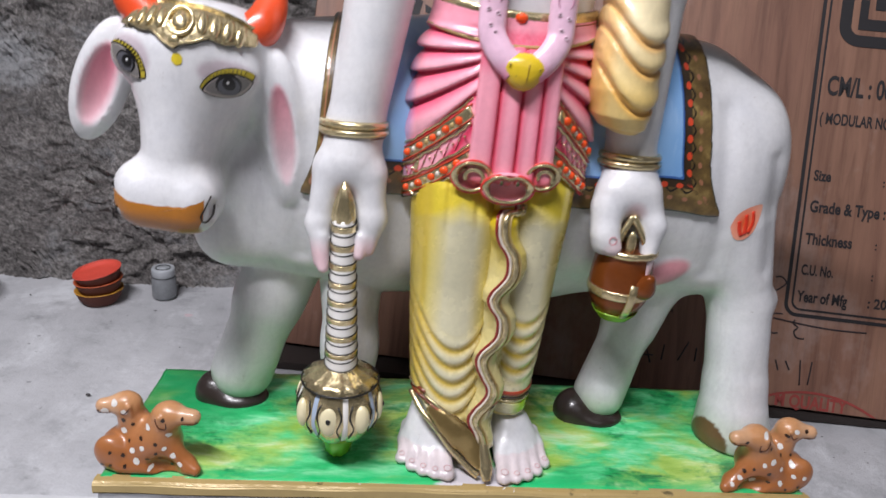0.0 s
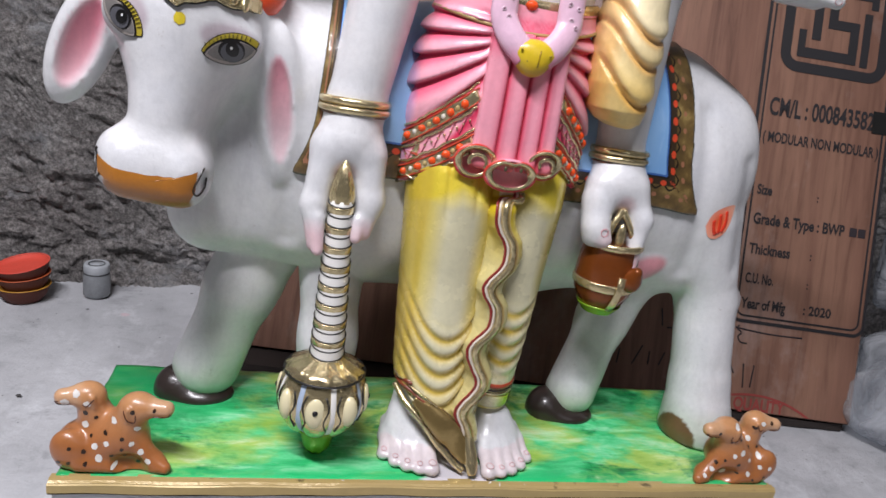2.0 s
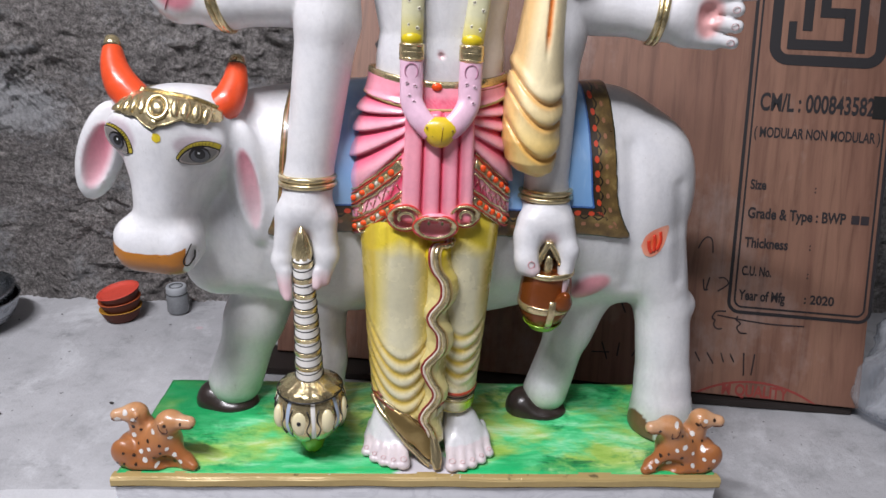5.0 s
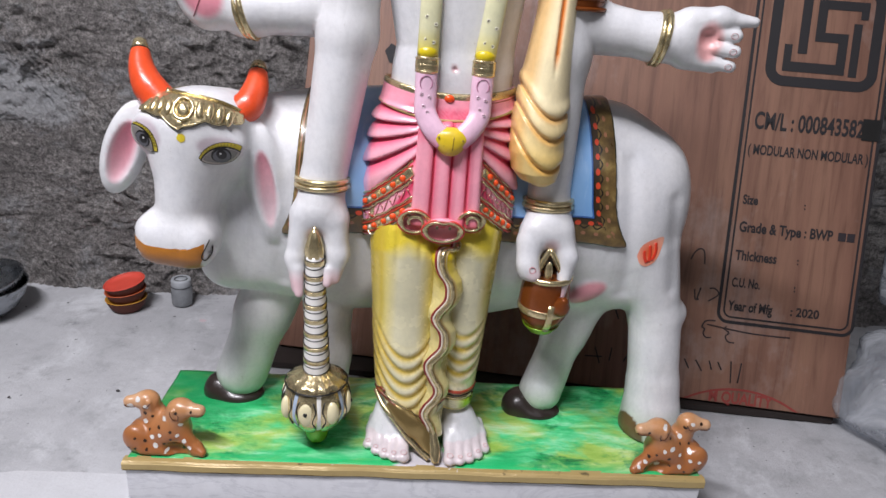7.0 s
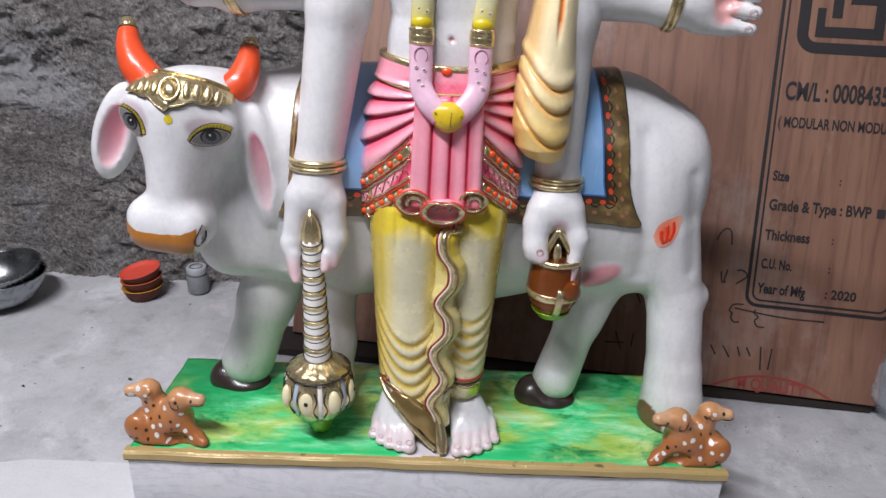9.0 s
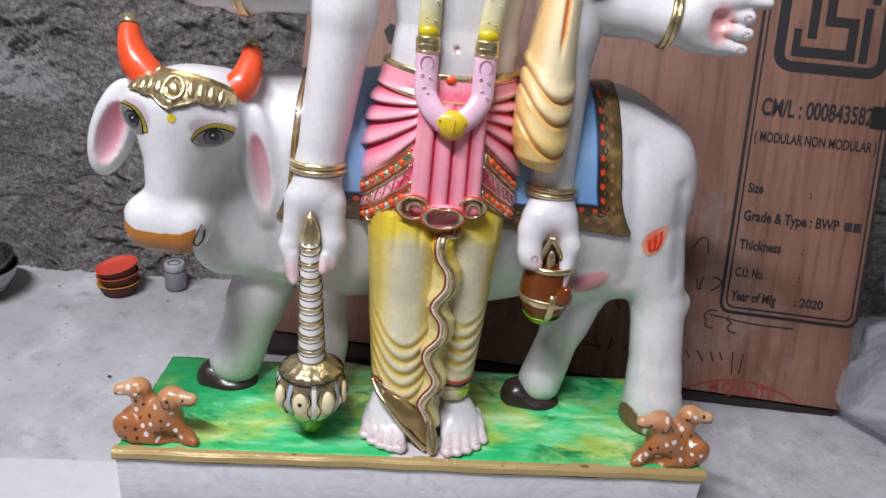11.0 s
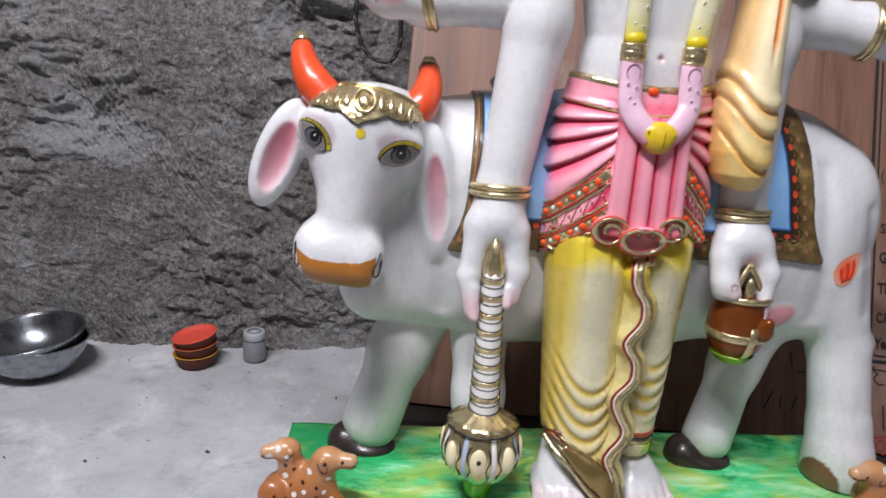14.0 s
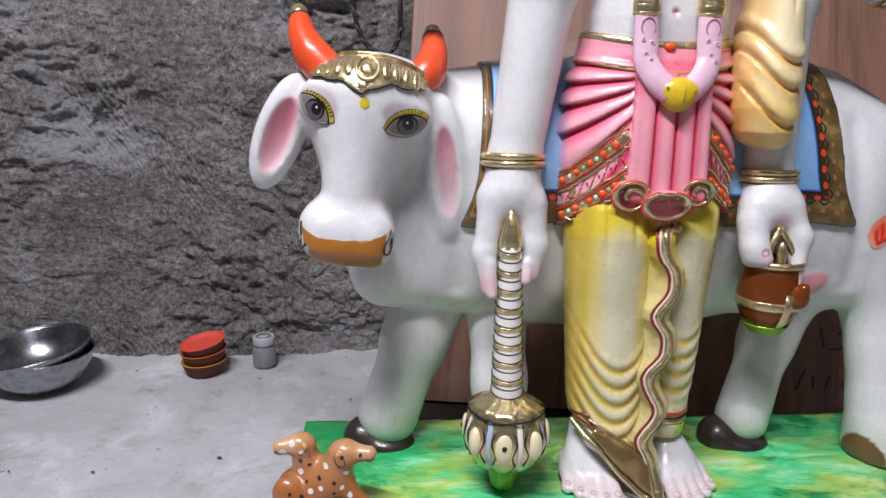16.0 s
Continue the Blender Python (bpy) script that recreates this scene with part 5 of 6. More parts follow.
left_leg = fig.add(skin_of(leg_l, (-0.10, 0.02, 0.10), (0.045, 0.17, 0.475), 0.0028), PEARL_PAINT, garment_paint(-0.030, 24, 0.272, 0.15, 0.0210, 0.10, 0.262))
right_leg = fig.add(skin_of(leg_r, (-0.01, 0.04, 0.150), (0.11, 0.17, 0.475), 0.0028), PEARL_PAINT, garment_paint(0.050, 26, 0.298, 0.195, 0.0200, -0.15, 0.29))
fig.add(skin_of(lambda p: drape(p), (-0.03, 0.02, 0.13), (0.055, 0.11, 0.46), 0.0025), PEARL_PAINT, lambda q: mixed(np.array(lin("d6c98a")), lin("d8bd22"), (q[:, 2] - 0.34) / 0.06))


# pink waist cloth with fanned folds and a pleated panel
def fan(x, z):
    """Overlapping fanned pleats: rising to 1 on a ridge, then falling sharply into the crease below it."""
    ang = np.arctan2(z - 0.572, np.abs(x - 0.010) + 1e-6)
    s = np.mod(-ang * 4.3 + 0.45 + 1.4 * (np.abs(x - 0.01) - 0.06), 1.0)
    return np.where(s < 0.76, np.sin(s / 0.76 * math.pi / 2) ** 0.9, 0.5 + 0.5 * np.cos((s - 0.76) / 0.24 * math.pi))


def skirt(p):
    x, z = p[0], p[2]
    side = np.clip((np.abs(x - 0.010) - 0.034) / 0.012, 0, 1)
    above = np.clip((z - 0.462 - 0.60 * np.clip(0.105 - np.abs(x), -0.05, 0.07)) / 0.02, 0, 1)
    fold = 0.0062 * (fan(x, z) - 0.62) * side * above * np.clip((0.590 - z) / 0.01, 0, 1)
    d = column([x, p[1] - FY, z], ((0.385, 0.098, 0.058, 0.003, 0.100), (0.44, 0.103, 0.062, 0.002, 0.100), (0.50, 0.101, 0.063, 0.002, 0.100), (0.56, 0.093, 0.058, 0.004, 0.101),
                                   (0.60, 0.085, 0.052, 0.007, 0.103), (0.619, 0.083, 0.0505, 0.008, 0.103)), 0) - fold
    d = np.maximum(d, (z - 0.603 - 1.5 * (x - 0.008) ** 2) * 0.9)
    hem = np.where(x < 0.01, 0.402 + 0.74 * np.clip(x + 0.100, 0, 1), 0.420 + 0.85 * np.clip(0.100 - x, 0, 1))
    return np.maximum(d, (np.minimum(hem, 0.470) - z) * 0.75)


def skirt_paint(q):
    # airbrushed rose creases, with fold shade and ridge highlights painted in as well
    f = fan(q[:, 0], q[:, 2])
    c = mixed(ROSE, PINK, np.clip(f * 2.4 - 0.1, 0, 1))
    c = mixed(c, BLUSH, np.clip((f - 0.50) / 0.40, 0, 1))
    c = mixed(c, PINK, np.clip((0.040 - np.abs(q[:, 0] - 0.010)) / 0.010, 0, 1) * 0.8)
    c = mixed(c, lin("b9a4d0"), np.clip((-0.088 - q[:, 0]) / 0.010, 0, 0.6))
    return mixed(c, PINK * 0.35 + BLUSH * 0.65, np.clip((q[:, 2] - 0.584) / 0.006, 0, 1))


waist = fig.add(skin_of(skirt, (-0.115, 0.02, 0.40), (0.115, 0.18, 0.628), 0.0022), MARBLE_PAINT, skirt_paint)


GROOVES = (-0.0170, 0.0035, 0.0225)


def panel(p):
    x, z = p[0], p[2]
    u = (x - 0.009) / (1 + 0.8 * (0.60 - z))
    groove = sum(0.0046 * np.exp(-((u - g) / 0.0012) ** 2) for g in GROOVES)
    swell = 0.0007 * np.cos(u * 2 * math.pi / 0.0215 + 0.6)
    return bar([u, p[1] - 0.03 * (z - 0.44), z], (0.0, 0.0560, 0.5065), (0.0385, 0.0135, 0.0665), 0.006) + groove - swell


def panel_paint(q):
    u = (q[:, 0] - 0.009) / (1 + 0.8 * (0.60 - q[:, 2]))
    # red airbrush along the grooves, together with painted shade between the pleats
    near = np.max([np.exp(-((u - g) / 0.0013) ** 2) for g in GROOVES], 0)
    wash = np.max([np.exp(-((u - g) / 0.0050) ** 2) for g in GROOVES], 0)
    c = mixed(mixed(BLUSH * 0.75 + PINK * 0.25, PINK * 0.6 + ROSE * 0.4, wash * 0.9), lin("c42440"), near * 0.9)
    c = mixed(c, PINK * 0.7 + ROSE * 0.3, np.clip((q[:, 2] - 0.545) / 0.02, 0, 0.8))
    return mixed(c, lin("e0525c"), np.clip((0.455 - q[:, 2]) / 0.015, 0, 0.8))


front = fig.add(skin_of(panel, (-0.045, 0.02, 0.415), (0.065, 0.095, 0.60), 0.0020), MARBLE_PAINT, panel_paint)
for cx, cy, cz, rx, ry, dent in ((-0.0290, 0.046, 0.447, 0.0205, 0.0170, 0.0), (0.0075, 0.040, 0.438, 0.0265, 0.0165, 0.24), (0.0430, 0.047, 0.451, 0.0170, 0.0150, 0.0)):
    cup = [(0.75, 0.020), (0.95, 0.006), (1.0, -0.001), (0.93, -0.003), (0.82, 0.004), (0.55, 0.008), (0.05, 0.009)]
    tilt_ = np.array(Euler((radians(-82), 0, 0)).to_matrix())
    p_, f_ = lathe([(max(r, 0.01), z) for r, z in cup], 28)
    p_ = (p_ * np.array((rx, ry, 1))) @ tilt_.T + np.array((cx, cy, cz))
    fig.add((p_, f_), MARBLE_PAINT, lambda q: mixed(np.array(lin("f0a4b4")), lin("da6a82"), (q[:, 2] - q[:, 2].mean()) / -0.02))
    u_ = np.linspace(0, 2 * math.pi, 49)[:-1]
    pinch = 1 - dent * np.exp(-((u_ - 1.5 * math.pi) / 0.30) ** 2)

    def lip(k, dz):
        return np.stack([rx * np.cos(u_) * k, ry * np.sin(u_) * k * pinch, 0 * u_ + dz], 1) @ tilt_.T + np.array((cx, cy, cz))

    width = 0.0030 + 0.0024 * np.clip(-np.sin(u_), 0, 1)
    fig.add(sweep(lip(0.84, -0.0020), width * 1.35, 0.0018, (0, -0.4, -0.9), 8, True), GOLD)
    fig.add(sweep(lip(1.01, -0.0010), 0.0012, 0.0012, (0, -0.4, -0.9), 8, True), MARBLE_PAINT, lin("d23c34"))
    if dent == 0:
        turn_in = [(cx + rx * 0.55 * math.cos(t) * (1 - 0.12 * t), cy - 0.005, cz + ry * 0.55 * math.sin(t) * (1 - 0.12 * t)) for t in np.linspace(-0.6, 3.6, 20)]
        fig.add(sweep(turn_in, 0.0022, 0.0014, (0, -1, 0), 8), GOLD)
    else:
        for s_ in (-1, 1):
            fig.add(egg((cx + s_ * 0.008, cy - 0.0085, cz + 0.0075), (0.0018, 0.0012, 0.0026), 8, 5), MARBLE_PAINT, lin("4c4a2c"))

waist_tree = tree_of(waist)
# gilt bands with orange beads along the hem
for a, b in (((-0.102, 0.412), (-0.032, 0.466)), ((-0.103, 0.448), (-0.034, 0.510)), ((0.102, 0.429), (0.052, 0.470)), ((0.103, 0.465), (0.053, 0.514))):
    line = [(a[0] + (b[0] - a[0]) * t, a[1] + (b[1] - a[1]) * t) for t in np.linspace(0, 1, 22)]
    wob = [(x + 0.0006 * math.sin(900 * z), z + 0.0009 * math.sin(310 * x) + 0.0005 * math.sin(800 * x)) for x, z in line]
    fig.add(ribbon(waist_tree, wob, 0.05, 0.0064, 0.0016), GOLD)
    for off in (-0.0115, 0.0115):
        fig.add(ribbon(waist_tree, [(x, z + off) for x, z in wob], 0.05, 0.0016, 0.0016), GOLD)
    for off in (-0.0070, 0.0070):
        fig.add(ribbon(waist_tree, [(x, z + off) for x, z in line], 0.05, 0.0010, 0.0022), MARBLE_PAINT, lin("c2452c"))
    for i in range(1, 6):
        t = i / 6
        g, nn = laid(waist_tree, (a[0] + (b[0] - a[0]) * t, 0.05, a[1] + (b[1] - a[1]) * t))
        fig.add(egg(g + nn * 0.0016, (0.0044 * random.uniform(0.85, 1.1), 0.0030, 0.0042 * random.uniform(0.85, 1.1)), 10, 6), ORANGE)
        g, nn = laid(waist_tree, (a[0] + (b[0] - a[0]) * (t - 0.085), 0.05, a[1] + (b[1] - a[1]) * (t - 0.085)))
        fig.add(egg(g + nn * 0.0012, (0.0026, 0.0018, 0.0030), 8, 5), GOLD_DULL if i % 2 else MARBLE_PAINT, lin("ddd6c8"))
for s, x0, x1, z0, z1 in ((-1, -0.100, -0.036, 0.432, 0.487), (1, 0.100, 0.055, 0.448, 0.491)):
    zig = [(x0 + (x1 - x0) * i / 12, z0 + (z1 - z0) * i / 12 + (0.0075 if i % 2 else -0.0075)) for i in range(13)]
    fig.add(ribbon(waist_tree, zig, 0.05, 0.0008, 0.0008), MARBLE_PAINT, lin("b8475c"))
    for i in range(12):
        g, nn = laid(waist_tree, (x0 + (x1 - x0) * (i + 0.5) / 12, 0.05, z0 + (z1 - z0) * (i + 0.5) / 12))
        fig.add(egg(g, (0.0014, 0.0010, 0.0014), 6, 4), GOLD)
# belt
u_ = np.linspace(0, 2 * math.pi, 61)[:-1]
belt = np.stack([0.008 + 0.0825 * np.cos(u_), 0.103 + FY + 0.0505 * np.sin(u_), 0.6000 + 0.010 * np.cos(u_) ** 2 + 0.0015 * -np.cos(u_)], 1)
nor = np.stack([np.cos(u_) / 0.0825, np.sin(u_) / 0.0515, 0 * u_], 1)
fig.add(sweep(belt, 0.0056, 0.0022, nor, 8, True), GOLD)
fig.add(sweep(belt + np.array((0, 0, -0.0068)), 0.0010, 0.0024, nor, 6, True), MARBLE_PAINT, lin("a8502e"))
low_belt = np.stack([0.007 + 0.0865 * np.cos(u_), 0.102 + FY + 0.0545 * np.sin(u_), 0.5735 + 0.014 * np.cos(u_) ** 2], 1)
fig.add(sweep(low_belt, 0.0024, 0.0030, nor, 6, True), GOLD_DULL)
fig.add(egg((0.005, 0.0625, 0.5995), (0.0062, 0.0040, 0.0048)), ORANGE)
# wavy edge of the lower garment, in three colours
legs_tree = tree_of(left_leg, right_leg, skin_of(drape, (-0.03, 0.02, 0.13), (0.055, 0.11, 0.46), 0.003))
wave = spline(WAVE, 8)
for off, half, thick, mat, col in ((-0.0052, 0.0015, 0.0026, MARBLE_PAINT, lin("8e2c28")), (-0.0026, 0.0015, 0.0028, MARBLE_PAINT, lin("e4d8c8")), (0.0022, 0.0036, 0.0040, GOLD, None), (0.0070, 0.0009, 0.0018, GOLD_DULL, None)):
    piece = ribbon(legs_tree, wave + np.array((off, 0)), 0.03, half, thick, lift=0.001)
    fig.add(piece, mat, col or (0.8, 0.8, 0.8))
knot = decal(legs_tree, [(0.006, 0.430), (0.022, 0.432), (0.022, 0.415), (0.006, 0.413)], 0.03, lift=0.002)
fig.add(knot, PEARL_PAINT, lin("e9dfa8"))
# hems: gilt tongue over the feet, red and lime hem of the other leg
tongue = spline([(-0.050, 0.046, 0.1770), (-0.034, 0.035, 0.167), (-0.016, 0.028, 0.152), (-0.001, 0.027, 0.135), (0.011, 0.019, 0.115)], 8)
wide = np.interp(np.linspace(0, 1, len(tongue)), (0, 0.3, 0.6, 0.85, 1), (0.005, 0.0120, 0.0140, 0.0100, 0.003))
TILT_N = (-0.30, -0.80, 0.52)
fig.add(sweep(tongue, wide, 0.0026, TILT_N, 12), plain("brown_gilt", lin("9c8556"), 0.16, 0.3, 40, 0.2, 0.65))
side_ = np.cross(np.gradient(tongue, axis=0), TILT_N)
side_ /= np.linalg.norm(side_, axis=1)[:, None]
low_edge = spline([(-0.0700, 0.074, 0.180), (-0.058, 0.052, 0.168), (-0.040, 0.037, 0.153), (-0.020, 0.028, 0.130), (0.000, 0.021, 0.112), (0.010, 0.016, 0.106)], 6)
fig.add(sweep(low_edge, 0.0034, 0.0022, TILT_N, 8), GOLD)
fig.add(sweep(low_edge + np.array((0.0055, 0.002, 0.0052)), 0.0016, 0.0022, TILT_N, 8), MARBLE_PAINT, lin("ddd3a8"))
hem_line = [(x, 0.190 - 0.205 * (x + 0.076) - 5.1 * (x + 0.076) ** 2) for x in np.linspace(-0.074, -0.002, 16)]
fig.add(ribbon(legs_tree, hem_line, 0.03, 0.0022, 0.0022), MARBLE_PAINT, lin("7c3b22"))
fig.add(ribbon(legs_tree, [(x + 0.003, z + 0.005) for x, z in hem_line], 0.03, 0.0012, 0.0018), GOLD)
for z, w, mat, col in ((0.190, 0.0028, MARBLE_PAINT, lin("b4462a")), (0.1845, 0.0016, MARBLE_PAINT, lin("3a2c20")), (0.1800, 0.0018, GOLD, None), (0.1690, 0.0072, PEARL_PAINT, lambda q: mixed(np.array(lin("ddd7ae")), lin("a9d01e"), (q[:, 0] - 0.046) / 0.014))):
    fig.add(ribbon(legs_tree, [(x, z + 0.0008 * math.sin(x * 90)) for x in np.linspace(0.018, 0.074, 16)], 0.05, w, 0.0012), mat, col or (0.8, 0.8, 0.8))
tail = spline([(0.011, 0.042, 0.160), (0.014, 0.031, 0.140), (0.018, 0.020, 0.122), (0.020, 0.011, 0.104)], 8)
fig.add(sweep(tail, np.interp(np.linspace(0, 1, len(tail)), (0, 0.4, 0.8, 1), (0.003, 0.0065, 0.0080, 0.005)), 0.0040, (0.2, -0.9, 0.3), 12), GOLD)


# peach stole hanging over one arm
STOLE_LAPS = (0.524, 0.562, 0.588)


def stole(p):
    x, z = p[0], p[2]
    sag = z - 20 * (x - 0.128) ** 2 + 0.25 * (x - 0.12)
    lap = np.clip((x - 0.086) / 0.006, 0, 1) * np.clip((0.160 - x) / 0.008, 0, 1)
    fold = sum(0.0026 * np.exp(-((sag - c - 0.0085) / 0.0100) ** 2) - 0.0040 * np.exp(-((sag - c) / 0.0034) ** 2) for c in STOLE_LAPS) * lap
    crease = -0.003 * np.exp(-((x - 0.128 - 0.03 * (z - 0.7)) / 0.0025) ** 2) * np.clip((z - 0.63) / 0.03, 0, 1)
    return column(p, ((0.497, 0.012, 0.022, 0.130, 0.084), (0.503, 0.024, 0.032, 0.127, 0.084), (0.515, 0.031, 0.038, 0.1225, 0.084), (0.54, 0.0345, 0.042, 0.120, 0.084), (0.58, 0.0345, 0.042, 0.120, 0.085),
                      (0.63, 0.030, 0.040, 0.1225, 0.088), (0.70, 0.0235, 0.036, 0.127, 0.092), (0.78, 0.022, 0.034, 0.130, 0.096), (0.86, 0.026, 0.040, 0.118, 0.104), (0.88, 0.012, 0.025, 0.116, 0.106)), 0) - fold - crease


def stole_paint(q):
    sag = q[:, 2] - 20 * (q[:, 0] - 0.128) ** 2 + 0.25 * (q[:, 0] - 0.12)
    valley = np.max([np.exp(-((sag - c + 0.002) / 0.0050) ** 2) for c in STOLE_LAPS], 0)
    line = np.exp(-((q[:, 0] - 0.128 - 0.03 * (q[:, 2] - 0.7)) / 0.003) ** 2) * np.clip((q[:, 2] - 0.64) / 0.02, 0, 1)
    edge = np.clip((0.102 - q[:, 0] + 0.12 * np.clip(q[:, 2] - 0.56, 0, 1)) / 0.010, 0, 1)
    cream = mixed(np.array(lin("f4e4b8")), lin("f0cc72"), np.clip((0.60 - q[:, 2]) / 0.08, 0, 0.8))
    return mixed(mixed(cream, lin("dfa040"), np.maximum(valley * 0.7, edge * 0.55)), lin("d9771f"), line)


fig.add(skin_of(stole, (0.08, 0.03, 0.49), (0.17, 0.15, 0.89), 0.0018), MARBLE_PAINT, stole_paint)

# garland
skin_tree = tree_of(skin, waist, front)


def strand(path, half, thick, colour_a, colour_b):
    line = spline(path, 8)
    fig.add(sweep(line, half, thick, (0, -1, 0.05), 14), MARBLE_PAINT, lambda q: mixed(np.array(colour_a), colour_b, np.clip((q[:, 2] - q[:, 2].min()) / max(np.ptp(q[:, 2]), 1e-4) * 5, 0, 1)))
    return line


LILAC, BUTTER = lin("e8c0d3"), lin("dbd8b0")
for s, top in ((-1, (-0.020, 0.060, 0.80)), (1, (0.058, 0.060, 0.80))):
    mid = (-0.0245 if s < 0 else 0.0425)
    strand([top, (mid + s * 0.001 + (top[0] - mid) * 0.5, 0.059, 0.72), (mid, 0.0580, 0.648)], 0.0125, 0.0070, lin("d9c838"), BUTTER)
    low = strand([(mid, 0.0570, 0.632), (mid - s * 0.0005, 0.0535, 0.600), (mid - s * 0.0015, 0.0500, 0.583), (0.009 + s * 0.023, 0.0440, 0.567), (0.009 + s * 0.008, 0.0395, 0.553)], 0.0132, 0.0070, lin("e07a9c"), LILAC)
    fig.add(ring((mid, 0.0580, 0.638), (0, 0.05, 1), 0.0120, 0.0078, 0.0022, 0.0105), GOLD)
    for k in (-1, 0, 1):
        fig.add(ring((mid, 0.0580, 0.638 + 0.0072 * k), (0, 0.05, 1), 0.0130, 0.0088, 0.0014), GOLD)
    fig.add(egg((mid, 0.0562, 0.652), (0.0118, 0.0078, 0.0085)), MARBLE_PAINT, lin("d6bf1e"))
    for x, z in ((-0.006, 0.742), (0.005, 0.735), (0.001, 0.716), (-0.005, 0.692), (0.006, 0.684), (-0.004, 0.667), (0.005, 0.664), (-0.005, 0.606), (0.004, 0.603), (-0.002, 0.592), (0.003, 0.586)):
        cx_ = mid + x + (top[0] - mid) * 0.5 * np.clip((z - 0.648) / 0.072, 0, 1)
        cy_ = 0.0524 if z > 0.64 else 0.0470 - 0.25 * max(0, 0.600 - z)
        fig.add(egg((cx_, cy_ - 0.0004, z), (0.0016, 0.0008, 0.0014), 10, 5), MARBLE_PAINT, lin("908a74") if z > 0.64 else lin("ad8496"))
        fig.add(ring((cx_ + 0.0003, cy_ - 0.0003, z - 0.0003), (0, -1, 0), 0.0019, 0.0017, 0.0005, steps=14, sides=6), MARBLE_PAINT, lin("ece8d2") if z > 0.64 else lin("f0d5e2"))
    for z, col in ((0.760, lin("b0a872")), (0.618, lin("bf86a0"))):
        fig.add(ring((mid + (top[0] - mid) * 0.5 * np.clip((z - 0.648) / 0.072, 0, 1.4), 0.0510 if z > 0.7 else 0.0490, z), (0, -1, 0), 0.0072, 0.0085, 0.0007), MARBLE_PAINT, col)
    fig.add(ring((top[0] + (0.002 if s > 0 else -0.002), 0.059, 0.778), (0, 0, 1), 0.0125, 0.0090, 0.0050), GOLD)
fig.add(skin_of(lambda p: blend(0.006, ball(p, (0.009, 0.042, 0.556), (0.0235, 0.0115, 0.0135)), ball(p, (0.009, 0.041, 0.547), (0.0155, 0.0105, 0.0125))), (-0.02, 0.02, 0.525), (0.04, 0.065, 0.59), 0.002), MARBLE_PAINT,
        lambda q: mixed(np.array(lin("dfc02c")), lin("c99a1c"), (0.552 - q[:, 2]) / 0.02))
for x, z in ((-0.006, 0.559), (0.023, 0.556), (0.001, 0.549)):
    fig.add(egg((x, 0.0318, z), (0.0013, 0.0012, 0.0013), 8, 5), MARBLE_PAINT, lin("a08a2c"))
fig.add(sweep([(0.012, 0.0302, 0.560), (0.0115, 0.0296, 0.553), (0.011, 0.0304, 0.544)], 0.0006, 0.0006, (0, -1, 0), 6), MARBLE_PAINT, lin("9a7a1e"))
# bangles and armlets
for c, axis, rx, ry in (((-0.149, 0.086, 0.4805), (0.2, 0.05, 1), 0.0318, 0.0318), ((0.1505, 0.1085, 0.4640), (-0.05, 0.05, 1), 0.0315, 0.0315)):
    fig.add(ring(Vector(c) + Vector((0, 0, 0.0042)), axis, rx, ry, 0.0040), GOLD)
    fig.add(ring(Vector(c) - Vector((0, 0, 0.0036)), axis, rx + 0.001, ry + 0.001, 0.0036), GOLD)
    fig.add(ring(Vector(c) - Vector((0, 0, 0.0085)), axis, rx, ry, 0.0008), MARBLE_PAINT, lin("7a4a2a"))
for c, axis in (((-0.243, 0.106, 0.681), (1, -0.1, 0.25)), ((0.262, 0.108, 0.684), (1, -0.1, -0.12))):
    fig.add(ring(Vector(c) + Vector((0.0032, 0, 0)), axis, 0.0310, 0.0315, 0.0040), GOLD)
    fig.add(ring(Vector(c) - Vector((0.0032, 0, 0)), axis, 0.0305, 0.0310, 0.0036), GOLD)
for c, axis, r in (((-0.1195, 0.102, 0.733), (-0.12, 0.0, 1), 0.0385), ((0.1475, 0.107, 0.722), (-0.22, 0, 1), 0.0365)):
    up_ = Vector(axis).normalized()
    fig.add(ring(c, axis, r, r, 0.0030, 0.0115), COPPER)
    for k in (-0.0105, 0.0015, 0.0105):
        fig.add(ring(Vector(c) + up_ * k, axis, r + 0.0022, r + 0.0022, 0.0026), COPPER)
    fig.add(ring(Vector(c) + up_ * 0.0060, axis, r + 0.0030, r + 0.0030, 0.0007), MARBLE_PAINT, lin("4a2210"))
# nails and palm mark
for x, z, y in ((0.343, 0.694, 0.073), (0.344, 0.676, 0.071), (0.343, 0.658, 0.0735)):
    fig.add(ring((x - 0.002, y - 0.0010, z), (0, -1, 0), 0.0042, 0.0034, 0.0004), MARBLE_PAINT, lin("b07f80"))
fig.add(ring(laid(skin_tree, (0.1305, 0.05, 0.385))[0], (0, -1, 0), 0.0040, 0.0044, 0.0005), MARBLE_PAINT, lin("d0888f"))
for line in ([(-0.305, 0.728), (-0.298, 0.732), (-0.294, 0.726), (-0.300, 0.722), (-0.293, 0.718), (-0.297, 0.710), (-0.306, 0.712)], [(-0.293, 0.720), (-0.284, 0.722), (-0.279, 0.728), (-0.282, 0.735), (-0.287, 0.730), (-0.284, 0.722)]):
    fig.add(ribbon(skin_tree, spline(line, 5), 0.05, 0.0012, 0.0006), MARBLE_PAINT, lin("d23a2c"))
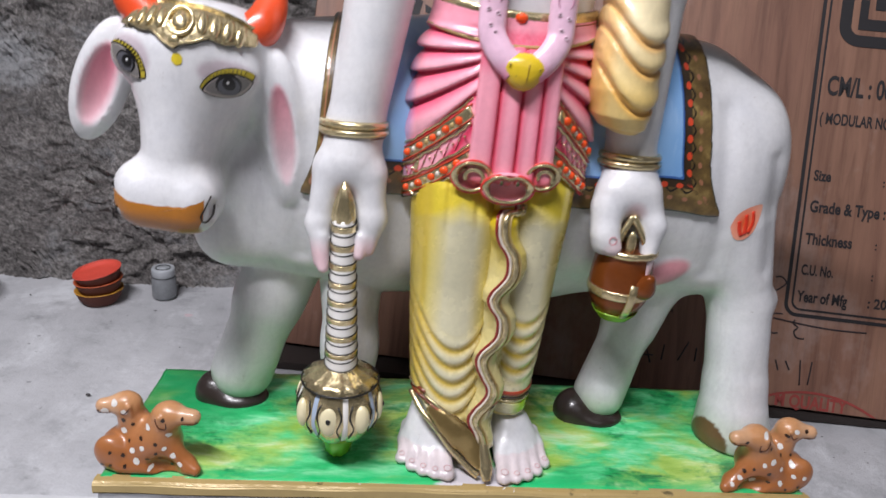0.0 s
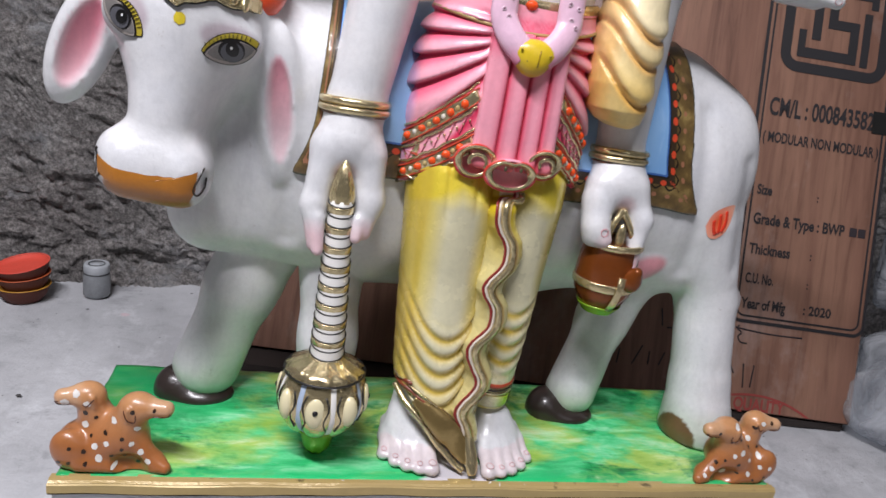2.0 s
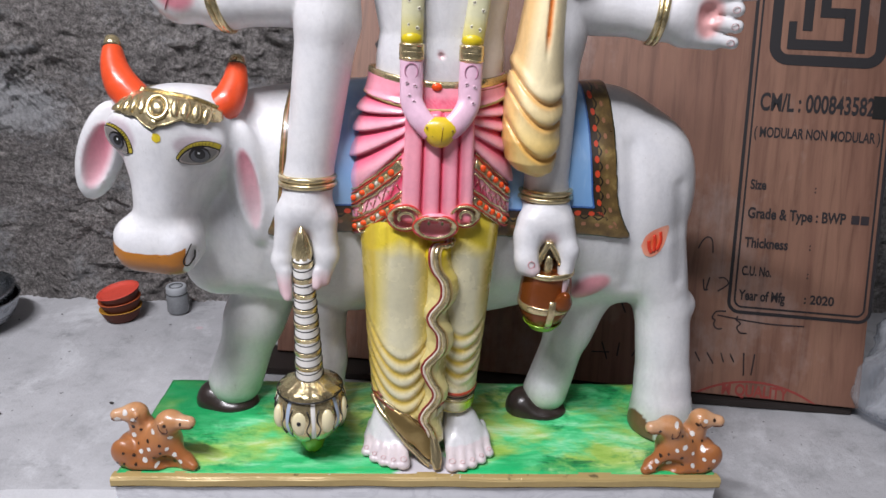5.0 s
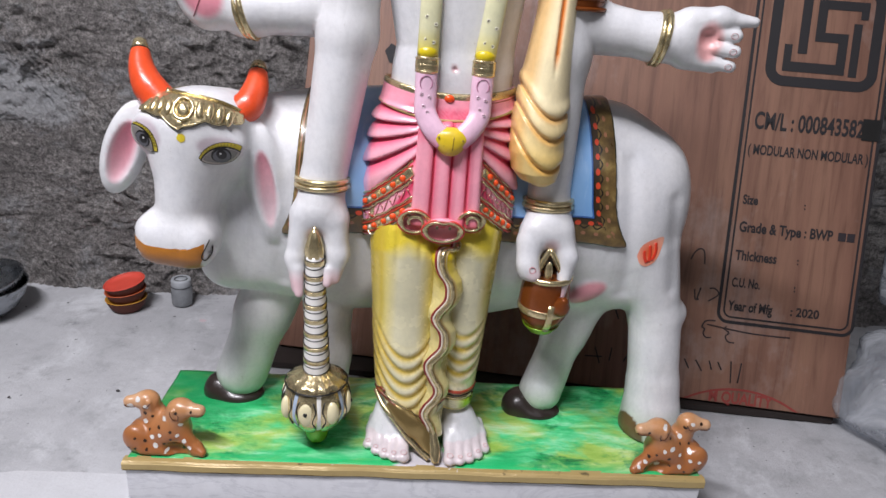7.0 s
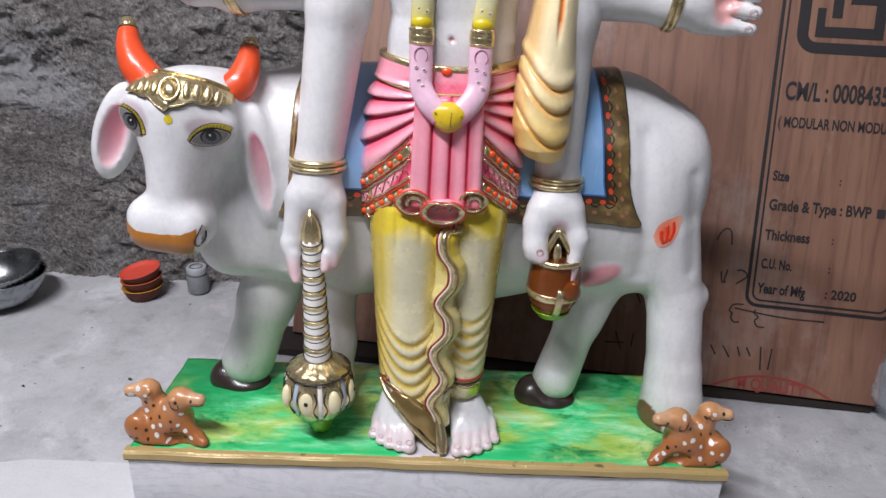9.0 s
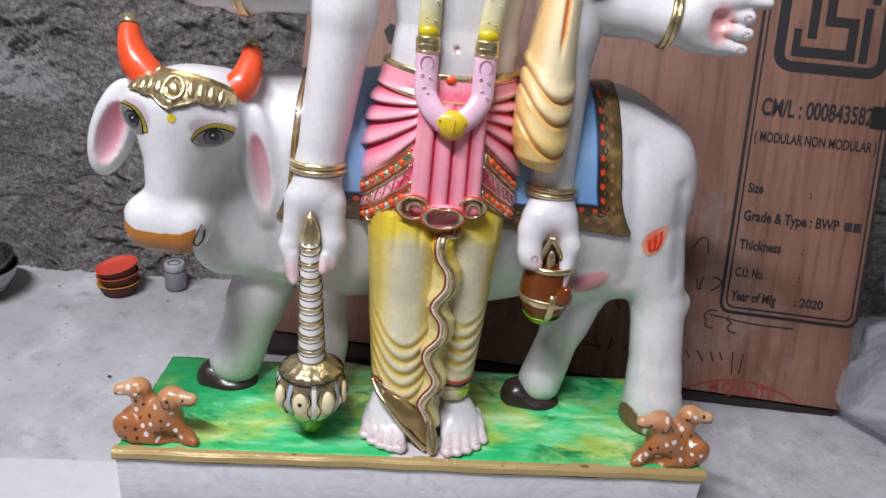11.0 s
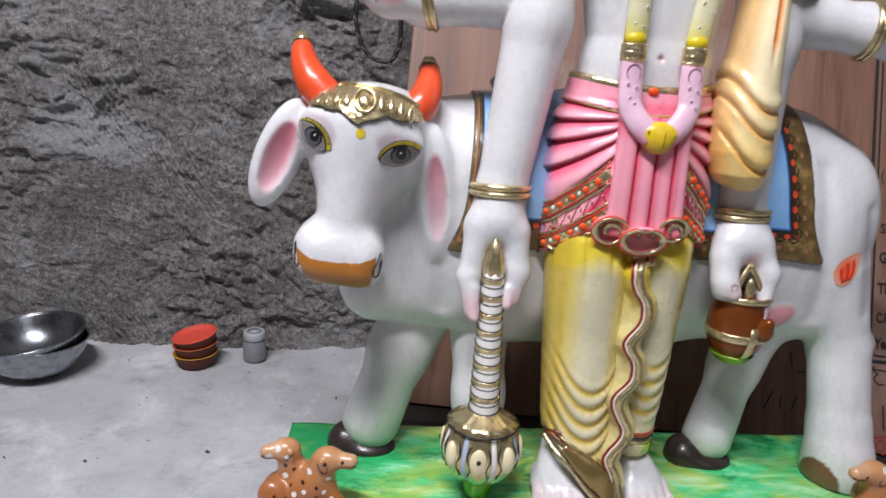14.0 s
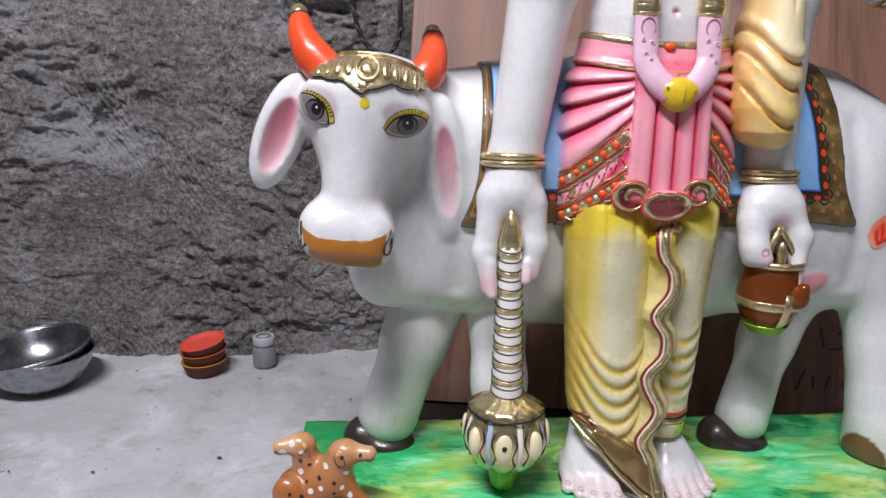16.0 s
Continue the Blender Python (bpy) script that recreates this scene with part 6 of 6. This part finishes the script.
for line in ([(-0.318, 0.742), (-0.308, 0.715), (-0.303, 0.690)], [(-0.268, 0.745), (-0.280, 0.738), (-0.290, 0.745)], [(-0.276, 0.735), (-0.284, 0.700), (-0.298, 0.672)]):
    fig.add(ribbon(skin_tree, spline(line, 5), 0.05, 0.0005, 0.0004), MARBLE_PAINT, lin("a04a5c"))
for i, (x, y) in enumerate(((-0.025, 0.0155), (-0.039, 0.0155), (-0.0525, 0.0205), (-0.065, 0.0285), (-0.0765, 0.0415), (0.040, 0.0115), (0.0545, 0.0115), (0.068, 0.0165), (0.081, 0.0255), (0.0925, 0.0395))):
    r = 0.0042 if i in (0, 5) else 0.0029
    place, nn = laid(skin_tree, (x, y + 0.002, 0.115), (0, 0.35, -1), 0.0004, 0.03)
    fig.add(ring(place, nn, r, r, 0.0004), MARBLE_PAINT, lin("d9aeb0"))
tagged(fig.object("standing_statue"), "white painted marble statue in pink and yellow wrapped cloths", "statue")

# ---- mace ----
mace = tagged(new("mace"), "white and gold banded carved mace standing on its lobed head", "mace")
MX, MY = -0.151, 0.052
sh = [(MX - 0.003 * t, MY, 0.214 + 0.178 * t) for t in np.linspace(0, 1, 30)]
rad = np.linspace(0.0180, 0.0118, 30)
WHITE_MAT = plain("white_enamel", lin("e9e7e2"), 0.25, 0.05, 30)
part("shaft", sweep(sh, rad, rad, (0, -1, 0), 24), WHITE_MAT, mace)
for i in range(9):
    t = 0.035 + i * 0.115
    c = Vector((MX - 0.003 * t, MY, 0.216 + 0.176 * t))
    r = 0.0180 - 0.0062 * t
    tilt = (0.10, -0.25, 1)
    part("gold_band", ring(c, tilt, r + 0.0004, r + 0.0004, 0.0006, 0.0046), GOLD, mace)
    for k in (-1, 1):
        part("dark_line", ring(c + Vector((0, 0, 0.0052 * k)), tilt, r + 0.0006, r + 0.0006, 0.0006, 0.0008), BLACK, mace)
part("tip", lathe([(0.0125, 0.0), (0.0135, 0.006), (0.0120, 0.016), (0.0075, 0.030), (0.0020, 0.041), (0.0003, 0.042)], 24, (MX - 0.003, MY, 0.390), 8, 0.12), GOLD, mace)
part("collar", lathe([(0.0182, 0.0020), (0.0235, -0.0015), (0.034, -0.0070), (0.0430, -0.0120), (0.0405, -0.0150), (0.020, -0.0130)], 48, (MX, MY, 0.220), 14, 0.10), GOLD, mace)
part("collar_line", ring((MX, MY, 0.2065), (0, 0, 1), 0.0426, 0.0426, 0.0012), BLACK, mace)
CREAM, PALE_BLUE = plain("cream_enamel", lin("e6dcb4"), 0.25, 0.08), plain("pale_blue_enamel", lin("a9b9cf"), 0.3)
prof = [(-1, 0.026), (-0.8, 0.036), (-0.4, 0.0445), (0, 0.0470), (0.4, 0.0455), (0.8, 0.0410), (1, 0.0370)]
for i in range(8):
    a = i * math.pi / 4 - 1.75
    c, s = math.cos(a), math.sin(a)
    line = [(MX + r * c * 0.88, MY + r * s * 0.88, 0.174 + 0.032 * z) for z, r in prof]
    part("lobe", sweep(spline(line, 3), np.interp(np.linspace(0, 1, 19), (0, 0.5, 1), (0.009, 0.0175, 0.0120)), 0.0065, [(c, s, 0)] * 19, 14), GOLD, mace)
    petal = part("petal", egg((MX + 0.0450 * c, MY + 0.0450 * s, 0.1770), (0.0035 + 0.0075 * abs(s), 0.0035 + 0.0075 * abs(c), 0.0175)), CREAM, mace)
    part("petal_dot", egg((MX + 0.0482 * c, MY + 0.0482 * s, 0.1800), (0.0032, 0.0032, 0.0036), 10, 6), BLACK, petal)
    for k in (-1, 1):
        w = a + k * 0.25
        curl = [(MX + (0.0470 - 0.004 * z * z) * math.cos(w + k * 0.05 * math.sin(4 * z)), MY + (0.0470 - 0.004 * z * z) * math.sin(w + k * 0.05 * math.sin(4 * z)), 0.1755 + 0.020 * z) for z in np.linspace(-1, 1, 9)]
        part("painted_outline", sweep(curl, 0.0010, 0.0014, [(c, s, 0)] * 9, 6), BLACK, mace)
    q = a + math.pi / 8
    line = [(MX + r * math.cos(q) * 0.965, MY + r * math.sin(q) * 0.965, 0.174 + 0.032 * z) for z, r in prof]
    part("painted_seam", sweep(spline(line, 3), 0.0040, 0.0016, [(math.cos(q), math.sin(q), 0)] * 19, 6), PALE_BLUE if i % 2 else WHITE_MAT, mace)
part("head_core", lathe([(0.010, -0.032), (0.030, -0.029), (0.040, -0.015), (0.042, 0.0), (0.040, 0.018), (0.034, 0.030)], 32, (MX, MY, 0.172)), GOLD, mace)
LIME_PAINT = plain("lime_enamel", lin("7fa62a"), 0.2, 0.6, 55, 0.2, 0.2)
part("head_ring", ring((MX, MY, 0.1430), (0, 0, 1), 0.029, 0.029, 0.0035), LIME_PAINT, mace)
part("finial", lathe([(0.0215, 0.043), (0.0205, 0.036), (0.0185, 0.022), (0.0150, 0.008), (0.0095, 0.001), (0.0005, 0.0)], 20, (MX, MY + 0.004, 0.1005), 8, 0.16), LIME_PAINT, mace, "lime green lobed finial")

# ---- water pot ----
pot = tagged(new("water_pot"), "copper brown carved water pot with gold bands and handle", "pot")
PX, PY, PZ = 0.158, 0.084, 0.285
part("bowl_body", lathe([(0.0005, 0.0), (0.012, 0.001), (0.0235, 0.008), (0.0325, 0.025), (0.0350, 0.045), (0.0335, 0.064), (0.0315, 0.078), (0.0330, 0.084), (0.0300, 0.085), (0.010, 0.083), (0.0005, 0.083)], 40, (PX, PY, PZ)), COPPER, pot)
part("gold_band", ring((PX, PY, PZ + 0.036), (0, 0, 1), 0.0348, 0.0348, 0.0014, 0.0052), GOLD, pot)
part("rim", ring((PX, PY, PZ + 0.083), (0, 0, 1), 0.0325, 0.0325, 0.0030, 0.0042), GOLD, pot)
part("foot", lathe([(0.018, -0.0012), (0.0205, 0.002), (0.0250, 0.0075), (0.0262, 0.0100), (0.0240, 0.008), (0.012, 0.0)], 32, (PX, PY, PZ)), LIME_PAINT, pot)
part("front_strap", sweep([(PX + 0.004, PY - 0.0365, PZ + 0.052), (PX + 0.003, PY - 0.0370, PZ + 0.036), (PX + 0.002, PY - 0.031, PZ + 0.018), (PX + 0.001, PY - 0.024, PZ + 0.008)], 0.0050, 0.0016, (0, -1, 0), 8), GOLD, pot)
part("spout", skin_of(lambda p: blend(0.008, ball(p, (PX + 0.017, PY - 0.027, PZ + 0.047), (0.013, 0.013, 0.014)), limb(p, (PX + 0.017, PY - 0.030, PZ + 0.050), (PX + 0.019, PY - 0.036, PZ + 0.060), 0.009, 0.006)),
                      (PX, PY - 0.06, PZ + 0.02), (PX + 0.05, PY, PZ + 0.09), 0.0025), COPPER, pot)
for s in (-1, 1):
    part("handle_bar", sweep(spline([(PX + s * 0.020, PY - 0.018, PZ + 0.083), (PX + s * 0.012 - 0.002, PY - 0.016, PZ + 0.102), (PX - 0.003, PY - 0.012, PZ + 0.124)], 6), 0.0040, 0.0032, (0, -1, 0), 10), GOLD, pot)
part("handle_leaf", egg((PX - 0.004, PY - 0.022, PZ + 0.094), (0.0055, 0.004, 0.016)), GOLD, pot)


# ---- reclining fawns at the plinth's corners ----
def fawn_pair(p):
    """Two small animals lying back to back, heads turned apart."""
    d = blend(0.010, limb(p, (-0.036, 0.030, 0.020), (0.010, 0.028, 0.029), 0.0200, 0.0185), ball(p, (-0.036, 0.017, 0.018), (0.020, 0.016, 0.019)), ball(p, (0.010, 0.020, 0.026), (0.020, 0.014, 0.018)))
    d = blend(0.009, d, limb(p, (-0.018, 0.034, 0.032), (-0.026, 0.032, 0.062), 0.0200, 0.0140), limb(p, (0.004, 0.024, 0.034), (0.016, 0.020, 0.060), 0.0225, 0.0160))
    d = blend(0.006, d, ball(p, (-0.028, 0.031, 0.0715), (0.0155, 0.0135, 0.0125)), limb(p, (-0.030, 0.030, 0.0715), (-0.050, 0.025, 0.0715), 0.0100, 0.0078),
              ball(p, (0.020, 0.018, 0.0680), (0.0165, 0.0145, 0.0140)), limb(p, (0.022, 0.017, 0.0680), (0.047, 0.012, 0.0690), 0.0110, 0.0082))
    d = blend(0.006, d, limb(p, (0.019, 0.015, 0.030), (0.041, 0.009, 0.008), 0.0110, 0.0078), limb(p, (-0.030, 0.008, 0.009), (0.010, 0.005, 0.006), 0.0095, 0.0060), limb(p, (0.041, 0.009, 0.008), (0.049, 0.004, 0.006), 0.0075, 0.006))
    d = smooth_union(d, np.minimum(limb(p, (-0.022, 0.0190, 0.074), (-0.020, 0.0200, 0.063), 0.0034, 0.0022), limb(p, (0.014, 0.0050, 0.071), (0.013, 0.0050, 0.058), 0.0038, 0.0024)), 0.0015)
    d = blend(0.008, d, limb(p, (-0.042, 0.022, 0.006), (0.034, 0.016, 0.006), 0.0140, 0.0110), limb(p, (-0.010, 0.022, 0.020), (0.006, 0.018, 0.036), 0.020, 0.016))
    d = smooth_union(d, ball(p, (-0.040, 0.012, 0.022), (0.018, 0.012, 0.020), (0, -20, 0)), 0.004)
    d = smooth_cut(d, -ball(p, (0.016, 0.000, 0.010), (0.017, 0.011, 0.011), (0, 20, 0)), 0.004)
    return np.maximum(d, -p[2])


fawn_piece = skin_of(fawn_pair, (-0.065, -0.012, -0.002), (0.065, 0.065, 0.092), 0.0017)
fawn_tree = tree_of(fawn_piece)


def fawns(place, mirror, seed):
    rng_ = random.Random(seed)
    made = Cast()
    flip = np.array((-1 if mirror else 1, 1, 1))

    def put(piece, mat, col):
        p, f = piece
        made.add((np.asarray(p) * flip, [tuple(q)[::-1] for q in f] if mirror else f), mat, col)

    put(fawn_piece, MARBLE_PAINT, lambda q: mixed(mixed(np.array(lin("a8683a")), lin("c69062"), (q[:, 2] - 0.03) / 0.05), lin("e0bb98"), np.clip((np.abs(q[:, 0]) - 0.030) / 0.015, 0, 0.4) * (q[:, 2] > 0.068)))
    tries = 0
    spots = []
    while len(spots) < 29 and tries < 700:
        tries += 1
        x, z = rng_.uniform(-0.05, 0.045), rng_.uniform(0.008, 0.078)
        place_, nn, *_ = fawn_tree.ray_cast(Vector((x, -0.1, z)), Vector((0, 1, 0)))
        if place_ is None or nn.y > -0.35 or any((place_ - s).length < 0.0095 for s in spots):
            continue
        around = [fawn_tree.ray_cast(Vector((x + du, -0.1, z + dv)), Vector((0, 1, 0)))[0] for du, dv in ((-0.004, 0), (0.004, 0), (0, -0.004), (0, 0.004))]
        if any(a is None or abs(a.y - place_.y) > 0.006 for a in around):
            continue
        spots.append(place_)
        light = rng_.random() < 0.5
        r = rng_.uniform(0.0024, 0.0038) if light else rng_.uniform(0.0017, 0.0025)
        put(decal(fawn_tree, oval(x, z, r, r * rng_.uniform(0.7, 1.3), rng_.uniform(0, 90), 12, 0.12), 0.0, lift=0.0005, rings=2), MARBLE_PAINT, lin("e6e2dc") if light else lin("33231a"))
    for line in ([(0.010, 0.070), (0.014, 0.060), (0.020, 0.058), (0.021, 0.066)], [(0.036, 0.063), (0.046, 0.063), (0.056, 0.066)], [(-0.042, 0.066), (-0.050, 0.065), (-0.057, 0.068)], [(-0.020, 0.074), (-0.026, 0.066), (-0.030, 0.068)]):
        put(ribbon(fawn_tree, spline(line, 5), 0.0, 0.0006, 0.0005), MARBLE_PAINT, lin("5a2e1a"))
    ob = made.object("fawn_statue")
    ob.location = place
    return tagged(ob, "small spotted brown painted fawn pair lying at the plinth corner", "figurine", "fawns on the plinth")


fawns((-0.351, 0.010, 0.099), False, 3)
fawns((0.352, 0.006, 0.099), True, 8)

# ---- things on the floor ----
for k, (tilt, lift, rr, hh) in enumerate((((0, 0, 0), 0.0, 0.092, 0.072), ((5, -5, 0), 0.020, 0.094, 0.066))):
    bowl = tagged(new("steel_bowl"), "dented stainless steel bowl stacked with another on the floor", "bowl", "stacked steel bowls")
    prof = [(0.0005, 0.0), (0.035, 0.001), (0.055, 0.008), (0.075, 0.026), (0.087, 0.050), (0.0915, 0.068), (0.0935, 0.072), (0.0930, 0.0735), (0.0900, 0.0690), (0.0855, 0.050), (0.0735, 0.0275), (0.054, 0.0095), (0.034, 0.0025), (0.0005, 0.0018)]
    part("shell", lathe([(r * rr / 0.0935, z * hh / 0.0735) for r, z in prof], 64), STEEL, bowl)
    part("rolled_rim", ring((0, 0, hh * 0.985), (0, 0, 1), rr * 0.998, rr * 0.998, 0.0016, steps=64), STEEL, bowl)
    bowl.matrix_world = pose(-0.932, 0.572, lift, *tilt)

for k, (z, tilt, filled) in enumerate(((0.0, (0, -2, 0), lin("b8842c")), (0.021, (2, -5, 0), lin("b4552c")), (0.040, (5, -10, 0), lin("cf4a3a")))):
    dish = tagged(new("clay_dish"), "red paint-stained shallow clay dish in a stack", "dish", "stacked clay dishes")
    part("shell", lathe([(0.0005, 0.0), (0.028, 0.0), (0.036, 0.010), (0.0425, 0.026), (0.0435, 0.029), (0.0410, 0.0285), (0.0340, 0.014), (0.0260, 0.006), (0.0005, 0.005)], 40), CLAY, dish)
    part("paint_residue", lathe([(0.0005, 0.0225), (0.030, 0.0225), (0.0385, 0.0245), (0.0415, 0.0292), (0.0432, 0.0294), (0.0439, 0.0285)], 40), plain("paint_residue", filled, 0.6, 0.3, 45, 0.4), dish)
    dish.matrix_world = pose(-0.652 + 0.002 * k, 0.630, z, *tilt)

jar = tagged(new("paint_jar"), "small grey dusty glass paint jar with a screw lid", "jar")
part("body", lathe([(0.0005, 0.0), (0.0195, 0.0), (0.0215, 0.003), (0.0215, 0.036), (0.0190, 0.041), (0.0180, 0.043), (0.0005, 0.043)], 36), plain("dusty_glass", lin("7d8083"), 0.18, 0.45, 45), jar)
lid = part("lid", lathe([(0.0195, 0.041), (0.0205, 0.043), (0.0205, 0.054), (0.0190, 0.0565), (0.0150, 0.0565), (0.0140, 0.0545), (0.0090, 0.0545), (0.0080, 0.0560), (0.0005, 0.0560)], 36), plain("grey_lid", lin("a2a6aa"), 0.4, 0.2, 60), jar, "pale grey ribbed screw lid")
part("thread_gap", ring((0, 0, 0.0405), (0, 0, 1), 0.0192, 0.0192, 0.0014), plain("dark_thread", lin("3a3c3e"), 0.5), jar)
part("lid_groove", ring((0, 0, 0.0560), (0, 0, 1), 0.0125, 0.0125, 0.0010), plain("dark_groove", lin("4a4c4e"), 0.5), lid)
jar.matrix_world = pose(-0.543, 0.668, 0) @ Matrix.Diagonal((1.08, 1.08, 1.12, 1))

# cord hanging on the wall
cord = tagged(new("hanging_cord"), "black twisted cord looped on the wall", "cord")
loop = spline([(-0.345, 0.690, 1.10), (-0.350, 0.690, 0.80), (-0.355, 0.688, 0.70), (-0.335, 0.686, 0.640), (-0.300, 0.686, 0.622), (-0.275, 0.686, 0.640), (-0.268, 0.688, 0.72), (-0.272, 0.690, 1.10)], 16)
part("strand", sweep(loop, 0.0042, 0.0042, (0, -1, 0), 10), BLACK, cord)
turn_ = np.arange(len(loop)) * 0.9
twist = loop + np.stack([0.0032 * np.cos(turn_), 0.0032 * np.sin(turn_), 0 * turn_], 1)
part("strand", sweep(twist, 0.0028, 0.0028, (0, -1, 0), 8), plain("dark_grey_cord", lin("3a3838"), 0.6), cord)

# crumpled polythene beside the door sheet
bag = tagged(new("polythene_bag"), "crumpled clear polythene sheet lying on the floor", "plastic sheet")


def crumple(c, r, seed, rings_=46, steps=80):
    """A creased thin bag."""
    pts, faces = [], []
    rng_ = random.Random(seed)
    planes = [(Vector((rng_.gauss(0, 1), rng_.gauss(0, 1), rng_.gauss(0, 1))).normalized(), rng_.uniform(0.70, 0.98)) for _ in range(20)]
    for i in range(rings_ + 1):
        for j in range(steps):
            v = Vector((math.sin(math.pi * i / rings_) * math.cos(2 * math.pi * j / steps), math.sin(math.pi * i / rings_) * math.sin(2 * math.pi * j / steps), -math.cos(math.pi * i / rings_)))
            k = min([1.0] + [d / max(v.dot(n), 1e-3) for n, d in planes if v.dot(n) > 0.2])
            k *= 1 + 0.10 * noise.noise(v * 2.6) + 0.03 * (1 - abs(noise.noise(v * 5.0))) ** 4 + 0.012 * noise.noise(v * 13)
            pts.append((c[0] + v.x * r[0] * k, c[1] + v.y * r[1] * k, max(c[2] + v.z * r[2] * k, 0.001)))
    for i in range(rings_):
        for j in range(steps):
            q = (j + 1) % steps
            faces.append((i * steps + j, i * steps + q, (i + 1) * steps + q, (i + 1) * steps + j))
    return pts, faces


part("sheet", crumple((1.000, 0.230, 0.075), (0.215, 0.21, 0.165), 6), PLASTIC, bag)
part("fold", crumple((0.98, 0.43, 0.40), (0.085, 0.07, 0.24), 9), PLASTIC, bag)

# grit on the floor
rng2 = random.Random(12)
grit_pts, grit_faces = [], []
for _ in range(48):
    x, y = rng2.uniform(-1.15, 1.0), rng2.uniform(-0.05, 0.70)
    if -0.42 < x < 0.42 and y < 0.25:
        continue
    r = rng2.uniform(0.0008, 0.0028) * (1 if rng2.random() < 0.85 else 1.8)
    p_, f_ = egg((x, y, r * 0.3), (r * rng2.uniform(0.8, 1.6), r, r * 0.7), 6, 4)
    n0 = len(grit_pts)
    grit_pts += [tuple(v) for v in p_]
    grit_faces += [tuple(i + n0 for i in f) for f in f_]
tagged(part("floor_grit", (grit_pts, grit_faces), plain("dark_grit", lin("4a4848"), 0.9), None), "dark grit and crumbs scattered on the floor", "grit", kind="stuff")
